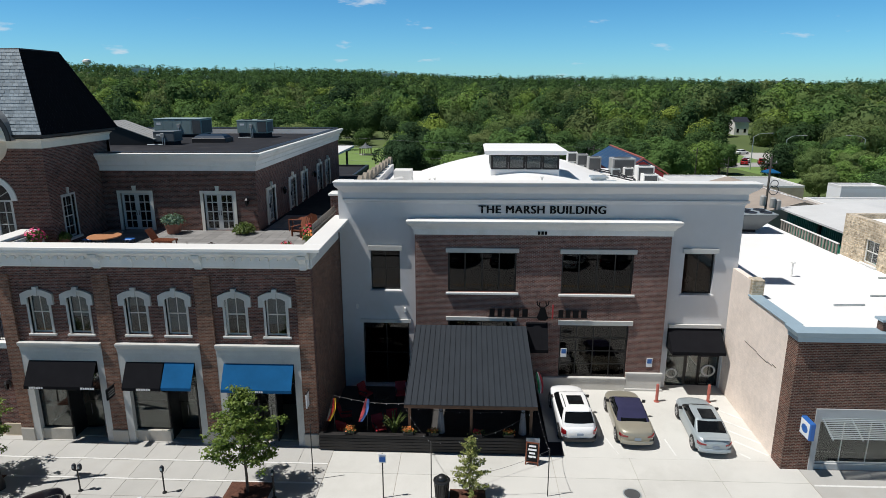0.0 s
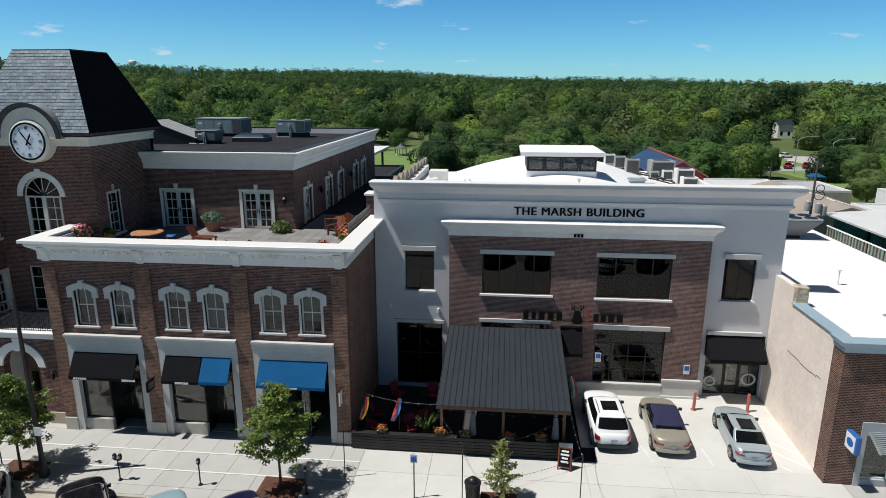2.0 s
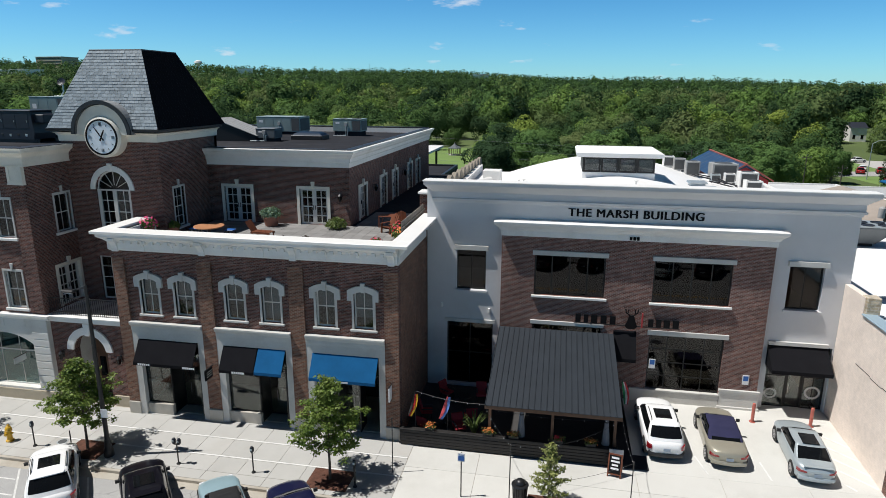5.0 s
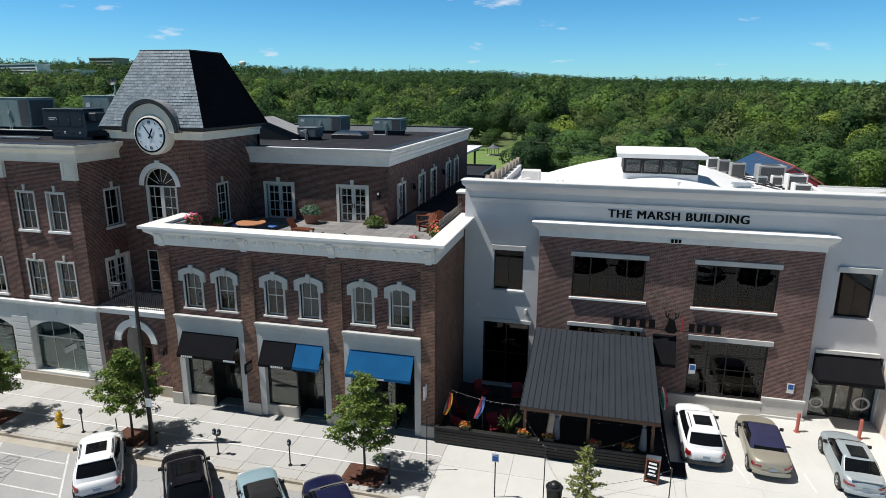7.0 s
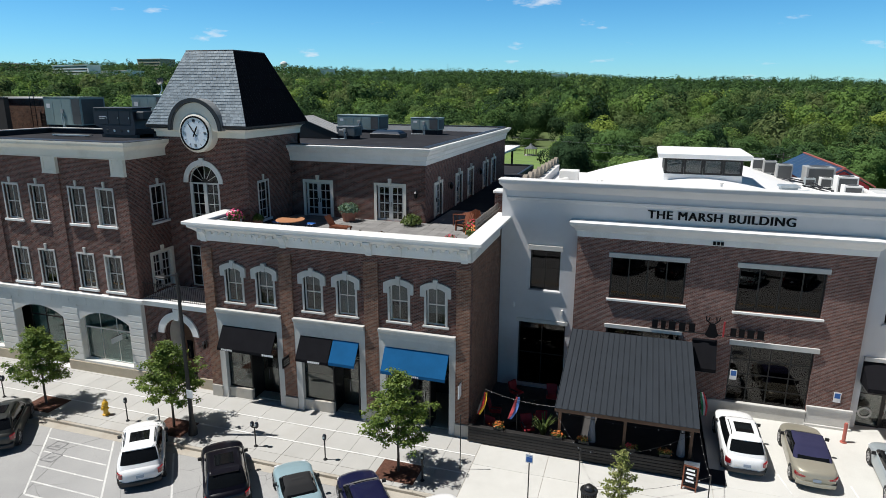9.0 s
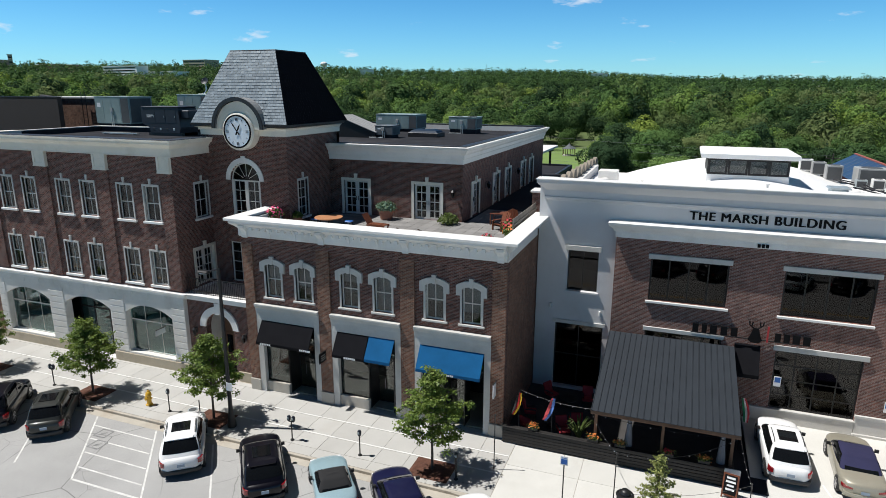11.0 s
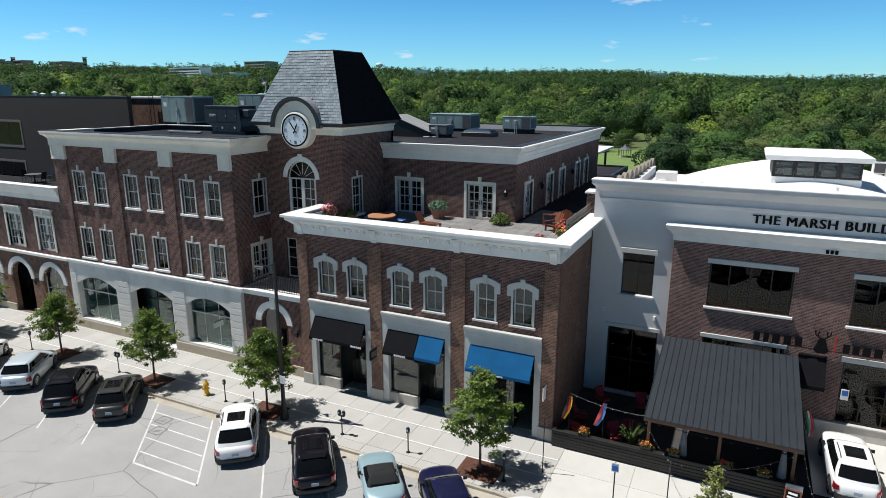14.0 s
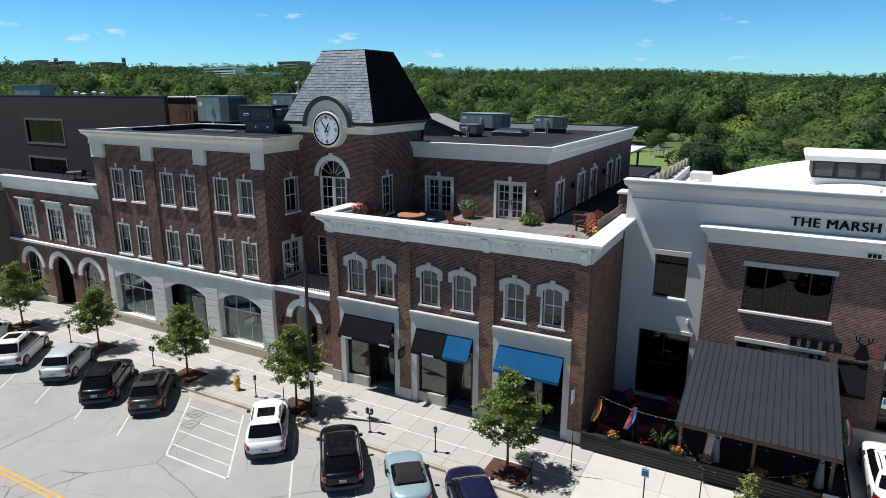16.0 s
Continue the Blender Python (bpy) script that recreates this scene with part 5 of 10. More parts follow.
# ---- low wing with arches ----
def low_wing():
    b = thing("low_arched_wing", (-44, 4, 0), "two-storey brick wing with tall windows over three pale arches", "building")
    x0, x1 = -49.6, -36.87
    us = (-46.6, -42.85, -39.15)
    bm = bmesh.new()
    wall(bm, "-y", WY, x0, x1, 5.1, 9.4, 0.35, [(u - 0.9, u + 0.9, 5.5, 8.1) for u in us])
    part("front_wall", bm, M["brick"], b)
    for u in us:
        fd = french_door(b, "-y", WY, u, 5.5, 1.8, 2.6)
        bm = bmesh.new()
        loft(bm, [[(u - 1.02 - e, WY - 0.08 - e, z), (u + 1.02 + e, WY - 0.08 - e, z), (u + 1.02 + e, WY + 0.05, z), (u - 1.02 - e, WY + 0.05, z)] for e, z in ((0.0, 8.24), (0.02, 8.52), (0.10, 8.60), (0.20, 8.66), (0.20, 8.74))])
        part("window_head", bm, M["cast_stone"], fd, "pale moulded window head")
    arches = [(u - 1.25, u + 1.25) for u in (-46.9, -43.0, -39.1)]
    bm = bmesh.new()
    wall(bm, "-y", WY, x0, x1, -0.3, 5.0, 0.4, [(p, q, 0.0 if i == 1 else 0.6, 4.25) for i, (p, q) in enumerate(arches)])
    for p, q in arches:
        arch_fill(bm, "-y", WY, p, q, 3.0, 4.25, 0.4)
    part("arcade_wall", bm, M["brick_tan"], b)
    for i, (p, q) in enumerate(arches):
        bm = bmesh.new()
        arch_band(bm, "-y", WY, p, q, 3.0, 4.25, 0.4, -0.1, 0.15)
        part("arch_surround", bm, M["white"], b, "pale stone arch")
        z = 0.02 if i == 1 else 0.6
        window(b, "-y", WY + (1.1 if i == 1 else 0.2), (p + q) / 2, z, 2.5, 4.25 - z, 2, 2, 0.08, "frame_dark" if i == 1 else "frame_white", "glass_shop", 0.0, False, "shop_window")
    part("plinth", boxes((x0, -44.3, WY - 0.1, WY - 0.002, -0.3, 0.55), (-41.7, x1, WY - 0.1, WY - 0.002, -0.3, 0.55)), M["plinth"], b, "buff stone plinth")
    part("belt_course", boxes((x0, x1, WY - 0.22, WY + 0.3, 4.98, 5.2), bevel=0.03), M["white"], b, "pale belt course")
    prof = [(-0.3, 0), (0.06, 0), (0.08, 0.35), (0.2, 0.5), (0.3, 0.8), (0.4, 0.95), (0.42, 1.08), (-0.3, 1.08)]
    part("cornice", cornice_ring(bmesh.new(), prof, x0, x1, WY, 6.0, 9.37, False, False), M["white"], b, "white painted cornice")
    part("terrace", boxes((x0, x1 - 0.02, WY + 0.3, 8.9, 9.0, 9.25)), M["membrane_dark"], b)
    part("inner_wall", boxes((x0, x1 - 0.4, 3.6, 3.7, 0, 9.0), (x0, x1 - 0.4, WY + 0.42, 3.6, 4.6, 4.7)), M["interior"], b)
    return b


low_wing()


def dark_block():
    """The plain dark building behind the low wing."""
    b = thing("dark_grey_building", (-55, 20, 0), "plain dark grey rendered building with flat roof and a few windows", "building")
    m = mat("dark_taupe_render", (0.046, 0.038, 0.034), 0.9, var=0.08, scale=0.4)
    taupe = mat("taupe_render_trim", (0.20, 0.175, 0.16), 0.85, var=0.06, scale=0.6)
    y = 9.0
    hs = [(-60.7, -54.6, 12.1, 14.3), (-60.9, -54.8, 8.9, 10.5)]
    part("wall", wall(bmesh.new(), "-y", y, -80, -39.6, 0, 16.65, 0.4, hs), m, b)
    bm = bmesh.new()
    loft(bm, [[(-39.61, y + 0.402, z), (-40.4, y + 0.402, z), (-64.4, y + 17.4, z), (-63.6, y + 17.4, z)] for z in (0, 16.65)])
    part("side_wall", bm, m, b)
    for u0, u1, z0, z1 in hs:
        window(b, "-y", y, (u0 + u1) / 2, z0, u1 - u0, z1 - z0, 3, 1, 0.07, "frame_dark", "glass_dark", 0.1, False)
        part("window_surround", boxes((u0 - 0.2, u0, y - 0.03, y + 0.05, z0 - 0.2, z1 + 0.2), (u1, u1 + 0.2, y - 0.03, y + 0.05, z0 - 0.2, z1 + 0.2), (u0, u1, y - 0.03, y + 0.05, z1, z1 + 0.2), (u0, u1, y - 0.03, y + 0.05, z0 - 0.2, z0)), taupe, b, "taupe rendered window surround")
    bm = bmesh.new()
    loft(bm, [[(-80, y + 0.4, z), (-40.4, y + 0.4, z), (-64.4, y + 17.4, z), (-80, y + 17.4, z)] for z in (16.2, 16.4)])
    part("roof", bm, M["membrane_dark"], b)
    part("coping", boxes((-80, -39.58, y - 0.02, y + 0.42, 16.65, 16.72)), M["lead"], b)
    part("front_annexe", boxes((-80, -49.62, -1.0, 8.9, 0, 9.0)), mat("olive_tan_render", (0.13, 0.115, 0.092), 0.9, var=0.06), b, "olive tan rendered annexe")
    part("annexe_roof", boxes((-80, -49.62, -0.7, 8.9, 9.0, 9.1)), M["membrane_dark"], b)
    part("inner_wall", boxes((-79, -45, 12, 12.1, 0, 16.2)), M["interior"], b)
    return b


dark_block()


def block_roof():
    """A unit and vents on the dark building, and a low brick stair tower beyond it."""
    u = thing("rooftop_unit", (-66, 14.5, 16.4), "pale grey-green rooftop unit on the dark building", "rooftop unit", "rooftop units")
    part("casing", boxes((-71.1, -66.1, 14.0, 15.6, 16.42, 17.72), bevel=0.03), M["unit_green"], u)
    for i in range(3):
        part("access_panel", boxes((-71.0 + 1.65 * i, -69.5 + 1.65 * i, 13.98, 14.01, 16.5, 17.6), bevel=0.01), M["unit_green"], u)
    part("lid", boxes((-71.2, -66.0, 13.9, 15.7, 17.72, 17.8)), M["unit_beige"], u)
    for x, h in ((-62.0, 0.5), (-60.7, 0.35), (-58.8, 0.5), (-57.4, 0.4)):
        v = thing("roof_vent", (x, 15.5, 16.4), "small white capped roof vent", "roof vent", "roof vents")
        part("pipe", tube(bmesh.new(), (x, 15.5, 16.4), (x, 15.5, 16.4 + h), 0.16, n=8), M["cap"], v)
        part("cap", turned(bmesh.new(), (x, 15.5, 16.4 + h), [(0.3, 0), (0.32, 0.08), (0.0, 0.2)], 10), M["cap"], v)
    b = thing("brick_stair_tower", (-57, 27, 0), "red-brown brick rear building with a flat roof and a ladder", "building")
    part("wall", boxes((-62.5, -52.8, 24.0, 30.0, 0.0, 16.3)), M["brick_tan"], b)
    part("coping", boxes((-62.6, -52.7, 23.9, 30.1, 16.3, 16.45)), M["cast_stone"], b)
    lad = part("ladder", boxes((-54.6, -54.55, 23.7, 23.75, 12.0, 17.0), (-54.0, -53.95, 23.7, 23.75, 12.0, 17.0)), M["black_metal"], b)
    for k in range(14):
        part("rung", boxes((-54.55, -54.0, 23.71, 23.74, 12.2 + 0.34 * k, 12.24 + 0.34 * k)), M["black_metal"], lad)


block_roof()


# ---- stucco and brick office building ----
YS, YB = 6.6, 6.25


def vault_height(x):
    """The low vault of the white roof: a gentle hump between flat margins."""
    return max(10.2 if x < 11 else 10.5, 12.0 - 0.06 * abs(x - 11.3) ** 1.6)


def marsh_building():
    b = thing("stucco_office_building", (11.3, 18, 0), "two-storey pale grey stucco and brick building with lettered parapet", "building")
    x0, x1, bx0, bx1 = 0.06, 22.63, 4.41, 18.72
    wing_holes = [(1.8, 3.5, 6.2, 8.6), (1.24, 3.98, 0.2, 4.17), (19.62, 21.32, 6.15, 8.58), (19.15, 22.3, 0.28, 4.1)]
    brick_holes = [(6.28, 10.17, 6.25, 8.6), (12.72, 16.74, 6.2, 8.58), (6.28, 10.17, 0.6, 4.5), (12.78, 16.72, 1.05, 4.3)]
    bm = bmesh.new()
    wall(bm, "-y", YS, x0, x1, -0.3, 12.2, 0.35, wing_holes + [(bx0, bx1, -0.3, 9.7)])
    part("stucco_wall", bm, M["stucco"], b)
    bm = bmesh.new()
    wall(bm, "-y", YB, bx0, bx1, -0.3, 9.75, 0.4, brick_holes)
    part("brick_wall", bm, M["brick_marsh"], b)
    part("side_wall", wall(bmesh.new(), "+x", x1, YS + 0.35, 30, -0.3, 10.75, 0.35), M["stucco"], b)
    part("side_wall", wall(bmesh.new(), "-x", x0, YS + 0.35, 30, -0.3, 10.75, 0.35), M["stucco"], b)
    part("back_wall", wall(bmesh.new(), "+y", 30.3, x0 + 0.35, x1 - 0.35, -0.3, 10.1, 0.28), M["stucco"], b)
    prof = [(-0.36, 0), (0.04, 0), (0.06, 0.10), (0.16, 0.14), (0.18, 0.26), (0.10, 0.28), (0.10, 0.62), (0.20, 0.72), (0.34, 0.84), (0.46, 0.94), (0.56, 1.06), (0.56, 1.24), (-0.36, 1.24)]
    part("cornice", cornice_ring(bmesh.new(), prof, x0 + 0.45, x1, YS, 7.4, 11.32), M["stucco"], b, "pale grey moulded cornice")
    part("cornice_cap", boxes((x0 - 0.16, x1 + 0.6, YS - 0.6, YS + 0.36, 12.56, 12.6)), M["cap"], b)
    part("parapet_cap", boxes((x0 - 0.02, x0 + 0.36, YS + 0.52, 30, 10.75, 10.82)), M["cap"], b)
    part("parapet_cap", boxes((x1 - 0.36, x1 + 0.02, YS + 0.52, 30, 10.75, 10.82)), M["cap"], b)
    part("parapet_back", boxes((x0, x1, YS + 0.352, YS + 0.5, 10.0, 12.5)), M["membrane_white"], b)
    prof = [(-0.30, 0), (0.05, 0), (0.07, 0.32), (0.14, 0.38), (0.20, 0.5), (0.34, 0.62), (0.42, 0.70), (0.45, 0.84), (-0.30, 0.90)]
    part("belt_cornice", cornice_ring(bmesh.new(), prof, bx0, bx1, YB, YS + 0.1, 9.62), M["white"], b, "pale moulded belt cornice")
    # openings
    def lintel(u0, u1, z0, z1, y, d=0.1):
        part("lintel", boxes((u0, u1, y - d, y + 0.05, z0, z1), bevel=0.01), M["cast_stone"], b)
    for u0, u1, z0, z1 in brick_holes[:2]:
        window(b, "-y", YB, (u0 + u1) / 2, z0, u1 - u0, z1 - z0, 4, 1, 0.09, "frame_dark", "glass_dark", 0.15, False)
        lintel(u0 - 0.12, u1 + 0.12, z1 + 0.002, z1 + 0.26, YB)
        part("sill", boxes((u0 - 0.12, u1 + 0.14, YB - 0.14, YB + 0.14, z0 - 0.12, z0 - 0.002), bevel=0.01), M["cap"], b)
    for u0, u1, z0, z1 in (wing_holes[0], wing_holes[2]):
        window(b, "-y", YS, (u0 + u1) / 2, z0, u1 - u0, z1 - z0, 2, 1, 0.06, "frame_dark", "glass_dark", 0.2, False)
        lintel(u0 - 0.12, u1 + 0.14, z1 + 0.002, z1 + 0.28, YS, 0.16)
        part("sill", boxes((u0 - 0.1, u1 + 0.1, YS - 0.12, YS + 0.18, z0 - 0.12, z0 - 0.002), bevel=0.01), M["stucco"], b)
    u0, u1, z0, z1 = brick_holes[3]
    window(b, "-y", YB, (u0 + u1) / 2, z0, u1 - u0, z1 - z0, 4, 4, 0.08, "frame_dark", "glass_dark", 0.12, False)
    lintel(12.66, 16.92, 4.33, 4.6, YB)
    u0, u1, z0, z1 = brick_holes[2]
    window(b, "-y", YB, (u0 + u1) / 2, z0, u1 - u0, z1 - z0, 4, 4, 0.08, "frame_dark", "glass_dark", 0.12, False)
    lintel(6.17, 10.26, 4.53, 4.75, YB)
    lintel(1.1, 4.1, 4.19, 4.4, YS)
    lintel(19.05, 22.05, 4.13, 4.34, YS, 0.16)
    window(b, "-y", YS, 2.61, 0.22, 2.74, 3.95, 2, 2, 0.08, "frame_dark", "glass_dark", 0.2, False, "shop_window")
    window(b, "-y", YS, 19.75, 0.3, 1.2, 3.78, 1, 2, 0.07, "frame_dark", "glass_shop", 0.3, False, "shop_window")
    window(b, "-y", YS, 21.75, 0.3, 1.1, 3.78, 2, 2, 0.07, "frame_dark", "glass_shop", 0.3, False, "shop_window")
    d = window(b, "-y", YS, 20.78, 0.3, 0.84, 2.5, 1, 1, 0.1, "frame_dark", "glass_shop", 0.36, False, "entrance_door")
    part("door_handle", tube(bmesh.new(), (20.5, YS + 0.3, 1.2), (20.5, YS + 0.3, 1.7), 0.018, n=6), M["alloy"], d, "steel pull handle")
    for cx, cz, r in ((19.6, 1.1, 0.34), (21.75, 1.3, 0.42)):
        bm = bmesh.new()
        loft(bm, [[(cx + k * math.cos(a), yy, cz + 0.9 * k * math.sin(a)) for a in [2 * math.pi * i / 20 for i in range(20)]] for k, yy in ((r, YS + 0.29), (r, YS + 0.28), (r * 0.72, YS + 0.28), (r * 0.72, YS + 0.29))], caps=False)
        part("window_print", bm, M["cast_stone"], b, "pale ring print on glass")
    # stone base of the piers
    bm = boxes((16.74, 18.80, YB - 0.1, YB - 0.002, 0.0, 1.28), (16.70, 18.85, YB - 0.16, YB - 0.002, 1.28, 1.42), (16.68, 18.88, YB - 0.18, YB - 0.002, 0.0, 0.42), bevel=0.015)
    part("pier_base", bm, M["cast_stone"], b, "grey cast stone pier base")
    part("window_base", boxes((11.9, 16.72, YB - 0.1, YB - 0.002, 0.0, 0.98), (11.9, 16.72, YB - 0.15, YB + 0.1, 0.98, 1.06), bevel=0.01), M["cast_stone"], b)
    # roof: a low white vault with a clerestory lantern
    bm = bmesh.new()
    n = 26
    prof = [(x0 + 0.36 + (x1 - x0 - 0.72) * i / n, vault_height(x0 + 0.36 + (x1 - x0 - 0.72) * i / n)) for i in range(n + 1)]
    loft(bm, [[(x, y, z) for x, z in prof] + [(x1 - 0.36, y, 9.2), (x0 + 0.36, y, 9.2)] for y in (YS + 0.36, 20, 30)])
    part("roof", bm, M["membrane_white"], b, "white vaulted membrane roof", smooth=True)
    lan = part("roof_lantern", boxes((8.9, 13.6, 15.0, 19.5, 11.3, 12.22), bevel=0.02), M["membrane_white"], b, "white clerestory lantern")
    for i in range(4):
        window(lan, "-y", 15.0, 9.52 + 1.155 * i, 12.22, 1.13, 1.0, 1, 1, 0.12, "frame_dark", "glass", 0.0, False, blind=0.96)
    part("lantern_wall", boxes((8.92, 8.97, 15.1, 19.4, 12.22, 13.24), (13.53, 13.58, 15.1, 19.4, 12.22, 13.24), (8.95, 13.55, 19.3, 19.4, 12.22, 13.24), (8.9, 13.6, 15.001, 15.08, 13.2, 13.24)), M["frame_dark"], lan)
    bm = bmesh.new()
    loft(bm, [[(8.5 - s, 14.6 - s, z), (14.0 + s, 14.6 - s, z), (14.0 + s, 19.7 + s, z), (8.5 - s, 19.7 + s, z)] for s, z in ((-0.2, 13.22), (0.0, 13.26), (0.03, 13.52), (-0.1, 13.6))])
    part("lantern_roof", bm, M["membrane_white"], lan)
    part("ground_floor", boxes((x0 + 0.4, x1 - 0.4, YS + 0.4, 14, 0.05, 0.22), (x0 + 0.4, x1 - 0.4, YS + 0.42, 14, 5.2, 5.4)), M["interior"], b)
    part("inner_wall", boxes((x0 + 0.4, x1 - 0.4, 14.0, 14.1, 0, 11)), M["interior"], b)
    # lettering
    lettering("building_name", "THE MARSH BUILDING", 0.635, M["letter_black"], b, pose(11.52, YS - 0.03, 10.67), 0.02, "black raised building name", 1.12, bold=0.05)
    for i in range(3):
        part("number_bar", boxes((11.30 + 0.19 * i, 11.43 + 0.19 * i, YB - 0.14, YB - 0.06, 9.68, 9.86)), M["letter_black"], b)
    return b


mb = marsh_building()


def pub_sign():
    """A black trade sign: plain letter blocks either side of a plain emblem."""
    s = thing("pub_sign", (11.5, 6.0, 4.7), "black trade sign with letter blocks and red stripe", "sign")
    widths_a, widths_b = (0.36, 0.3, 0.42, 0.4, 0.38), (0.34, 0.34, 0.4, 0.4)
    x = 8.68
    for w in widths_a:
        part("letter_block", boxes((x, x + w * 0.82, 6.0, 6.06, 4.86, 5.34), bevel=0.01), M["letter_black"], s)
        x += w + 0.1
    x = 12.62
    for w in widths_b:
        part("letter_block", boxes((x, x + w * 0.82, 6.0, 6.06, 4.84, 5.30), bevel=0.01), M["letter_black"], s)
        x += w + 0.07
    bm = bmesh.new()
    rings = [[(11.72 - a, 6.0, z), (11.72 + a, 6.0, z), (11.72 + a, 6.08, z), (11.72 - a, 6.08, z)] for a, z in ((0.18, 4.65), (0.34, 4.8), (0.22, 5.1), (0.16, 5.35), (0.1, 5.45))]
    loft(bm, rings)
    part("emblem", bm, M["letter_black"], s)
    for a, b in (((11.66, 6.04, 5.4), (11.4, 6.04, 5.6)), ((11.4, 6.04, 5.6), (11.38, 6.04, 5.82)), ((11.5, 6.04, 5.55), (11.55, 6.04, 5.78)), ((11.78, 6.04, 5.4), (12.02, 6.04, 5.6)), ((12.02, 6.04, 5.6), (12.06, 6.04, 5.82)), ((11.92, 6.04, 5.55), (11.88, 6.04, 5.78))):
        part("antler", tube(bmesh.new(), a, b, 0.035, n=6), M["letter_black"], s)
    part("stripe", boxes((12.25, 12.33, 6.0, 6.06, 4.75, 5.6)), M["red"], s, "red stripe")
    part("rail", boxes((8.6, 14.3, 6.07, 6.13, 4.78, 4.83)), M["black_metal"], s)
    part("bracket", boxes((9.5, 9.56, 6.13, 6.25, 4.78, 4.84), (13.6, 13.66, 6.13, 6.25, 4.78, 4.84)), M["black_metal"], s)


pub_sign()


def small_awning(x0, x1, top, low, y, reach, label):
    a = thing("awning", ((x0 + x1) / 2, y, low), label, "awning", "entrance awnings")
    bm = bmesh.new()
    loft(bm, [[(x, y, top), (x, y - reach, low + 0.2), (x, y - reach, low), (x, y - reach + 0.03, low), (x, y, low + 0.05)] for x in (x0, x1)])
    part("canvas", bm, M["fabric_black"], a)
    for u in (x0, x1 - 0.03):
        part("frame_bar", boxes((u, u + 0.03, y - reach + 0.04, y, low - 0.03, low)), M["black_metal"], a)


small_awning(19.05, 22.05, 4.1, 2.9, YS - 0.01, 1.2, "black canvas entrance awning under a pale lintel")
small_awning(10.82, 12.05, 4.45, 2.9, YB - 0.01, 0.85, "small black canvas awning beside the pub canopy")


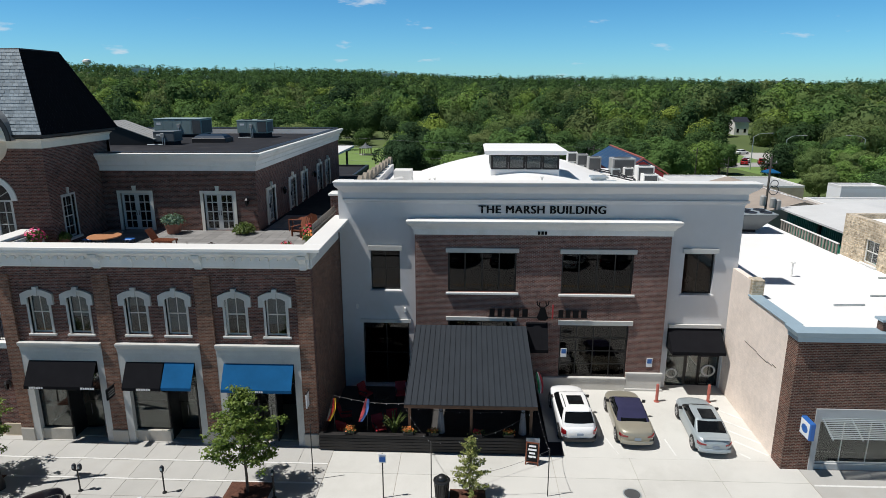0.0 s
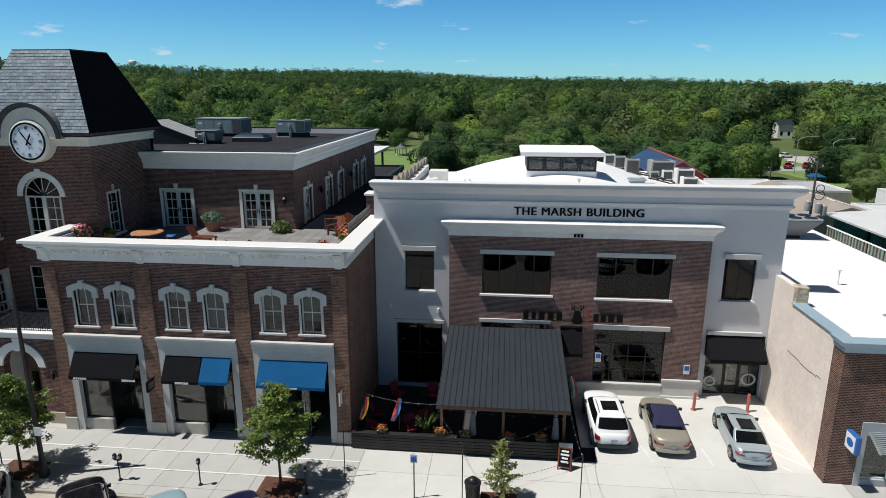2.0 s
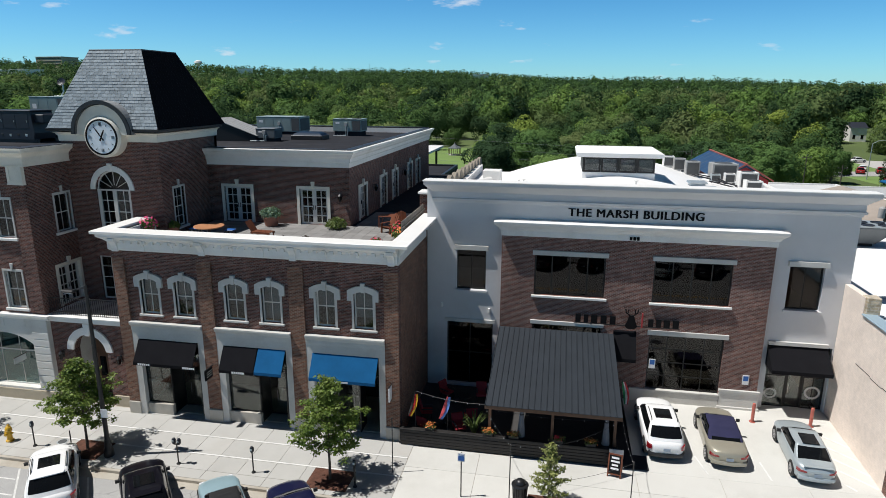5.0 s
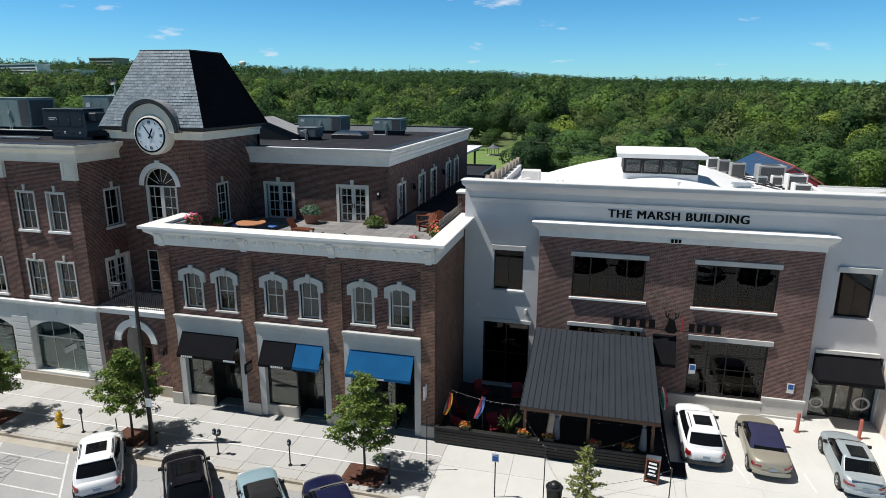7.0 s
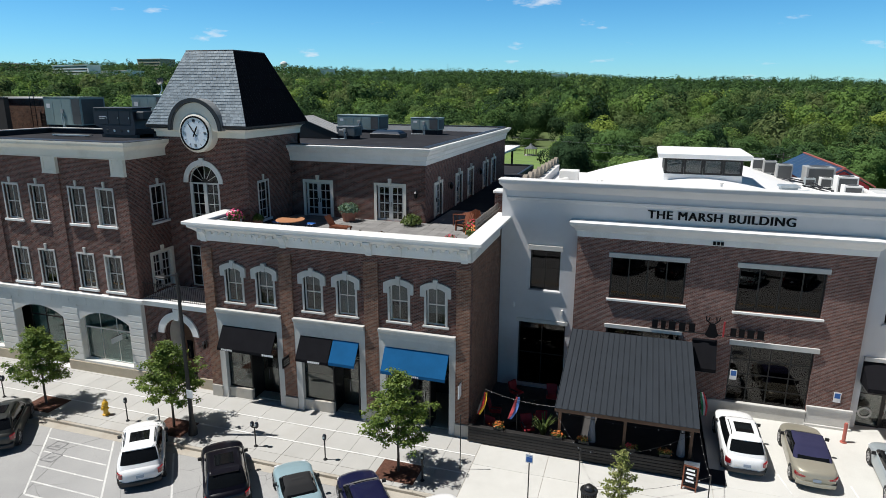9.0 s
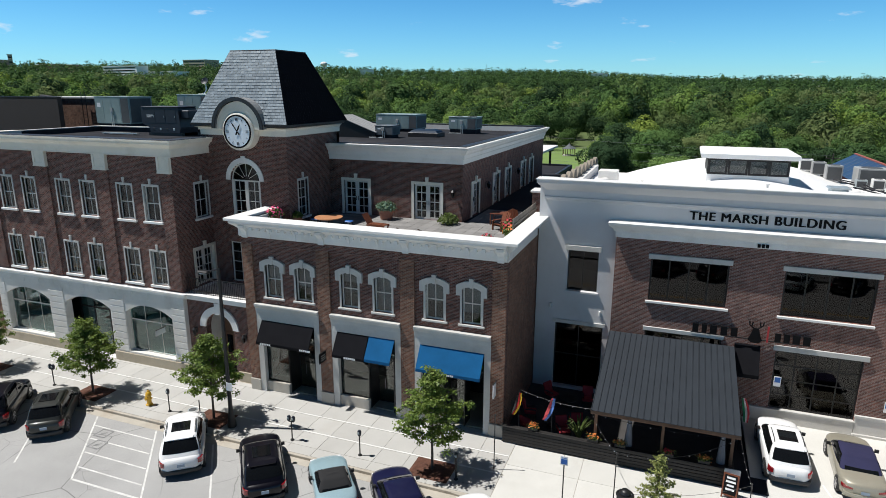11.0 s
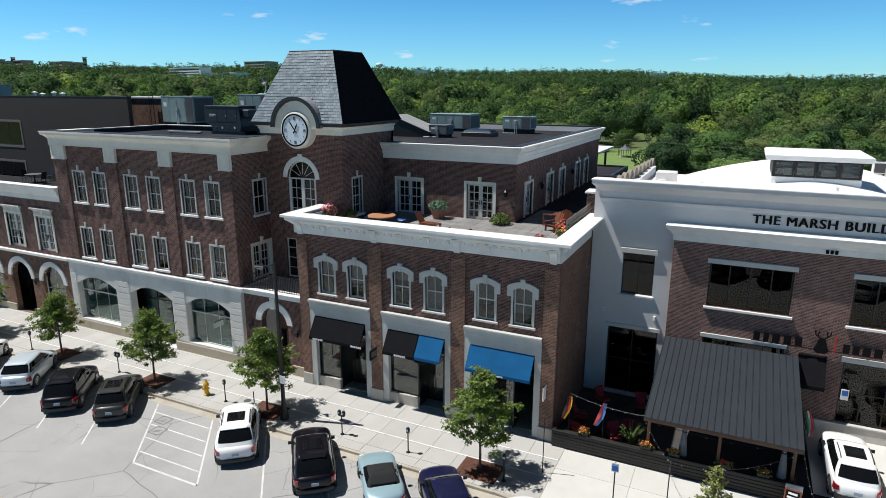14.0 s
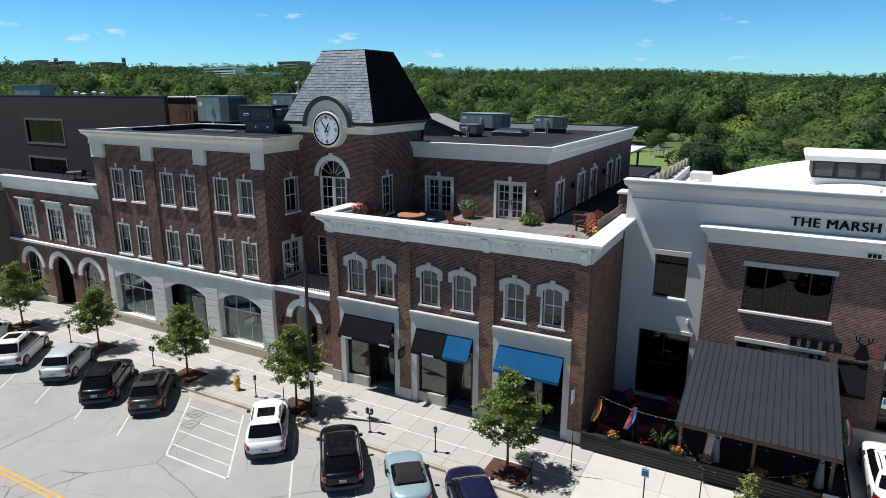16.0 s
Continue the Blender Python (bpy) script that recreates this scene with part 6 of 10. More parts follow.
# ---- brick shop across the parking bay ----
def right_shop():
    b = thing("brick_shop", (28, 8, 0), "dark red brick shop with pale painted side wall", "building")
    x0, x1, y0 = 22.35, 36.0, -1.08
    bm = bmesh.new()
    wall(bm, "-y", y0, x0, x1, -0.3, 6.55, 0.4, [(23.65, 30.0, 0.0, 3.15)])
    part("front_wall", bm, M["brick_right"], b)
    part("corner_pier", wall(bmesh.new(), "-x", x0, y0 + 0.4, y0 + 0.95, -0.3, 6.55, 0.35), M["brick_right"], b)
    bm = bmesh.new()
    wall(bm, "-x", x0 + 0.02, y0 + 0.95, 4.3, -0.3, 6.9, 0.35)
    wall(bm, "-x", x0 + 0.02, 4.3, YS - 0.02, -0.3, 7.75, 0.35)
    part("side_wall", bm, M["brick_pale"], b, "pale tan painted brick side wall with a crack")
    part("rubble_stub", boxes((x0 + 0.05, x0 + 0.7, 4.1, 4.7, 6.9, 7.8), bevel=0.04), M["rubble"], b)
    m = mat("blue_grey_coping_metal", (0.36, 0.47, 0.54), 0.45, metal=0.2, var=0.06)
    part("coping", boxes((x0 - 0.08, x0 + 0.6, y0 + 0.9, 4.2, 6.9, 6.98), bevel=0.02), m, b, "blue-grey metal coping")
    bm = bmesh.new()
    moulding(bm, [(-0.1, 0), (0.06, 0), (0.10, 0.22), (0.22, 0.34), (0.28, 0.52), (-0.4, 0.56)], [(x0, y0 + 0.9, 6.5), (x0, y0, 6.5), (x1, y0, 6.5)], [(-1, 0), (-1, -1), (0, -1)])
    part("cornice", bm, m, b, "blue-grey metal cornice")
    part("roof", boxes((x0 + 0.38, 32.2, y0 + 0.4, 26.5, 6.55, 6.72), (32.2, 46, y0 + 0.4, 1.5, 6.55, 6.72)), M["membrane_white"], b, "white membrane roof")
    part("parapet", boxes((25.9, 36.0, y0 + 0.001, y0 + 0.4, 7.06, 7.5)), M["brick_right"], b)
    part("parapet_coping", boxes((25.8, 36.1, y0 - 0.1, y0 + 0.5, 7.5, 7.6)), m, b, "blue-grey metal coping")
    gm = mat("light_grey_panel", (0.42, 0.43, 0.43), 0.5, var=0.06)
    part("shopfront_head", boxes((23.6, 30.05, y0 - 0.06, y0 + 0.2, 2.55, 3.2), (23.6, 23.85, y0 - 0.06, y0 + 0.2, 0, 2.55)), gm, b, "light grey shopfront panel")
    window(b, "-y", y0, 26.9, 0.3, 6.1, 2.25, 5, 1, 0.08, "frame_white", "glass_shop", 0.12, False, "shop_window")
    part("riser", boxes((23.86, 30, y0 + 0.02, y0 + 0.25, -0.1, 0.3)), gm, b)
    part("side_wall", wall(bmesh.new(), "+x", x1, y0 + 0.4, 1.4, -0.3, 6.5, 0.3), M["brick_right"], b)
    part("shop_floor", boxes((22.8, 35.5, y0 + 0.4, 8, -0.1, 0.1), (22.8, 35.5, 6, 6.1, 0, 6.4), (32.0, 32.15, 6.1, 26.4, 0, 6.54)), M["interior"], b)
    # a crack in the plaster
    bm = bmesh.new()
    pts = [(4.1, 4.46), (3.3, 4.36), (2.6, 4.39), (1.9, 4.30), (1.45, 4.35), (0.95, 4.44), (0.57, 4.47)]
    for (ya, za), (yb, zb) in zip(pts, pts[1:]):
        box(bm, x0 + 0.005, x0 + 0.03, min(ya, yb), max(ya, yb), min(za, zb), min(za, zb) + 0.02) if abs(za - zb) < 0.1 else loft(bm, [[(x0 + 0.008, ya, za), (x0 + 0.03, ya, za), (x0 + 0.03, ya, za + 0.03), (x0 + 0.008, ya, za + 0.03)], [(x0 + 0.008, yb, zb), (x0 + 0.03, yb, zb), (x0 + 0.03, yb, zb + 0.03), (x0 + 0.008, yb, zb + 0.03)]])
    part("crack", bm, M["soil"], b)
    a = thing("louvred_awning", (26.5, -1.6, 2.2), "grey metal louvred awning over the shop window", "awning")
    for i in range(12):
        t = i / 11
        y, z = -1.14 - 0.95 * t, 2.75 - 0.5 * t
        part("slat", boxes((23.85, 30.0, y - 0.045, y + 0.03, z, z + 0.012)), M["galvanised"], a)
    for x in (23.9, 25.2, 26.5, 27.8, 29.1):
        bm = bmesh.new()
        loft(bm, [[(x, -1.14, 2.70), (x + 0.05, -1.14, 2.70), (x + 0.05, -1.14, 2.75), (x, -1.14, 2.75)], [(x, -2.14, 2.18), (x + 0.05, -2.14, 2.18), (x + 0.05, -2.14, 2.24), (x, -2.14, 2.24)]])
        part("rafter", bm, M["galvanised"], a)
    s = thing("projecting_sign", (23.2, -1.5, 2.3), "blue box sign with a white face on brackets", "sign")
    part("cabinet", boxes((22.95, 23.2, -1.95, -1.1, 2.0, 2.86), bevel=0.03), M["blue_sign"], s)
    part("face", boxes((22.935, 22.948, -1.89, -1.16, 2.06, 2.80)), M["letter_white"], s, "white sign face")
    bm = bmesh.new()
    loft(bm, [[(xx, -1.53 + 0.26 * math.cos(a), 2.43 + 0.20 * math.sin(a)) for a in [2 * math.pi * i / 18 for i in range(18)]] for xx in (22.934, 22.928)])
    part("disc", bm, M["blue_sign"], s, "blue disc")


right_shop()

# ---- cars ----
CAR = {
    # stations from the tail: share of the length, half width, sill, shoulder and deck heights; then the cabin: foot, top, height, widths
    "suv": dict(st=((0.0, 0.64, 0.48, 0.70, 0.76), (0.010, 0.76, 0.40, 0.84, 0.91), (0.030, 0.85, 0.34, 0.92, 0.99), (0.075, 0.925, 0.29, 0.965, 1.04), (0.18, 0.99, 0.26, 0.99, 1.06), (0.42, 0.985, 0.23, 0.99, 1.05), (0.64, 0.985, 0.23, 0.98, 1.05), (0.74, 0.99, 0.24, 0.97, 1.07), (0.82, 0.995, 0.25, 0.93, 1.04), (0.91, 0.96, 0.27, 0.87, 0.97), (0.96, 0.89, 0.30, 0.80, 0.89), (0.985, 0.80, 0.34, 0.70, 0.78), (1.0, 0.62, 0.42, 0.58, 0.64)),
                cab=(0.035, 0.78, 0.185, 0.52, 1.00, 0.90, 0.70), r=0.385),
    "sedan": dict(st=((0.0, 0.60, 0.44, 0.66, 0.74), (0.009, 0.76, 0.35, 0.78, 0.87), (0.03, 0.87, 0.28, 0.85, 0.95), (0.09, 0.96, 0.23, 0.89, 0.985), (0.2, 1.0, 0.21, 0.91, 0.99), (0.42, 0.985, 0.19, 0.90, 0.97), (0.64, 0.985, 0.19, 0.88, 0.96), (0.74, 0.99, 0.20, 0.85, 0.955), (0.82, 0.99, 0.21, 0.80, 0.91), (0.91, 0.945, 0.23, 0.73, 0.83), (0.96, 0.86, 0.26, 0.66, 0.75), (0.987, 0.73, 0.31, 0.57, 0.65), (1.0, 0.54, 0.38, 0.49, 0.54)),
                  cab=(0.11, 0.775, 0.31, 0.555, 0.92, 0.90, 0.68), r=0.34),
    "cabrio": dict(st=None, cab=(0.175, 0.775, 0.37, 0.56, 0.92, 0.90, 0.69), r=0.34),
    "roadster": dict(st=((0.0, 0.70, 0.38, 0.64, 0.74), (0.015, 0.84, 0.30, 0.74, 0.83), (0.06, 0.95, 0.24, 0.81, 0.89), (0.17, 1.0, 0.20, 0.85, 0.91), (0.38, 0.975, 0.18, 0.83, 0.88), (0.56, 0.965, 0.18, 0.82, 0.88), (0.66, 0.98, 0.18, 0.82, 0.89), (0.8, 1.0, 0.20, 0.78, 0.86), (0.9, 0.95, 0.23, 0.69, 0.77), (0.965, 0.84, 0.27, 0.58, 0.66), (1.0, 0.62, 0.34, 0.47, 0.52)),
                     cab=(0.19, 0.65, 0.31, 0.49, 0.86, 0.84, 0.62), r=0.32),
}


CAR["cabrio"]["st"] = CAR["sedan"]["st"]


def smooth_rows(rows, n=40):
    """Rows of numbers drawn out into n rows along a soft curve through them."""
    a = np.array(rows, float)
    f = np.concatenate([a[:4, 0], np.linspace(a[3, 0], a[-4, 0], n)[1:-1], a[-4:, 0]])
    slope = np.gradient(a, a[:, 0], axis=0)
    out = []
    for q in f:
        i = min(len(a) - 2, max(0, int(np.searchsorted(a[:, 0], q)) - 1))
        h = a[i + 1, 0] - a[i, 0]
        t = (q - a[i, 0]) / h
        out.append(tuple((2 * t ** 3 - 3 * t * t + 1) * a[i] + (t ** 3 - 2 * t * t + t) * h * slope[i] + (3 * t * t - 2 * t ** 3) * a[i + 1] + (t ** 3 - t * t) * h * slope[i + 1]))
    return out


def cabin_outline():
    """A rounded rectangle of unit half sides, bowed a little: rear, right side, front, left side; 8 + 4 + 14 + 4 points each half."""
    p = [(-0.80 + 0.2 * i, -1 + 0.07 * (-0.80 + 0.2 * i) ** 2) for i in range(9)]
    c = [(0.89, -0.93), (0.955, -0.875), (0.99, -0.80)]
    side = [(1.0 - 0.05 * y * y, y) for y in np.linspace(-0.70, 0.70, 13)]
    q = p + c + side + [(x, -y) for x, y in c[::-1]] + [(x, -y) for x, y in p[::-1]]
    return q + [(-x, y) for x, y in ([(a, -b) for a, b in c] + [(a, -b) for a, b in side] + [(a, b) for a, b in c[::-1]])]


def car(kind, length, width, height, paint_mat, label, top_mat=None, sunroof=False, rails=False, spoiler=False, category="car"):
    """A car facing +y at the origin: body, cabin, each pane, wheels with tyre and rim, lamps, mirrors, plates."""
    k = CAR[kind]
    c = thing(category, (0, 0, 0), label, category, "parked cars")
    half, Y = width / 2, lambda f: (f - 0.5) * length

    def bow(x, f=0.0):
        """How far the rounded tail or nose draws in towards its corners."""
        end = max(0.0, 1 - f / 0.14) - max(0.0, 1 - (1 - f) / 0.16)
        return 0.19 * end * abs(x / half) ** 2.6

    bm = bmesh.new()
    rings = []
    for f, w, zb, zs, zd in smooth_rows(k["st"]):
        w *= half
        side = [(0.88 * w, zb), (0.965 * w, zb + 0.06), (0.985 * w, zb + 0.14), (1.0 * w, zb + (zs - zb) * 0.5), (1.0 * w, zb + (zs - zb) * 0.72), (0.985 * w, zs - 0.06), (0.955 * w, zs), (0.88 * w, zs + (zd - zs) * 0.62), (0.74 * w, zd - 0.004), (0.45 * w, zd + 0.018), (0.15 * w, zd + 0.026)]
        rings.append([(x, Y(f) + bow(x, f), z) for x, z in side] + [(-x, Y(f) + bow(x, f), z) for x, z in side[::-1]])
    loft(bm, rings)
    body = part("body", bm, paint_mat, c, smooth=True)
    b0, b1, t0, t1, zb, wb, wt = k["cab"]
    zr, wb, wt, zb = height, wb * half, wt * half, zb - 0.03
    ya, yb, ta, tb = Y(b0), Y(b1), Y(t0), Y(t1)
    outline = cabin_outline()
    soft = top_mat is not None

    def level(t):
        """Half width, rear, front and height of the cabin at a share of its rise."""
        if t > 0.86:
            a = (t - 0.86) / 0.14 * math.pi / 2
            w, r, f, z = level(0.86)
            g = 0.30 * (1 - math.cos(a))
            return w - g, r + g * 1.3, f - g * 1.5, z + (zr - 0.02 - z) * math.sin(a)
        bow = math.sin(math.pi * t) * 0.065
        return wb + (wt - wb) * t + bow * 0.6, ya + (ta - ya) * t - bow, yb + (tb - yb) * t + bow * 1.5, zb + (zr - 0.10 - zb) * t / 0.86

    def ring(t, out=0.0):
        w, r, f, z = level(t)
        yc, ly = (r + f) / 2, (f - r) / 2
        return [(x * (w + out), yc + y * (ly + out), z) for x, y in outline]

    ts = (0.0, 0.12, 0.25, 0.4, 0.55, 0.7, 0.8, 0.86, 0.9, 0.94, 0.975, 1.0)
    bm = bmesh.new()
    rows = [ring(t) for t in ts]
    w, r, f, z = level(1.0)
    rows.append([(x * w * 0.55, (r + f) / 2 + y * (f - r) / 2 * 0.6, zr) for x, y in outline])
    loft(bm, rows)
    cabin = part("cabin", bm, top_mat or paint_mat, c, "fabric soft top" if soft else "", smooth=True)

    def pane(name, lo, hi, levels, label=""):
        """A piece of the cabin's skin as glass, a little proud of it."""
        bm = bmesh.new()
        n = len(outline)
        a = [[bm.verts.new(ring(t, 0.007)[i % n]) for i in range(lo, hi + 1)] for t in levels]
        for p, q in zip(a, a[1:]):
            for i in range(hi - lo):
                bm.faces.new((p[i], p[i + 1], q[i + 1], q[i]))
        rim = [v for v in a[0]] + [r[-1] for r in a[1:]] + a[-1][-2::-1] + [r[0] for r in a[-2:0:-1]]
        back = [bm.verts.new((v.co.x * 0.97, v.co.y * 0.985, v.co.z)) for v in rim]
        for i in range(len(rim)):
            bm.faces.new((rim[i], back[i], back[(i + 1) % len(rim)], rim[(i + 1) % len(rim)]))
        part(name, bm, M["car_glass"], cabin, label, smooth=True)

    up = (0.16, 0.3, 0.45, 0.6, 0.74, 0.83)
    if soft:
        pane("rear_window", 0, 8, (0.10, 0.2, 0.3, 0.42))
    elif kind == "suv":
        pane("rear_window", -1, 9, (0.26, 0.38, 0.5, 0.62, 0.74, 0.81))
    else:
        pane("rear_window", -1, 9, up)
    pane("windscreen", 27, 35, (0.10, 0.3, 0.45, 0.6, 0.74, 0.85))
    for lo, hi in ((10, 17), (17, 25)):
        pane("side_window", lo, hi, up)
        pane("side_window", 62 - hi, 62 - lo, up)
    for s in (1, -1):
        bm = bmesh.new()
        box(bm, s * half * 0.98 - 0.02, s * half * 0.98 + 0.02, yb - 0.62, yb - 0.56, zb + 0.02, zb + 0.09)
        mx = s * (half + 0.05)
        loft(bm, [[(mx - a * 0.09, y, zb + 0.09 - b * 0.07), (mx + a * 0.09, y, zb + 0.09 - b * 0.07), (mx + a * 0.09, y, zb + 0.09 + b * 0.08), (mx - a * 0.09, y, zb + 0.09 + b * 0.08)] for a, b, y in ((0.9, 0.9, yb - 0.64), (1.0, 1.0, yb - 0.60), (0.9, 0.8, yb - 0.53), (0.5, 0.4, yb - 0.48))])
        part("mirror", bm, M["car_black_trim"], c)
        # lamps wrap round the corners
        zl = k["st"][1][3]
        bm = bmesh.new()
        high = 0.27 if kind == "suv" else 0.13
        rows = []
        for x, y in ((0.74, 0.004), (0.80, 0.008), (0.86, 0.014), (0.905, 0.026), (0.955, 0.055)) if kind == "suv" else ((0.52, 0.0), (0.66, 0.002), (0.80, 0.008), (0.885, 0.02), (0.945, 0.05)):
            wide = 0.35 + 0.65 * (x - 0.45) / 0.5
            y = Y(y) + bow(x * half, y)
            rows.append([(s * x * half, y - 0.022, zl - 0.04 - high * 0.6 * wide), (s * x * half, y - 0.022, zl - 0.04 + high * 0.4 * wide), (s * x * half * 0.97, y + 0.05, zl - 0.04 + high * 0.4 * wide), (s * x * half * 0.97, y + 0.05, zl - 0.04 - high * 0.6 * wide)])
        loft(bm, rows)
        part("tail_lamp", bm, M["tail_red"], c, "red tail lamp")
        part("headlamp", boxes((s * half * 0.66 - 0.16, s * half * 0.66 + 0.16, Y(0.945), Y(0.978), k["st"][-3][3] - 0.17, k["st"][-3][3] - 0.06), bevel=0.03), M["lamp_clear"], c, "clear headlamp")
        if rails:
            x = s * (level(0.9)[0] - 0.06)
            bm = bmesh.new()
            pts = [(x, ta + 0.15, zr - 0.07), (x, ta + 0.28, zr + 0.015), (x, (ta + tb) / 2, zr + 0.035), (x, tb - 0.3, zr + 0.015), (x, tb - 0.16, zr - 0.06)]
            for p, q in zip(pts, pts[1:]):
                tube(bm, p, q, 0.02, n=6)
            part("roof_rail", bm, M["car_black_trim"], cabin)
    if sunroof:
        part("sunroof", boxes((-wt * 0.60, wt * 0.60, tb - 1.25, tb - 0.36, zr - 0.03, zr + 0.008), bevel=0.012), M["car_glass"], cabin, "dark glass sunroof")
    if spoiler:
        part("spoiler", boxes((-half * 0.7, half * 0.7, Y(0.012), Y(0.045), k["st"][2][4] + 0.03, k["st"][2][4] + 0.06), bevel=0.01), paint_mat, c)
    if kind == "suv":
        bm = bmesh.new()
        loft(bm, [[(-wt * a, y, z), (wt * a, y, z), (wt * a, y, z + 0.03), (-wt * a, y, z + 0.03)] for a, y, z in ((0.80, ta - 0.20, zr - 0.11), (0.86, ta - 0.05, zr - 0.085), (0.86, ta + 0.2, zr - 0.05))])
        part("roof_lip", bm, paint_mat, cabin)
    bm = bmesh.new()
    loft(bm, [[(x * half, Y(0) + bow(x * half) + d, z) for d, z in ((0.12, 0.31), (-0.03, 0.32), (-0.045, 0.36), (-0.045, 0.46), (-0.02, 0.50), (0.12, 0.51))] for x in (-0.86, -0.75, -0.6, -0.4, -0.15, 0.15, 0.4, 0.6, 0.75, 0.86)])
    part("rear_bumper", bm, M["car_black_trim"] if kind == "suv" else paint_mat, c, smooth=True)
    part("front_grille", boxes((-half * 0.5, half * 0.5, Y(0.985), Y(1) + 0.02, 0.36, 0.54), bevel=0.02), M["car_black_trim"], c)
    part("plate", boxes((-0.16, 0.16, Y(0) - 0.022, Y(0) - 0.008, 0.56, 0.70) if kind != "suv" else (-0.16, 0.16, Y(0) - 0.03, Y(0) - 0.008, 0.66, 0.80)), M["plate"], c, "pale blue plate")
    part("underbody", boxes((-half * 0.82, half * 0.82, Y(0.05), Y(0.95), 0.16, 0.32)), M["car_black_trim"], c)
    r = k["r"]
    for f in (0.185, 0.80):
        for s in (1, -1):
            x = s * (half - 0.115)
            m = pose(x, Y(f), r, 0, 90 * s, 0)
            part("wheel_arch", turned(bmesh.new(), (0, 0, 0), [(r + 0.045, -0.2), (r + 0.045, 0.118), (r - 0.02, 0.121)], 24), M["car_black_trim"], c, "", pose(x, Y(f), r + 0.01, 0, 90 * s, 0))
            wheel = part("wheel", turned(bmesh.new(), (0, 0, 0), [(r * 0.66, -0.1), (r * 0.97, -0.1), (r, -0.05), (r, 0.09), (r * 0.96, 0.132), (r * 0.70, 0.134), (r * 0.66, 0.10)], 24), M["tyre"], c, "", m, smooth=True)
            bm = turned(bmesh.new(), (0, 0, 0), [(r * 0.67, 0.0), (r * 0.67, 0.13), (r * 0.6, 0.13), (r * 0.58, 0.09), (0.0, 0.09)], 20)
            for i in range(5):
                a = radians(72 * i)
                ca, sa = math.cos(a), math.sin(a)
                loft(bm, [[(ca * q - sa * w, sa * q + ca * w, z) for w, z in ((-0.03, 0.09), (0.03, 0.09), (0.03, 0.128), (-0.03, 0.128))] for q in (0.02, r * 0.62)])
            part("rim", bm, M["alloy"], wheel, "", m)
    return c


def park(c, x, y, heading, z=ROAD_Z, pitch=0.0):
    """heading: degrees of the nose, counted from +x."""
    c.matrix_basis = pose(x, y, z, pitch, 0, heading - 90)
    return c


P_WHITE, P_BLACK = paint("white_car_paint", (0.80, 0.80, 0.79), 0.0), paint("black_car_paint", (0.005, 0.0045, 0.008), 0.0)
P_SILVER, P_GOLD = paint("silver_car_paint", (0.40, 0.45, 0.47), 0.3), paint("champagne_car_paint", (0.36, 0.335, 0.265), 0.3)
P_ICE, P_NAVY = paint("ice_blue_car_paint", (0.33, 0.47, 0.52), 0.3), paint("navy_car_paint", (0.010, 0.011, 0.042), 0.0)
P_GREY, P_PEARL = paint("dark_grey_green_car_paint", (0.045, 0.047, 0.043), 0.3), paint("pale_silver_blue_car_paint", (0.58, 0.65, 0.70), 0.3)
TILT_UP = math.degrees(math.atan(LOT_SLOPE))
park(car("suv", 4.85, 1.88, 1.70, P_WHITE, "white sport utility car with dark sunroof, nose to the wall", sunroof=True, rails=True), 13.05, 2.75, 91.5, lot_z(2.75) + 0.01, TILT_UP)
park(car("cabrio", 4.75, 1.84, 1.42, P_GOLD, "champagne convertible car with navy soft top, roof closed", top_mat=mat("navy_soft_top", (0.018, 0.018, 0.06), 0.9, var=0.15, world_space=False)), 16.0, 2.55, 88.5, lot_z(2.55) + 0.01, TILT_UP)
park(car("sedan", 4.68, 1.76, 1.43, P_SILVER, "silver saloon car with a sunroof beside the hatched bay", sunroof=True, spoiler=True), 19.67, 1.95, 87, lot_z(1.95) + 0.01, TILT_UP)
H = 129.5
park(car("suv", 5.02, 1.99, 1.76, P_WHITE, "white sport utility car with black bumper, at the kerb", sunroof=True, rails=True), -14.5, -6.6, H)
park(car("suv", 4.78, 1.93, 1.72, P_BLACK, "glossy black sport utility car with glass roof, at the kerb", sunroof=True), -9.62, -6.95, H)
park(car("roadster", 4.05, 1.74, 1.28, P_ICE, "ice-blue two-seat roadster with closed black soft top", top_mat=mat("black_soft_top", (0.013, 0.013, 0.014), 0.9, var=0.15, world_space=False)), -5.95, -6.9, H)
park(car("sedan", 4.75, 1.84, 1.43, P_NAVY, "navy blue saloon car parked at the kerb"), -2.55, -7.0, H)
park(car("sedan", 4.6, 1.80, 1.45, P_WHITE, "white saloon car parked at the dropped kerb"), 1.4, -7.5, H)
park(car("suv", 4.65, 1.83, 1.70, P_GREY, "dark grey-green sport utility car with roof rails", sunroof=True, rails=True), -23.24, -6.7, H)
park(car("suv", 4.9, 1.95, 1.73, P_BLACK, "black sport utility car with roof rails, between two others", rails=True), -26.75, -7.15, H)
park(car("suv", 4.6, 1.87, 1.65, P_PEARL, "pale silver-blue sport utility car parked at the kerb"), -31.4, -6.65, H - 3)
park(car("suv", 5.1, 2.0, 1.80, P_WHITE, "large white sport utility car with dark glass roof", sunroof=True, rails=True), -36.1, -7.05, H)
park(car("sedan", 4.7, 1.83, 1.44, P_WHITE, "white saloon car at the far end of the row"), -41.0, -6.7, H)
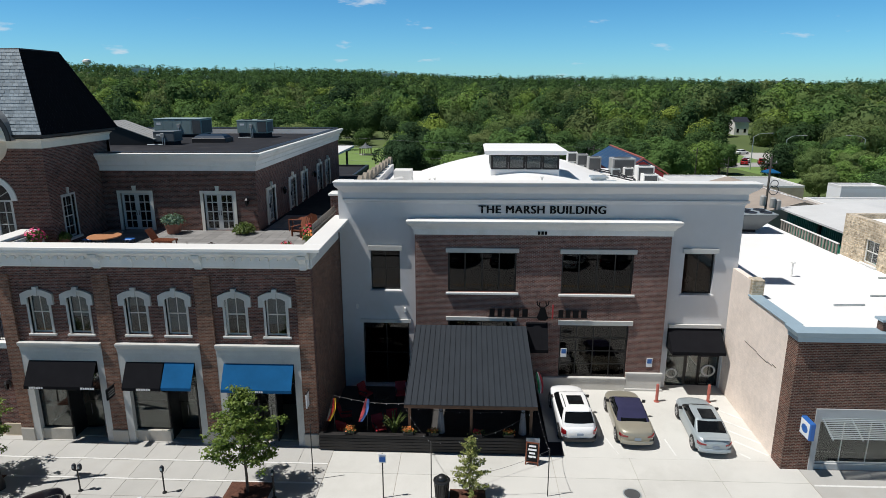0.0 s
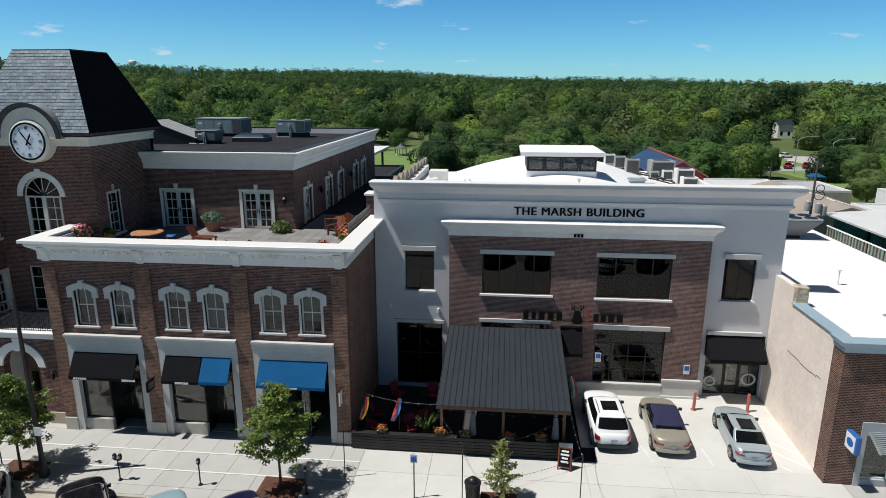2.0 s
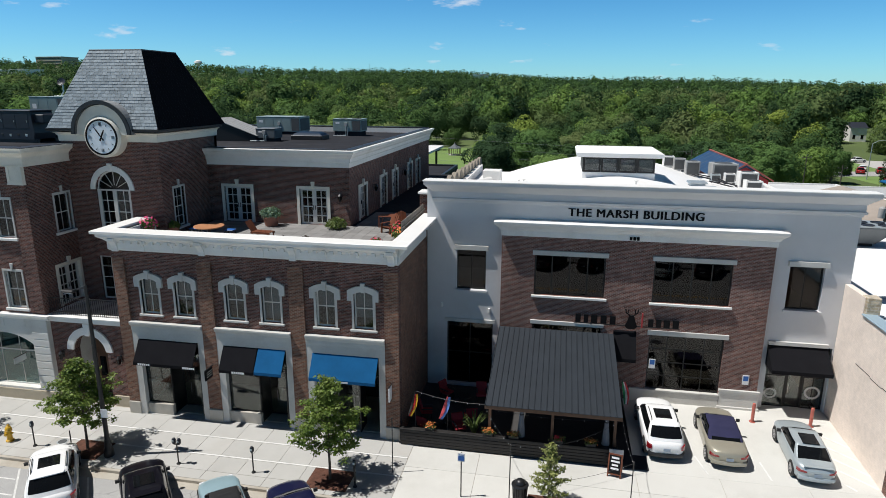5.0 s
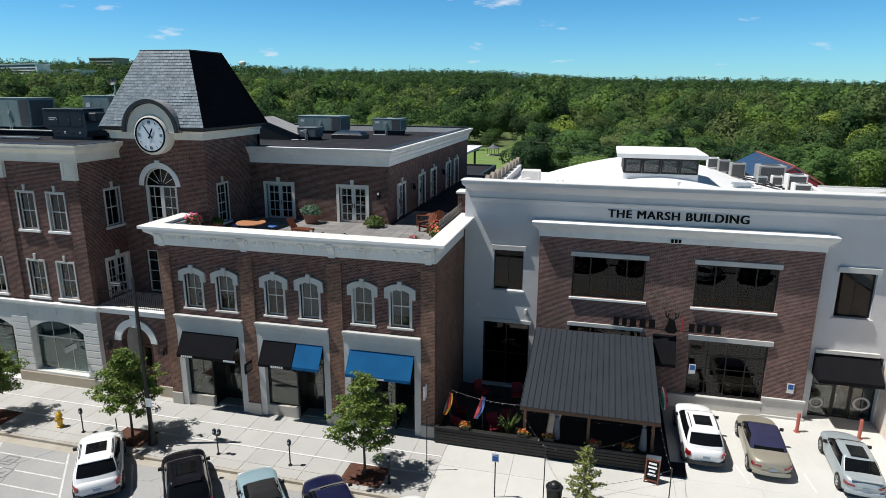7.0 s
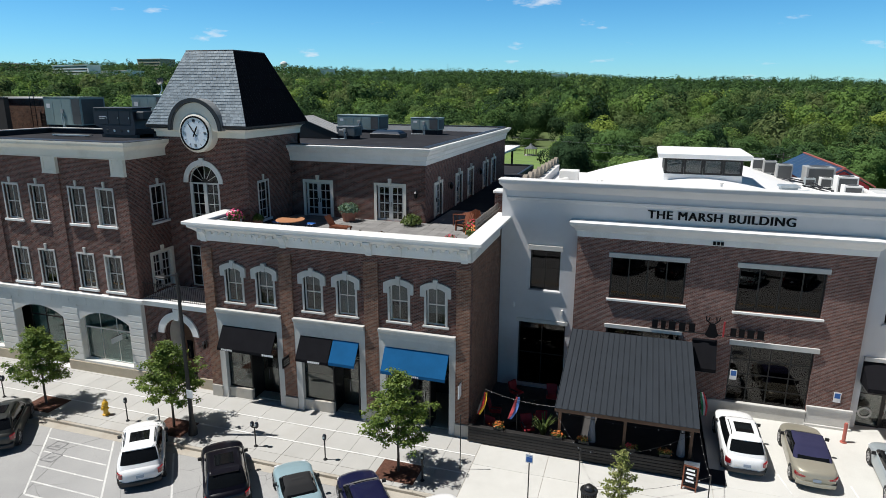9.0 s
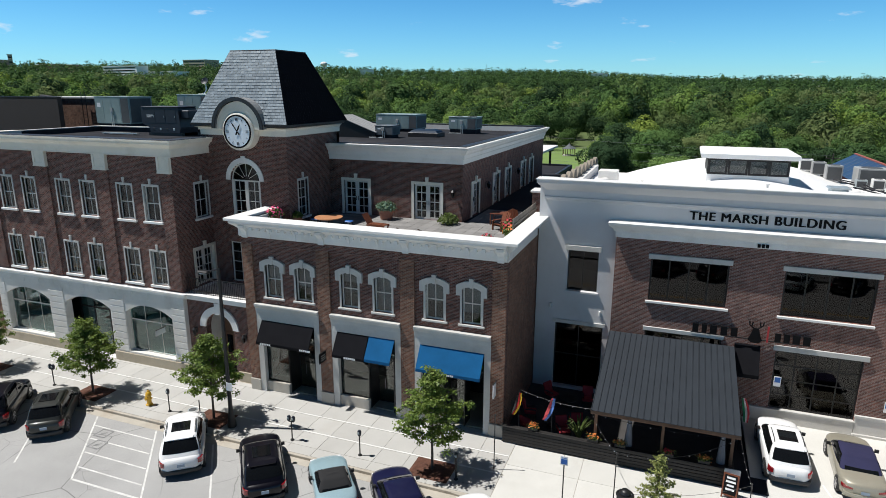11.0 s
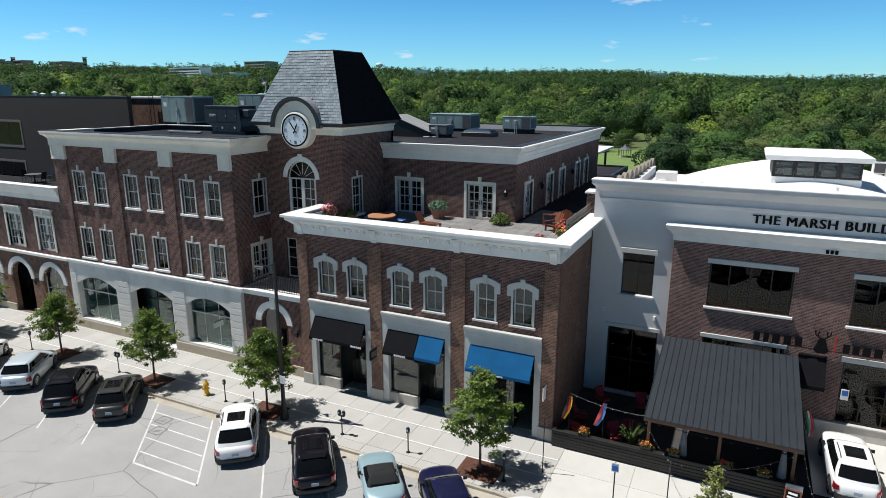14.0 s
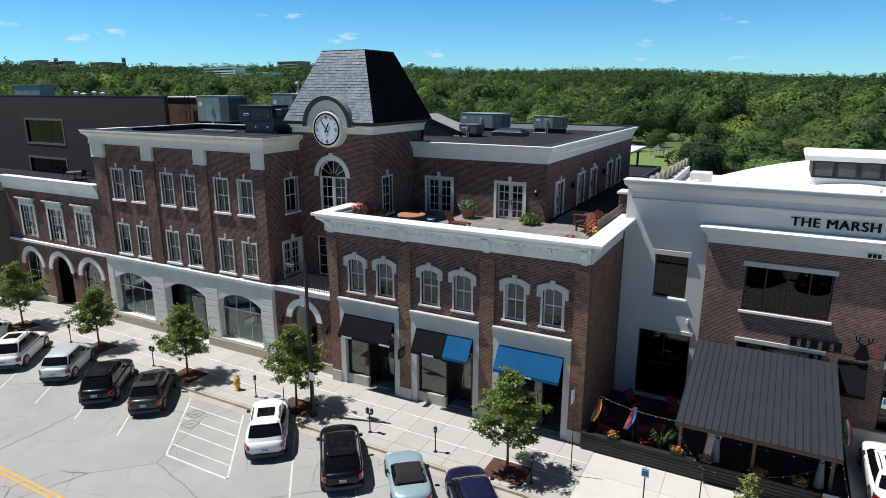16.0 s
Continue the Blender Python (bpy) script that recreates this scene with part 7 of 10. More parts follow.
# the row across the street, seen in the window panes
park(car("sedan", 4.6, 1.80, 1.44, P_SILVER, "silver saloon car in the row across the street"), 18.3, -21.8, -62)
for x in (7.0, 11.4, 22.6):
    park(car("suv", 4.7, 1.88, 1.68, P_BLACK, "black sport utility car in the row across the street"), x, -22.6, -62)


# ---- trees ----
def cards(centres, normals, size, rng, name, material, parent, bend=0.0, smooth=False):
    """Many small four-sided leaves as one mesh."""
    n = len(centres)
    centres = centres - np.array(PLACED[parent].translation)
    a = rng.normal(size=(n, 3))
    t = np.cross(normals, a)
    t /= np.linalg.norm(t, axis=1)[:, None] + 1e-9
    s = np.cross(normals, t)
    k = (size * rng.uniform(0.6, 1.3, n))[:, None]
    v = np.stack([centres - t * k * 0.62, centres - s * k * 0.42 + normals * k * bend, centres + t * k * 0.62, centres + s * k * 0.42 + normals * k * bend], 1).reshape(-1, 3)
    me = bpy.data.meshes.new(name)
    me.vertices.add(4 * n)
    me.vertices.foreach_set("co", v.astype(np.float32).ravel())
    me.loops.add(4 * n)
    me.loops.foreach_set("vertex_index", np.arange(4 * n, dtype=np.int32))
    me.polygons.add(n)
    me.polygons.foreach_set("loop_start", np.arange(0, 4 * n, 4, dtype=np.int32))
    me.update(calc_edges=True)
    me.materials.append(material)
    return part(name, me, None, parent)


def unit(v):
    return v / (np.linalg.norm(v, axis=-1, keepdims=True) + 1e-9)


def branch(bm, pts, radii, n=7):
    for i in range(len(pts) - 1):
        tube(bm, pts[i], pts[i + 1], radii[i], radii[i + 1], n)


def street_tree(x, y, h, spread, seed, clear=1.35, leaves=13500):
    """A young maple: tapered trunk, limbs, and leaf sprays along them."""
    rng = np.random.default_rng(seed)
    t = thing("street_tree", (0, 0, 0), "young leafy green street tree in a mulched pit", "tree", "street trees")
    bm = bmesh.new()
    branch(bm, [(0, 0, -0.05), (0.02, 0.01, clear * 0.6), (0.0, 0.03, clear + 0.3), (0.05, 0, h * 0.62), (0.03, 0.02, h * 0.93)], [0.075, 0.06, 0.052, 0.035, 0.008])
    part("trunk", bm, M["bark"], t)
    cen, nor = [], []
    bm = bmesh.new()
    n_limb = 36
    for i in range(n_limb):
        f = (i + 0.5) / n_limb
        z0 = clear + (h * 0.88 - clear) * f
        az = i * 2.39996 + rng.uniform(-0.3, 0.3)
        reach = spread * (0.50 + 0.55 * math.sin(math.pi * min(1, f * 1.05 + 0.18)) ** 1.2) * rng.uniform(0.74, 1.1) * (1 - 0.68 * f ** 1.7)
        rise = reach * (0.55 + 0.5 * f)
        p0 = np.array([0.02, 0.02, z0 - 0.15])
        p2 = np.array([reach * math.cos(az), reach * math.sin(az), z0 + rise * rng.uniform(0.55, 0.9)])
        p1 = p0 * 0.5 + p2 * 0.5 + np.array([0, 0, 0.08])
        branch(bm, [tuple(p0), tuple(p1), tuple(p2)], [0.024, 0.015, 0.004], 5)
        sprays = max(5, int(12 * reach / spread))
        for _ in range(sprays):
            u = rng.uniform(0.35, 1.05)
            c = p0 + (p2 - p0) * u + rng.normal(size=3) * np.array([0.17, 0.17, 0.13]) * (0.6 + 0.6 * u)
            m = leaves // (n_limb * 9)
            off = unit(rng.normal(size=(m, 3))) * rng.uniform(0.03, 0.27, (m, 1)) * np.array([1.15, 1.15, 0.62])
            cen.append(c + off)
            nor.append(unit(unit(off) * 0.5 + np.array([0, 0, 0.75]) + rng.normal(size=(m, 3)) * 0.5))
    part("branchwork", bm, M["bark"], t)
    cards(np.concatenate(cen), np.concatenate(nor), 0.105, rng, "crown", M["leaf_street"], t, 0.12)
    t.matrix_basis = pose(x, y, 0, 0, 0, seed * 47)
    pit = thing("tree_pit", (x, y, 0), "square tree pit with red-brown mulch", "tree pit", "tree pits")
    bm = bmesh.new()
    rr = np.random.default_rng(seed + 5)
    nx, ny, w, d = 14, 10, 1.0, 0.78
    grid = [[bm.verts.new((x - w + 2 * w * i / nx, y - d + 2 * d * j / ny, 0.012 + (0.03 + 0.035 * rr.random()) * (0 < i < nx and 0 < j < ny))) for j in range(ny + 1)] for i in range(nx + 1)]
    for i in range(nx):
        for j in range(ny):
            bm.faces.new((grid[i][j], grid[i + 1][j], grid[i + 1][j + 1], grid[i][j + 1]))
    part("mulch", bm, M["mulch"], pit)


for i, (x, y, h, s) in enumerate(((-50.3, -3.9, 5.4, 1.5), (-41.6, -3.9, 5.3, 1.75), (-32.7, -3.75, 4.7, 1.35), (-23.75, -3.9, 4.95, 1.6), (-15.1, -3.8, 5.25, 1.65), (-2.35, -3.9, 5.45, 1.75))):
    street_tree(x, y, h, s, 11 + i)


def young_conifer(x, y, h):
    rng = np.random.default_rng(3)
    t = thing("young_cypress", (x, y, 0), "small sparse yellow-green young cypress in mulch", "tree")
    bm = bmesh.new()
    branch(bm, [(x, y, -0.05), (x, y, h * 0.5), (x + 0.02, y, h * 0.98)], [0.04, 0.028, 0.006])
    cen, nor = [], []
    for i in range(46):
        f = (i + 0.5) / 46
        z0, az = 0.35 + (h - 0.45) * f, i * 2.4 + rng.uniform(-0.2, 0.2)
        r = (0.88 * (1 - f) ** 0.8 + 0.1) * rng.uniform(0.7, 1.1)
        p0, p1 = np.array([x, y, z0]), np.array([x + r * math.cos(az), y + r * math.sin(az), z0 + 0.28 * r])
        tube(bm, tuple(p0), tuple(p1), 0.012, 0.003, 4)
        for u in np.linspace(0.25, 1.05, max(4, int(r * 13))):
            off = rng.normal(size=(9, 3)) * np.array([0.055, 0.055, 0.04])
            cen.append(p0 + (p1 - p0) * u + off)
            nor.append(unit(rng.normal(size=(9, 3)) + np.array([0, 0, 0.7])))
    part("trunk", bm, M["bark"], t)
    cards(np.concatenate(cen), np.concatenate(nor), 0.085, rng, "crown", M["leaf_conifer"], t)
    p = thing("tree_pit", (x, y, 0), "square tree pit with red-brown mulch", "tree pit", "tree pits")
    part("mulch", boxes((x - 0.9, x + 0.7, y - 0.8, y + 0.45, 0.008, 0.05), bevel=0.02), M["mulch"], p)


young_conifer(7.6, -3.75, 3.0)


# ---- street furniture ----
def parking_meter(x, y, double=False, black=False):
    p = thing("parking_meter", (x, y, 0), "double-headed parking meter on a dark post" if double else ("stout black parking meter at the kerb" if black else "single parking meter on a dark post"), "parking meter", "parking meters")
    part("post", tube(bmesh.new(), (x, y, 0), (x, y, 1.08), 0.045 if black else 0.032, n=10), M["black_metal"], p)
    part("base", turned(bmesh.new(), (x, y, 0), [(0.10, 0), (0.10, 0.03), (0.05, 0.08)], 12), M["black_metal"], p)
    for dx in ((-0.13, 0.13) if double else (0.0,)):
        h = part("head", turned(bmesh.new(), (x + dx, y, 1.05), [(0.05, 0), (0.09, 0.06), (0.10, 0.16), (0.095, 0.24), (0.06, 0.31), (0.0, 0.335)], 12), M["unit_dark"] if not black else M["black_metal"], p, smooth=True)
        part("display", boxes((x + dx - 0.05, x + dx + 0.05, y - 0.105, y - 0.09, 1.19, 1.29)), M["galvanised"], h)
    if double:
        part("yoke", boxes((x - 0.15, x + 0.15, y - 0.03, y + 0.03, 1.02, 1.07), bevel=0.01), M["black_metal"], p)


for x, y, d, k in ((-44.5, -4.1, True, False), (-35.3, -4.15, False, False), (-26.8, -4.0, True, False), (-17.95, -4.0, False, False), (-9.95, -4.05, True, False), (-6.08, -4.04, False, False), (-1.05, -4.2, False, True)):
    parking_meter(x, y, d, k)


def street_lamp(x, y):
    s = thing("street_lamp", (x, y, 0), "tall dark street lamp with one arm and a small sign", "street lamp")
    part("pole", tube(bmesh.new(), (x, y, 0), (x, y, 8.72), 0.12, 0.075, 14), M["black_metal"], s, smooth=True)
    part("base", turned(bmesh.new(), (x, y, 0), [(0.24, 0), (0.24, 0.25), (0.17, 0.5), (0.13, 0.9)], 14), M["black_metal"], s, smooth=True)
    part("arm", tube(bmesh.new(), (x, y, 8.66), (x - 0.62, y, 8.50), 0.045, 0.035, 8), M["black_metal"], s)
    head = part("lamp_head", boxes((x - 1.25, x - 0.58, y - 0.16, y + 0.16, 8.36, 8.50), bevel=0.05), M["black_metal"], s)
    part("lens", boxes((x - 1.15, x - 0.7, y - 0.11, y + 0.11, 8.34, 8.36)), M["lamp_clear"], head)
    part("notice", boxes((x - 0.02, x + 0.34, y - 0.16, y - 0.145, 2.15, 2.6)), M["letter_white"], s, "small pale notice")


street_lamp(-13.7, -4.05)


def sign_post(x, y):
    s = thing("parking_sign", (x, y, 0), "blue and white parking sign on a dark post", "street sign")
    part("post", tube(bmesh.new(), (x, y, 0), (x, y, 2.2), 0.028, n=8), M["black_metal"], s)
    face = part("plate", boxes((x - 0.16, x + 0.16, y - 0.05, y - 0.03, 1.78, 2.2), bevel=0.008), M["letter_white"], s, "white plate")
    part("symbol", boxes((x - 0.125, x + 0.125, y - 0.056, y - 0.052, 1.83, 2.06)), M["blue_sign"], face, "blue symbol panel")
    part("print_bar", boxes((x - 0.11, x + 0.11, y - 0.056, y - 0.052, 2.10, 2.13)), M["blue_sign"], face)


sign_post(3.78, -4.0)


def bin_thing(x, y):
    b = thing("litter_bin", (x, y, 0), "round black slatted metal litter bin with domed lid", "litter bin")
    part("liner", turned(bmesh.new(), (x, y, 0), [(0.25, 0.05), (0.29, 0.8)], 18), M["black_metal"], b)
    for i in range(18):
        a = 2 * math.pi * i / 18
        part("slat", tube(bmesh.new(), (x + 0.27 * math.cos(a), y + 0.27 * math.sin(a), 0.03), (x + 0.33 * math.cos(a), y + 0.33 * math.sin(a), 0.88), 0.02, n=5), M["black_metal"], b)
    part("rim", turned(bmesh.new(), (x, y, 0.86), [(0.36, 0), (0.38, 0.03), (0.36, 0.07), (0.28, 0.08)], 20), M["black_metal"], b, smooth=True)
    part("lid", turned(bmesh.new(), (x, y, 0.95), [(0.2, 0), (0.24, 0.03), (0.2, 0.12), (0.14, 0.18), (0.0, 0.2)], 18), M["black_metal"], b, smooth=True)


bin_thing(6.36, -3.9)


def hydrant(x, y):
    h = thing("fire_hydrant", (x, y, 0), "yellow fire hydrant on the pavement near the kerb", "fire hydrant")
    part("barrel", turned(bmesh.new(), (x, y, 0), [(0.19, 0), (0.19, 0.06), (0.13, 0.08), (0.125, 0.55), (0.17, 0.57), (0.17, 0.62), (0.14, 0.64)], 14), M["yellow"], h, smooth=True)
    part("bonnet", turned(bmesh.new(), (x, y, 0.64), [(0.16, 0), (0.15, 0.08), (0.09, 0.17), (0.05, 0.19), (0.05, 0.25), (0, 0.26)], 14), M["yellow"], h, smooth=True)
    for dx, dy, r in ((0.22, 0, 0.06), (-0.22, 0, 0.06), (0, -0.24, 0.085)):
        part("outlet", tube(bmesh.new(), (x, y, 0.45), (x + dx, y + dy, 0.45), r, n=10), M["yellow"], h)


hydrant(-19.58, -3.82)


def manhole(x, y, z, r, label, name="manhole_cover"):
    m = thing(name, (x, y, z), label, "manhole cover")
    part("ring", turned(bmesh.new(), (x, y, z), [(r + 0.05, 0), (r + 0.05, 0.006), (r, 0.006)], 24), M["galvanised"], m)
    part("lid", turned(bmesh.new(), (x, y, z), [(r - 0.01, 0), (r - 0.01, 0.01), (0, 0.012)], 24), M["coil"], m)


manhole(14.85, -3.3, 0.002, 0.36, "round grey iron manhole cover in the driveway")
manhole(-16.9, -3.4, 0.002, 0.22, "small round iron cover in the pavement")
part("short_post", tube(bmesh.new(), (-16.3, -3.5, 0), (-16.3, -3.5, 0.75), 0.03, n=8), M["black_metal"], thing("marker_post", (-16.3, -3.5, 0), "short dark marker post on the pavement", "post"))


def bollard(x, y):
    z = lot_z(y)
    b = thing("bollard", (x, y, z), "faded red steel bollard before the wall", "bollard", "red bollards")
    part("post", turned(bmesh.new(), (x, y, z), [(0.085, 0), (0.085, 1.02), (0.07, 1.07), (0.0, 1.1)], 14), M["bollard"], b, smooth=True)
    part("foot", turned(bmesh.new(), (x, y, z), [(0.16, 0), (0.16, 0.03), (0.09, 0.035)], 12), M["bollard"], b)


bollard(18.25, 4.95)
bollard(21.15, 5.0)


def lantern_thing(face, at, u, z, label):
    """A wall lantern: bracket, cage and glass."""
    m = face_pose(face, at, u, z)
    x, y, zz = m.translation
    l = thing("wall_lantern", (x, y, zz), label, "wall lamp", "wall lanterns")
    part("bracket", boxes((-0.05, 0.05, -0.03, 0.0, -0.2, 0.2), (-0.015, 0.015, -0.22, -0.03, 0.18, 0.21)), M["black_metal"], l, "", m)
    cage = part("cage", turned(bmesh.new(), (0, -0.22, -0.28), [(0.03, 0), (0.08, 0.05), (0.13, 0.36), (0.15, 0.38), (0.04, 0.5), (0.0, 0.56)], 6), M["black_metal"], l, "", m)
    part("lamp_glass", turned(bmesh.new(), (0, -0.22, -0.22), [(0.086, 0.02), (0.134, 0.28)], 6), M["car_glass"], cage, "", m)


lantern_thing("-y", 8.24, -5.7, 11.1, "dark lantern on the penthouse brick wall")
lantern_thing("+x", -5.14, 13.2, 11.0, "dark lantern between the french doors")
lantern_thing("+x", -5.14, 21.6, 11.0, "dark lantern between the french doors")
lantern_thing("-y", 0.55, -16.1, 2.9, "large dark lantern beside the stone arch")
lantern_thing("-y", 0.55, -19.75, 2.9, "large dark lantern beside the stone arch")
lantern_thing("-y", WY, -41.05, 2.9, "large dark lantern between the arches")


def blade_sign(x, y0, z, label, m, out=0.8, h=0.55):
    s = thing("blade_sign", (x, y0, z), label, "sign", "projecting shop signs")
    part("board", boxes((x - 0.03, x + 0.03, y0 - out, y0 - 0.1, z - h / 2, z + h / 2), bevel=0.01), m, s)
    part("arm", boxes((x - 0.02, x + 0.02, y0 - out, y0, z + h / 2, z + h / 2 + 0.04)), M["black_metal"], s)
    return s


s = blade_sign(-10.2, -0.03, 3.0, "black projecting shop sign with pale bars", M["letter_black"])
for k in (-0.12, 0.0, 0.12):
    part("print_bar", boxes((-10.168, -10.162, -0.7, -0.2, 2.99 + k, 3.02 + k), (-10.238, -10.232, -0.7, -0.2, 2.99 + k, 3.02 + k)), M["cast_stone"], s)
blade_sign(-0.4, -0.03, 2.75, "white projecting bank sign on the corner pier", M["letter_white"], 0.55, 0.75)
blade_sign(-21.9, WY - 0.13, 2.75, "grey projecting sign on the limestone pier", M["galvanised"], 0.9, 0.35)


# ---- pub patio ----
setting("patio_floor", boxes((0.02, 11.58, -0.3, 6.58, -0.1, 0.05)), mat("dark_patio_paving", (0.05, 0.047, 0.045), 0.85, var=0.2, scale=2.0), "dark paved patio floor before the pub", "patio")


def patio_fence():
    f = thing("patio_fence", (5.5, -0.3, 0), "low black stained board fence round the pub patio", "fence")
    for i in range(9):
        x = 0.1 + i * 1.32
        part("post", boxes((x, x + 0.09, -0.33, -0.24, 0, 0.92), bevel=0.008), M["wood_dark"], f)
    for k in range(5):
        part("board", boxes((0.08, 10.72, -0.40, -0.34, 0.06 + 0.165 * k, 0.21 + 0.165 * k), bevel=0.01), M["wood_dark"], f)
    part("cap_rail", boxes((0.05, 10.75, -0.45, -0.18, 0.90, 0.94), bevel=0.01), M["wood_dark"], f)
    for k in range(5):
        part("board", boxes((10.72, 10.78, -0.33, 5.8, 0.06 + 0.165 * k, 0.21 + 0.165 * k), bevel=0.01), M["wood_dark"], f)


patio_fence()
setting("patio_mat", boxes((10.85, 12.25, -0.45, 6.0, 0.02, 0.06)), M["membrane_dark"], "dark mat strip beside the patio fence", "paving")


def pavilion():
    p = thing("patio_canopy", (7.6, 2.5, 0), "open timber patio canopy with charcoal standing-seam metal roof", "canopy")
    n, x0, x1 = 22, 4.42, 10.80
    za, zb, ya, yb = 2.93, 4.31, -0.95, 5.95
    w = (x1 - x0) / n
    def panel():
        bm = bmesh.new()
        loft(bm, [[(0, y, z), (0.012, y, z + 0.045), (0.030, y, z + 0.045), (0.036, y, z + 0.006), (w - 0.002, y, z + 0.004), (w - 0.002, y, z - 0.02), (0, y, z - 0.02)] for y, z in ((ya, za), (yb, zb))])
        return finish(bm, "roof_panel", M["canopy"])
    for i in range(n):
        part("roof_panel", shared("seam", panel), None, p, "", pose(x0 + w * i, 0, 0))
    part("fascia", boxes((x0, x1, ya + 0.02, ya + 0.07, za - 0.2, za - 0.025)), M["wood_brown"], p, "brown timber fascia")
    for x in (4.6, 7.65, 10.6):
        part("post", boxes((x - 0.07, x + 0.07, ya + 0.85, ya + 0.99, 0.05, za + 0.1), bevel=0.01), M["wood_brown"], p)
    for x in (4.6, 10.6):
        part("post", boxes((x - 0.07, x + 0.07, 5.6, 5.74, 0.05, zb - 0.1), bevel=0.01), M["wood_brown"], p)
    slope = (zb - za) / (yb - ya)
    for x in (4.5, 5.7, 6.9, 8.1, 9.3, 10.6):
        bm = bmesh.new()
        loft(bm, [[(x, y, z - 0.16), (x + 0.06, y, z - 0.16), (x + 0.06, y, z - 0.022), (x, y, z - 0.022)] for y, z in ((ya + 0.08, za + 0.06 * slope), (yb, zb))])
        part("rafter", bm, M["wood_brown"], p)
    for x in (6.15, 10.2):
        d = thing("tied_drape", (x, ya + 0.95, 0.05), "grey outdoor drape tied at the waist under the canopy", "curtain", "patio drapes")
        part("cloth", turned(bmesh.new(), (x, ya + 0.95, 0.95), [(0.20, 0), (0.17, 0.4), (0.12, 0.9), (0.09, 1.3), (0.07, 1.75)], 10), M["fabric_grey"], d)
        part("tie", turned(bmesh.new(), (x, ya + 0.95, 2.1), [(0.105, 0), (0.105, 0.06)], 10), M["letter_black"], d)


pavilion()


def flower_box(x, y, z, petal, w=0.5):
    f = thing("flower_box", (x, y, z), "small dark planter box with bright flowers on the fence rail", "planter", "flower boxes")
    part("box", boxes((x - w / 2, x + w / 2, y - 0.1, y + 0.1, z, z + 0.17), bevel=0.015), M["wood_dark"], f)
    rng = np.random.default_rng(int(abs(x) * 10))
    c = np.array([x, y, z + 0.22]) + rng.normal(size=(150, 3)) * np.array([w * 0.28, 0.09, 0.06])
    cards(c, unit(rng.normal(size=(150, 3)) + np.array([0, 0, 0.8])), 0.07, rng, "foliage", M["leaf_bush"], f)
    c = np.array([x, y, z + 0.29]) + rng.normal(size=(60, 3)) * np.array([w * 0.26, 0.08, 0.05])
    cards(c, unit(rng.normal(size=(60, 3)) + np.array([0, -0.4, 1.0])), 0.07, rng, "blossom", M[petal], f)


for x, petal in ((1.62, "petal_orange"), (4.54, "petal_orange"), (5.81, "petal_orange"), (7.95, "petal_red"), (9.5, "petal_orange")):
    flower_box(x, -0.3, 0.94, petal)


def flag(x, y, z, colours, label, lean=0.35, h=2.9, z0=0.05):
    f = thing("flag", (x, y, z0), label, "flag", "patio flags")
    part("staff", tube(bmesh.new(), (x, y, z0), (x, y, h), 0.014, n=6), M["black_metal"], f)
    n = len(colours)
    for i, col in enumerate(colours):
        bm = bmesh.new()
        rows = []
        for j in range(9):
            t = j / 8
            wid = 0.18 * (1 + 0.7 * math.sin(t * 3))
            zz = h - 0.1 - 1.25 * t
            xx = x - 0.05 - lean * t
            fold = 0.05 * math.sin(t * 7 + i)
            rows.append([(xx + wid * i / n, y - 0.05 - fold, zz), (xx + wid * (i + 1) / n, y - 0.07 + fold, zz - 0.03), (xx + wid * (i + 1) / n, y - 0.055 + fold, zz - 0.03), (xx + wid * i / n, y - 0.035 - fold, zz)])
        loft(bm, rows)
        part("cloth", bm, mat("flag_cloth", col, 0.8, var=0.1, scale=6), f)


flag(0.85, -0.15, 0, ((0.02, 0.02, 0.02), (0.45, 0.02, 0.02), (0.75, 0.45, 0.03)), "black, red and gold flag hanging on a staff")
flag(2.5, -0.15, 0, ((0.45, 0.06, 0.07), (0.10, 0.20, 0.50)), "red and blue flag hanging on a staff", 0.4)
flag(11.15, 3.0, 0, ((0.03, 0.25, 0.10), (0.7, 0.7, 0.7), (0.4, 0.03, 0.04)), "green, white and red flag beside the canopy", -0.2, 3.0)


def patio_chair(x, y, turn, m):
    c = thing("patio_chair", (0, 0, 0), "deep red cushioned patio chair on the dark patio", "chair", "patio chairs")
    part("seat", boxes((-0.3, 0.3, -0.3, 0.3, 0.36, 0.48), bevel=0.04), M["fabric_red"], c)
    bm = bmesh.new()
    loft(bm, [[(-0.3, y0, z), (0.3, y0, z), (0.3, y0 + 0.1, z), (-0.3, y0 + 0.1, z)] for y0, z in ((0.22, 0.46), (0.28, 0.75), (0.36, 1.0))])
    part("backrest", bm, M["fabric_red"], c)
    for sx in (-0.27, 0.27):
        for sy in (-0.27, 0.27):
            part("leg", boxes((sx - 0.025, sx + 0.025, sy - 0.025, sy + 0.025, 0, 0.37)), M["black_metal"], c)
        part("armrest", boxes((sx - 0.04, sx + 0.04, -0.3, 0.3, 0.6, 0.65), bevel=0.01), M["black_metal"], c)
    c.matrix_basis = pose(x, y, 0.05, 0, 0, turn)


for x, y, t in ((1.1, 1.0, 160), (2.9, 1.1, 30), (3.6, 4.9, 10), (1.6, 4.8, 60), (3.3, 2.4, 200), (0.9, 2.4, 100)):
    patio_chair(x, y, t, None)


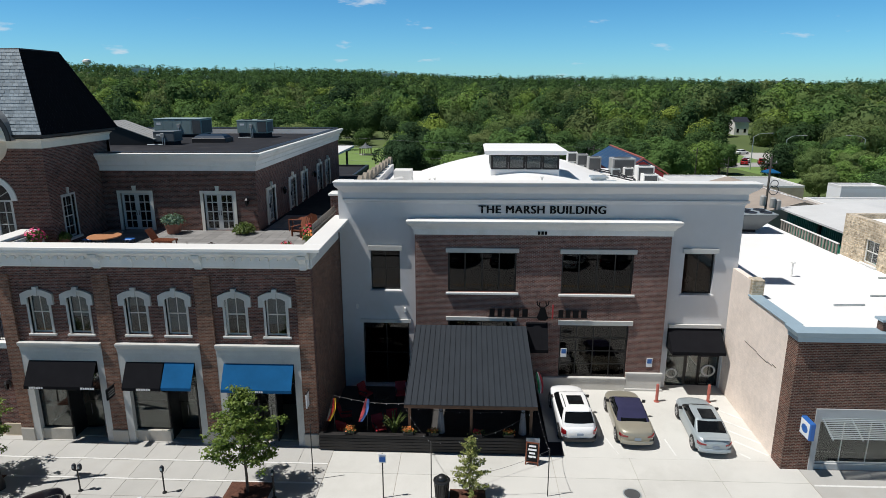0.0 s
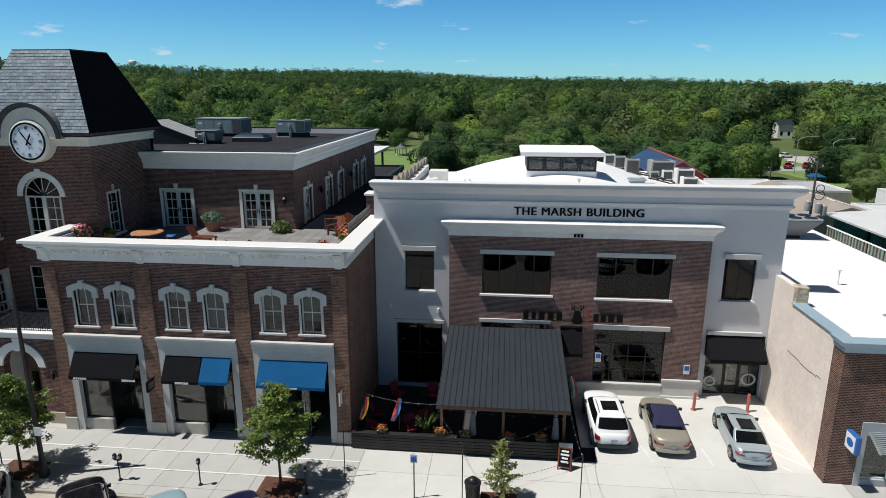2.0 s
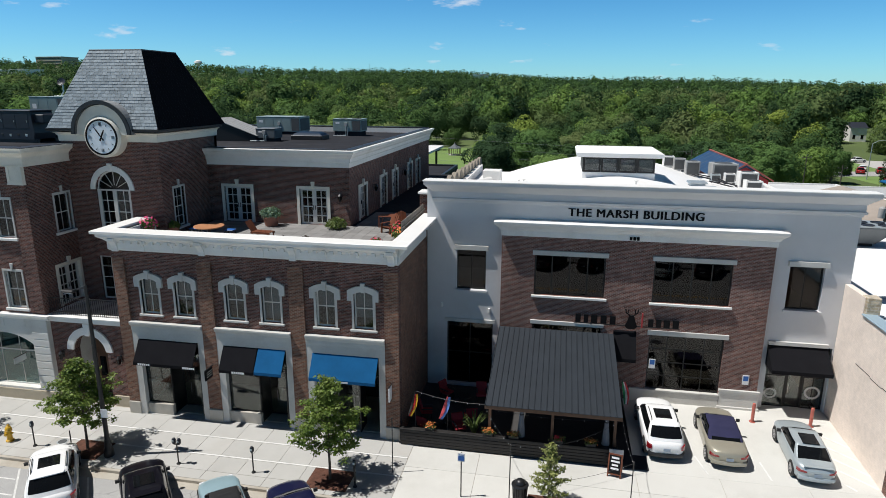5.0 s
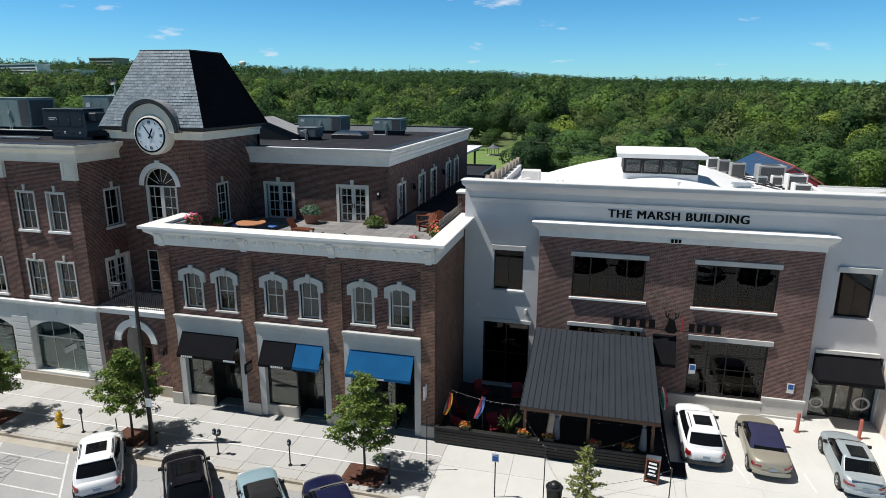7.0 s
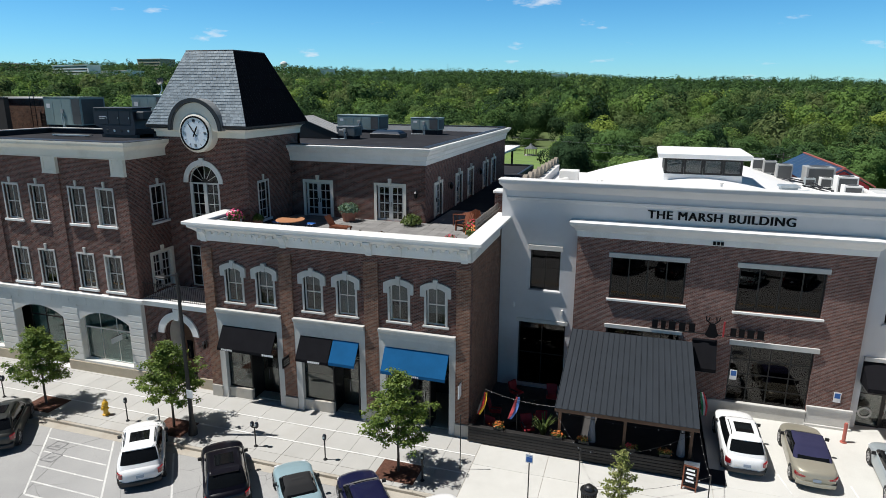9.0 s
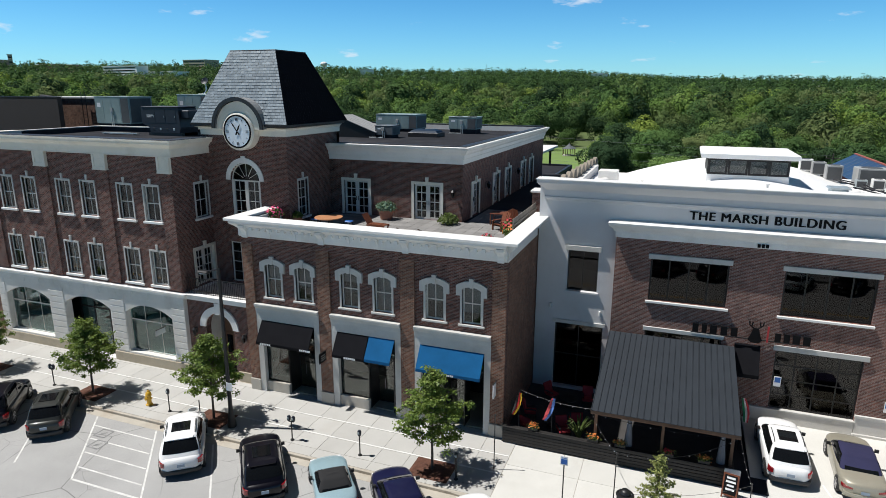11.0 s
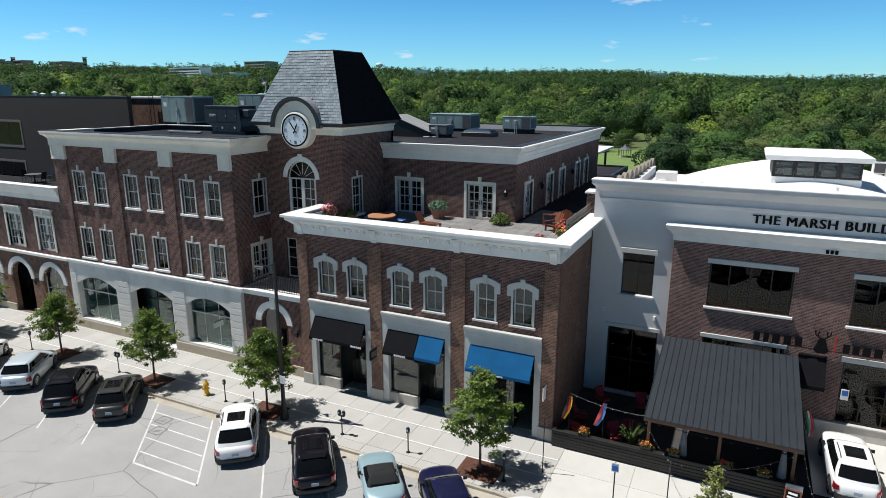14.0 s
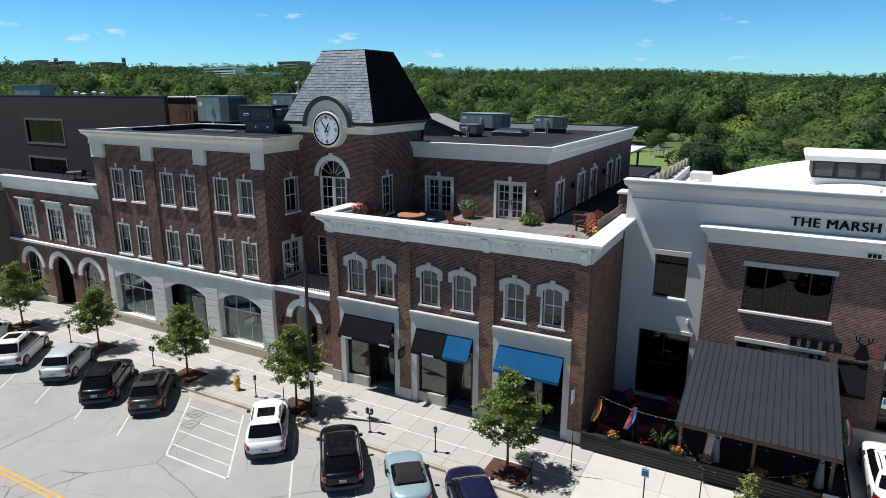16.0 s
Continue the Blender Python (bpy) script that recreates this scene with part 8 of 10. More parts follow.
def low_table(x, y):
    t = thing("patio_table", (x, y, 0.05), "low dark round patio table among the chairs", "table", "patio tables")
    part("top", turned(bmesh.new(), (x, y, 0.5), [(0.42, 0), (0.44, 0.02), (0.42, 0.05), (0, 0.05)], 18), M["wood_dark"], t)
    part("pedestal", turned(bmesh.new(), (x, y, 0.05), [(0.22, 0), (0.2, 0.03), (0.04, 0.08), (0.04, 0.46)], 12), M["black_metal"], t)


low_table(2.0, 1.8)
low_table(2.6, 4.4)


def spiky_plant(x, y, z, h):
    p = thing("spiky_plant", (x, y, z), "spiky green potted plant on the patio", "plant")
    part("pot", turned(bmesh.new(), (x, y, z), [(0.16, 0), (0.22, 0.35), (0.2, 0.36), (0.18, 0.3)], 12), M["wood_dark"], p)
    rng = random.Random(2)
    bm = bmesh.new()
    for i in range(34):
        a, r = i * 2.4, rng.uniform(0.3, 0.75)
        tip = h * rng.uniform(0.5, 1.0)
        pts = [(0.02, 0.3), (r * 0.4, 0.3 + tip * 0.6), (r * 0.8, 0.3 + tip * 0.85), (r, 0.3 + tip * 0.8)]
        rings = []
        for (d, zz), wd in zip(pts, (0.03, 0.035, 0.025, 0.004)):
            cx, cy = x + d * math.cos(a), y + d * math.sin(a)
            sx, sy = -math.sin(a) * wd, math.cos(a) * wd
            rings.append([(cx - sx, cy - sy, z + zz), (cx, cy, z + zz - 0.01), (cx + sx, cy + sy, z + zz), (cx, cy, z + zz + 0.006)])
        loft(bm, rings)
    part("leaves", bm, M["leaf_bush"], p)


spiky_plant(3.75, 0.55, 0.05, 1.5)


def string_lights():
    poles = ((0.35, -2.8, 2.8), (5.9, -3.9, 2.75), (11.05, -3.6, 2.35))
    for x, y, h in poles:
        p = thing("light_pole", (x, y, 0), "thin dark pole that carries string lights", "pole", "string light poles")
        part("pole", tube(bmesh.new(), (x, y, 0), (x, y, h), 0.024, n=8), M["black_metal"], p)
        part("finial", turned(bmesh.new(), (x, y, h), [(0.03, 0), (0.035, 0.03), (0.0, 0.06)], 8), M["black_metal"], p)
    runs = (((0.9, -0.2, 2.95), (4.45, -0.9, 2.95), 0.15), ((4.45, -0.95, 2.85), (5.9, -3.9, 2.75), 0.2), ((10.8, -0.95, 2.85), (5.9, -3.9, 2.75), 0.55), ((11.05, -3.6, 2.3), (6.2, -3.9, 0.95), 0.3), ((4.6, -0.85, 2.7), (10.6, -0.85, 2.7), 0.18), ((10.8, -0.9, 2.8), (11.05, -3.6, 2.3), 0.2))
    for a, b, sag in runs:
        s = thing("string_lights", a, "black cable with small clear bulbs over the patio", "string lights", "string lights")
        a, b = Vector(a), Vector(b)
        pts = [a.lerp(b, i / 12) - Vector((0, 0, sag * 4 * (i / 12) * (1 - i / 12))) for i in range(13)]
        part("cable", rope(bmesh.new(), pts, 0.008, 4), M["black_metal"], s)
        me = shared("bulb", lambda: finish(turned(bmesh.new(), (0, 0, -0.1), [(0.0, 0.04), (0.016, 0.055), (0.016, 0.07), (0.008, 0.09)], 6), "bulb", M["lamp_clear"]))
        for p in pts[1:-1:2]:
            part("bulb", me, None, s, "", Matrix.Translation(p))


string_lights()


def a_board(x, y):
    a = thing("a_board_sign", (x, y, 0), "wooden folding board sign with chalk on the pavement", "sign")
    for s in (1, -1):
        m = pose(x, y, 0, 0, 0, -12) @ pose(0, -0.27 * s, 0, -14 * s, 0, 0)
        leaf = part("board", boxes((-0.26, 0.26, -0.012, 0.012, 0.18, 1.05)), M["letter_black"], a, "black chalkboard", m)
        part("board_frame", boxes((-0.32, -0.26, -0.02, 0.02, 0, 1.1), (0.26, 0.32, -0.02, 0.02, 0, 1.1), (-0.26, 0.26, -0.02, 0.02, 1.05, 1.1), (-0.26, 0.26, -0.02, 0.02, 0.12, 0.18)), M["wood_orange"], leaf, "", m)
        if s > 0:
            for i, wd in enumerate((0.34, 0.4, 0.28, 0.36)):
                part("chalk_bar", boxes((-wd / 2, wd / 2, -0.018, -0.013, 0.88 - 0.17 * i, 0.97 - 0.17 * i)), M["letter_white"], leaf, "", m)


a_board(10.62, -1.0)
w = thing("white_notice", (10.7, -0.5, 0), "white notice board on the patio fence corner", "sign")
part("board", boxes((10.36, 11.02, -0.52, -0.47, 0.5, 1.0)), M["letter_white"], w)
part("leg", boxes((10.4, 10.44, -0.47, -0.44, 0.0, 0.9), (10.94, 10.98, -0.47, -0.44, 0.0, 0.9)), M["black_metal"], w)

# wall fittings of the office building
for x, z in ((18.05, 2.05), (13.05, 2.6)):
    s = thing("wall_notice", (x, YB - 0.02, z), "small blue and white notice by the entrance", "sign", "wall notices")
    part("plate", boxes((x - 0.17, x + 0.17, YB - 0.04, YB - 0.01, z - 0.28, z + 0.28), bevel=0.008), M["letter_white"], s)
    part("symbol", boxes((x - 0.13, x + 0.13, YB - 0.046, YB - 0.042, z - 0.05, z + 0.23)), M["blue_sign"], s)
for x, z in ((3.75, 5.0), (0.95, 5.2)):
    s = thing("wall_light", (x, YS - 0.02, z), "small white wall light on the stucco", "wall lamp", "stucco wall lights")
    part("housing", boxes((x - 0.06, x + 0.06, YS - 0.14, YS - 0.001, z - 0.14, z + 0.14), bevel=0.02), M["cap"], s)
    part("lens", boxes((x - 0.04, x + 0.04, YS - 0.13, YS - 0.02, z - 0.16, z - 0.142)), M["lamp_clear"], s)


# ---- terrace furniture ----
DECK = 9.3


def round_table(x, y):
    t = thing("round_table", (x, y, DECK), "round orange-brown terrace table with a central foot", "table")
    part("tabletop", turned(bmesh.new(), (x, y, DECK + 0.72), [(0.80, 0), (0.84, 0.02), (0.82, 0.06), (0, 0.065)], 28), M["table_top"], t, smooth=True)
    part("pedestal", turned(bmesh.new(), (x, y, DECK), [(0.35, 0), (0.32, 0.05), (0.08, 0.12), (0.07, 0.72)], 14), M["black_metal"], t, smooth=True)


round_table(-11.75, 3.35)


def wing_terrace(x, y, z):
    """Dark furniture on the far terrace: chairs round a table, and a covered grill."""
    t = thing("terrace_table", (x, y, z), "dark round table on the low wing terrace", "table")
    part("tabletop", turned(bmesh.new(), (x, y, z + 0.72), [(0.7, 0), (0.72, 0.03), (0.0, 0.04)], 20), M["unit_grey"], t)
    part("pedestal", turned(bmesh.new(), (x, y, z), [(0.3, 0), (0.06, 0.08), (0.05, 0.72)], 10), M["black_metal"], t)
    for k, (dx, dy, a) in enumerate(((-1.3, 0.1, 90), (1.3, -0.2, -80), (0.2, 1.2, 5), (4.6, 0.2, -70))):
        c = thing("terrace_chair", (0, 0, 0), "pale strapped chair on the low wing terrace" if k == 3 else "black mesh chair on the low wing terrace", "chair", "wing terrace chairs")
        m = M["cast_stone"] if k == 3 else M["black_metal"]
        part("seat", boxes((-0.26, 0.26, -0.26, 0.26, 0.42, 0.46), bevel=0.01), m, c)
        bm = bmesh.new()
        loft(bm, [[(-0.26, yy, zz), (0.26, yy, zz), (0.26, yy + 0.03, zz), (-0.26, yy + 0.03, zz)] for yy, zz in ((0.24, 0.46), (0.30, 0.75), (0.38, 1.02))])
        part("backrest", bm, m, c)
        for sx in (-0.24, 0.24):
            for sy in (-0.24, 0.24):
                part("leg", tube(bmesh.new(), (sx, sy, 0), (sx, sy, 0.42), 0.018, n=6), m, c)
        c.matrix_basis = pose(x + dx, y + dy, z, 0, 0, a)
    g = thing("covered_grill", (x + 6.4, y - 1.2, z), "grill under a dark fabric cover on the low wing terrace", "grill")
    bm = bmesh.new()
    loft(bm, [[(x + 6.4 + a * ca, y - 1.2 + 0.6 * a * sa, z + h) for ca, sa in ((-0.9, -1), (0.9, -1), (1, -0.8), (1, 0.8), (0.9, 1), (-0.9, 1), (-1, 0.8), (-1, -0.8))] for a, h in ((0.82, 0.0), (0.8, 0.8), (0.62, 1.12), (0.3, 1.22))])
    part("cover", bm, M["fabric_grey"], g, smooth=True)


wing_terrace(-49.4, 6.4, 9.25)


def adirondack(x, y, turn, m, label):
    c = thing("adirondack_chair", (0, 0, 0), label, "chair", "terrace chairs")
    for i in range(5):
        u = -0.25 + 0.125 * i
        bm = bmesh.new()
        top = 0.98 + 0.1 * (1 - abs(i - 2) / 2)
        loft(bm, [[(u - 0.055, yy, z), (u + 0.055, yy, z), (u + 0.055, yy + 0.025, z), (u - 0.055, yy + 0.025, z)] for yy, z in ((0.2, 0.28), (0.52, top))])
        part("back_slat", bm, m, c)
        part("seat_slat", boxes((-0.3, 0.3, -0.35 + 0.125 * i, -0.25 + 0.125 * i, 0.37 - 0.025 * i, 0.395 - 0.025 * i)), m, c)
    for s in (-0.34, 0.34):
        part("armrest", boxes((s - 0.07, s + 0.07, -0.42, 0.34, 0.56, 0.585), bevel=0.01), m, c)
        part("front_leg", boxes((s - 0.03, s + 0.03, -0.38, -0.28, 0, 0.56)), m, c)
        bm = bmesh.new()
        loft(bm, [[(s - 0.02, yy, z), (s + 0.02, yy, z), (s + 0.02, yy, z + 0.12), (s - 0.02, yy, z + 0.12)] for yy, z in ((-0.38, 0.28), (0.6, 0.0))])
        part("side_rail", bm, m, c)
    c.matrix_basis = pose(x, y, DECK, 0, 0, turn)


for x, y, t in ((-2.3, 7.0, -30), (-1.6, 7.9, 40)):
    adirondack(x, y, t, M["wood_orange"], "orange-brown slatted garden chair on the terrace")


def lounger(x, y, turn):
    """A low reclining chair: slatted seat, raised back, four legs."""
    c = thing("lounge_chair", (0, 0, 0), "brown slatted reclining chair near the terrace parapet", "chair", "lounge chairs")
    for i in range(9):
        part("seat_slat", boxes((-0.30, 0.30, -0.7 + 0.125 * i, -0.6 + 0.125 * i, 0.34, 0.37)), M["wood_orange"], c)
    for i in range(5):
        bm = bmesh.new()
        u = -0.25 + 0.125 * i
        loft(bm, [[(u - 0.055, yy, z), (u + 0.055, yy, z), (u + 0.055, yy + 0.025, z), (u - 0.055, yy + 0.025, z)] for yy, z in ((0.42, 0.36), (0.78, 0.92))])
        part("back_slat", bm, M["wood_orange"], c)
    for s in (-0.28, 0.28):
        part("side_rail", boxes((s - 0.025, s + 0.025, -0.72, 0.5, 0.26, 0.34)), M["wood_orange"], c)
        for yy in (-0.62, 0.4):
            part("leg", boxes((s - 0.03, s + 0.03, yy - 0.03, yy + 0.03, 0, 0.26)), M["wood_orange"], c)
    c.matrix_basis = pose(x, y, DECK, 0, 0, turn)


def blue_stool(x, y):
    c = thing("stool", (x, y, DECK), "low blue stool beside the round table", "stool", "blue stools")
    part("seat", boxes((x - 0.26, x + 0.26, y - 0.22, y + 0.22, DECK + 0.46, DECK + 0.51), bevel=0.015), M["blue_sign"], c)
    for a in (-0.21, 0.21):
        for b in (-0.17, 0.17):
            part("leg", boxes((x + a - 0.02, x + a + 0.02, y + b - 0.02, y + b + 0.02, DECK, DECK + 0.46)), M["black_metal"], c)


lounger(-9.15, 4.35, 84)
for x, y, t in ((-5.05, 1.45, 185), (-6.05, 1.3, 172)):
    adirondack(x, y, t, M["wood_brown"], "dark brown slatted garden chair near the parapet")
blue_stool(-12.9, 3.8)
blue_stool(-10.75, 3.85)


def small_table(x, y):
    t = thing("side_table", (x, y, DECK), "square orange-brown slatted side table on the terrace", "table")
    for i in range(6):
        part("slat", boxes((x - 0.45, x + 0.45, y - 0.45 + 0.15 * i, y - 0.32 + 0.15 * i, DECK + 0.68, DECK + 0.72)), M["wood_orange"], t)
    for a in (-0.4, 0.4):
        for b in (-0.4, 0.4):
            part("leg", boxes((x + a - 0.03, x + a + 0.03, y + b - 0.03, y + b + 0.03, DECK, DECK + 0.68)), M["wood_orange"], t)


small_table(-2.9, 8.6)


def potted(x, y, z, r, h, petals=None, label="terracotta pot with a leafy grey-green plant", spread=0.5, leaf="leaf_bush", n=700, pot=True, size=0.13):
    p = thing("potted_plant" if pot else "shrub", (x, y, z), label, "plant", "terrace plants")
    if pot:
        part("pot", turned(bmesh.new(), (x, y, z), [(r * 0.72, 0), (r * 0.95, h * 0.8), (r, h * 0.82), (r, h), (r * 0.86, h), (r * 0.84, h * 0.85), (0, h * 0.84)], 16), M["terracotta"], p, smooth=True)
    rng = np.random.default_rng(int(abs(x * 31 + y * 7)))
    d = unit(rng.normal(size=(n, 3)))
    d[:, 2] = np.abs(d[:, 2]) * 0.8
    c = np.array([x, y, z + (h if pot else 0.15)]) + d * spread * rng.uniform(0.35, 1.0, (n, 1))
    cards(c, unit(d + rng.normal(size=(n, 3)) * 0.5), size, rng, "foliage", M[leaf], p)
    if petals:
        k = n // 7
        d = unit(rng.normal(size=(k, 3)))
        d[:, 2] = np.abs(d[:, 2])
        c = np.array([x, y, z + (h if pot else 0.15) + 0.05]) + d * spread * 0.98
        cards(c, d, 0.12, rng, "blossom", M[petals], p)


potted(-10.0, 7.45, DECK, 0.50, 0.62, None, "terracotta pot with a leafy grey-green plant on the terrace", 0.72, "leaf_silver", 800)
potted(-5.75, 7.35, DECK, 0.3, 0.4, None, "loose yellow-green shrub by the penthouse corner", 0.72, "leaf_bush", 800, False)
potted(-1.3, 5.3, DECK, 0.32, 0.5, "petal_red", "pot of red flowers inside the terrace parapet", 0.55, "leaf_bush", 500)
potted(-0.95, 4.2, DECK, 0.3, 0.45, "petal_orange", "pot of yellow and green leaves inside the terrace parapet", 0.5, "leaf_bush", 500)
potted(-1.7, 2.2, DECK, 0.28, 0.42, "petal_red", "pot of red flowers inside the terrace parapet", 0.4, "leaf_bush", 400)
potted(-15.0, 2.6, DECK, 0.32, 0.75, "petal_pink", "pot of pink flowers by the tower", 0.55, "leaf_bush", 600)
potted(-14.3, 3.9, DECK, 0.32, 0.5, None, "terracotta pot with dark leaves by the tower", 0.4, "leaf_street", 400)
for x in (-11.1, -10.2, -8.3):
    potted(x, 0.75, DECK + 0.4, 0.2, 0.2, None, "low green foliage along the terrace parapet", 0.35, "leaf_bush", 160, False, 0.1)


def terrace_fence():
    f = thing("terrace_fence", (-0.5, 6, DECK), "weathered slatted timber fence along the terrace edge", "fence")
    me = shared("picket", lambda: finish(boxes((-0.02, 0.02, -0.08, 0.08, 0, 1.5), bevel=0.006), "picket", M["wood_deck"]))
    for i in range(26):
        part("picket", me, None, f, "", pose(-0.62, 3.3 + 0.21 * i, DECK))
    part("rail", boxes((-0.58, -0.54, 3.2, 8.8, DECK + 0.4, DECK + 0.5), (-0.58, -0.54, 3.2, 8.8, DECK + 1.1, DECK + 1.2)), M["wood_deck"], f)
    p = thing("brick_pier", (-0.3, 9.2, DECK), "brick pier with white cap at the terrace edge", "pier")
    part("shaft", boxes((-0.9, 0.0, 8.9, 9.8, DECK - 0.3, 11.35)), M["brick"], p)
    part("cap", boxes((-1.0, 0.04, 8.8, 9.9, 11.35, 11.5), bevel=0.03), M["cap"], p)


terrace_fence()


# ---- roof plant ----
def package_unit(x0, x1, y0, y1, z, h, m, label, fans=0, coil=True, curb=0.25, hood=False):
    """A packaged roof unit: casing panels on a curb, coil grille, fan guards."""
    u = thing("rooftop_unit", ((x0 + x1) / 2, (y0 + y1) / 2, z), label, "rooftop unit", "rooftop units")
    part("curb", boxes((x0 + 0.1, x1 - 0.1, y0 + 0.1, y1 - 0.1, z, z + curb)), M["membrane_dark"], u)
    z0 = z + curb
    part("casing", boxes((x0, x1, y0, y1, z0, z0 + h), bevel=0.02), M[m], u)
    k = max(2, round((x1 - x0) / 0.9))
    for i in range(k):
        a = x0 + (x1 - x0) * i / k
        b = x0 + (x1 - x0) * (i + 1) / k
        if coil and i == k - 1:
            part("coil", boxes((a + 0.05, b - 0.06, y0 - 0.015, y0 + 0.01, z0 + 0.08, z0 + h - 0.1)), M["coil"], u, "dark coil grille")
        else:
            part("access_panel", boxes((a + 0.03, b - 0.03, y0 - 0.012, y0 + 0.01, z0 + 0.05, z0 + h - 0.08), bevel=0.004), M[m], u)
    rng = random.Random(int(abs(x0 * 10)))
    part("rating_label", boxes((x0 + 0.25, x0 + 0.62, y0 - 0.018, y0 - 0.012, z0 + h * 0.62, z0 + h * 0.78)), M["letter_white"], u, "small white label")
    bm = bmesh.new()
    c0 = x0 + (x1 - x0) * rng.uniform(0.3, 0.6)
    for p, q in (((c0, y0 - 0.12, z + 0.02), (c0, y0 - 0.12, z0 + h * 0.45)), ((c0, y0 - 0.12, z0 + h * 0.45), (c0, y0, z0 + h * 0.45)), ((c0 + 0.14, y0 - 0.10, z + 0.02), (c0 + 0.14, y0 - 0.10, z0 + h * 0.3)), ((c0 + 0.14, y0 - 0.10, z0 + h * 0.3), (c0 + 0.14, y0, z0 + h * 0.3)), ((c0 - 1.1, y0 - 0.3, z + 0.06), (c0, y0 - 0.12, z + 0.06))):
        tube(bm, p, q, 0.035, n=6)
    part("conduit", bm, M["galvanised"], u, "pale conduit")
    part("disconnect_box", boxes((c0 - 0.14, c0 + 0.12, y0 - 0.1, y0 - 0.013, z0 + h * 0.45, z0 + h * 0.45 + 0.3), bevel=0.01), M["unit_beige"], u)
    part("side_coil", boxes((x1 - 0.01, x1 + 0.015, y0 + 0.15, y1 - 0.15, z0 + 0.1, z0 + h - 0.12)), M["coil"], u, "dark coil grille")
    part("top_lid", boxes((x0 - 0.03, x1 + 0.03, y0 - 0.03, y1 + 0.03, z0 + h, z0 + h + 0.05), bevel=0.01), M[m], u)
    for i in range(fans):
        cx = x0 + (x1 - x0) * (i + 0.5) / fans
        part("fan_guard", turned(bmesh.new(), (cx, (y0 + y1) / 2, z0 + h + 0.05), [(min(0.42, (y1 - y0) * 0.4), 0), (min(0.42, (y1 - y0) * 0.4), 0.04), (min(0.38, (y1 - y0) * 0.35), 0.04), (min(0.38, (y1 - y0) * 0.35), 0.005), (0, 0.005)], 18), M["coil"], u)
    if hood:
        bm = bmesh.new()
        loft(bm, [[(x0, y, z0 + h * 0.35), (x0, y, z0 + h * 0.9), (x0 - 0.5, y, z0 + h * 0.5), (x0 - 0.5, y, z0 + h * 0.35)] for y in (y0 + 0.2, y1 - 0.2)])
        part("intake_hood", bm, M[m], u)
    return u


def condenser(x, y, z, w, h, m="unit_beige", label="small boxy condenser with a dark fan grille"):
    u = thing("condenser_unit", (x, y, z), label, "condenser", "roof condensers")
    part("feet", boxes((x - w / 2, x - w / 2 + 0.1, y - w / 2, y + w / 2, z, z + 0.12), (x + w / 2 - 0.1, x + w / 2, y - w / 2, y + w / 2, z, z + 0.12)), M["membrane_dark"], u)
    part("casing", boxes((x - w / 2, x + w / 2, y - w * 0.4, y + w * 0.4, z + 0.12, z + 0.12 + h), bevel=0.02), M[m], u)
    part("grille", boxes((x - w * 0.42, x + w * 0.42, y - w * 0.4 - 0.012, y - w * 0.4 + 0.01, z + 0.2, z + h)), M["coil"], u, "dark fan grille")
    part("top_grille", turned(bmesh.new(), (x, y, z + 0.12 + h), [(w * 0.36, 0), (w * 0.36, 0.02), (0, 0.025)], 16), M["coil"], u)


# penthouse roof
package_unit(-20.2, -16.0, 26.6, 29.0, 13.5, 1.3, "unit_green", "large grey-green rooftop unit on the penthouse roof", 0, True)
package_unit(-16.3, -14.7, 18.6, 20.0, 13.5, 0.72, "unit_grey", "mid-grey boxy rooftop unit with a pale label", 0, False)
package_unit(-12.6, -10.0, 26.0, 27.8, 13.5, 1.05, "unit_green", "grey-green condensing unit on rails", 2, True, 0.4)
sk = thing("roof_skylight", (-13.0, 21.5, 13.5), "low dark skylight with a blue-tinted dome", "skylight")
part("curb", boxes((-14.4, -11.7, 20.9, 22.6, 13.5, 13.85), bevel=0.02), M["lead"], sk)
bm = bmesh.new()
loft(bm, [[(-14.3 + s, 21.0 + s, z), (-11.8 - s, 21.0 + s, z), (-11.8 - s, 22.5 - s, z), (-14.3 + s, 22.5 - s, z)] for s, z in ((0, 13.85), (0.12, 14.0), (0.4, 14.12))])
part("dome", bm, mat("dark_blue_acrylic", (0.012, 0.03, 0.06), 0.55, var=0.1, bump=0.0, spec=0.15), sk)
hat = thing("roof_hatch", (-17.8, 19, 13.5), "sloped lead-grey roof hatch with ribbed lid", "roof hatch")
bm = bmesh.new()
loft(bm, [[(x, y, 13.5), (x, y, z), (x, y + 2.6, z), (x, y + 2.6, 13.5)] for x, y, z in ((-19.6, 18.4, 15.2), (-16.2, 18.4, 13.95))])
part("frame", bm, M["black_metal"], hat)
for i in range(5):
    bm = bmesh.new()
    y = 18.3 + 0.55 * i
    loft(bm, [[(-19.65, y, 15.22), (-19.65, y + 0.5, 15.22), (-19.65, y + 0.5, 15.27), (-19.65, y, 15.27)], [(-16.1, y, 13.93), (-16.1, y + 0.5, 13.93), (-16.1, y + 0.5, 13.98), (-16.1, y, 13.98)]])
    part("lid_panel", bm, M["unit_beige"], hat)
# wing roof
package_unit(-37.6, -34.0, 10.7, 13.1, 14.05, 2.1, "unit_green", "tall grey-green rooftop unit with intake hood", 0, True, 0.55, False)


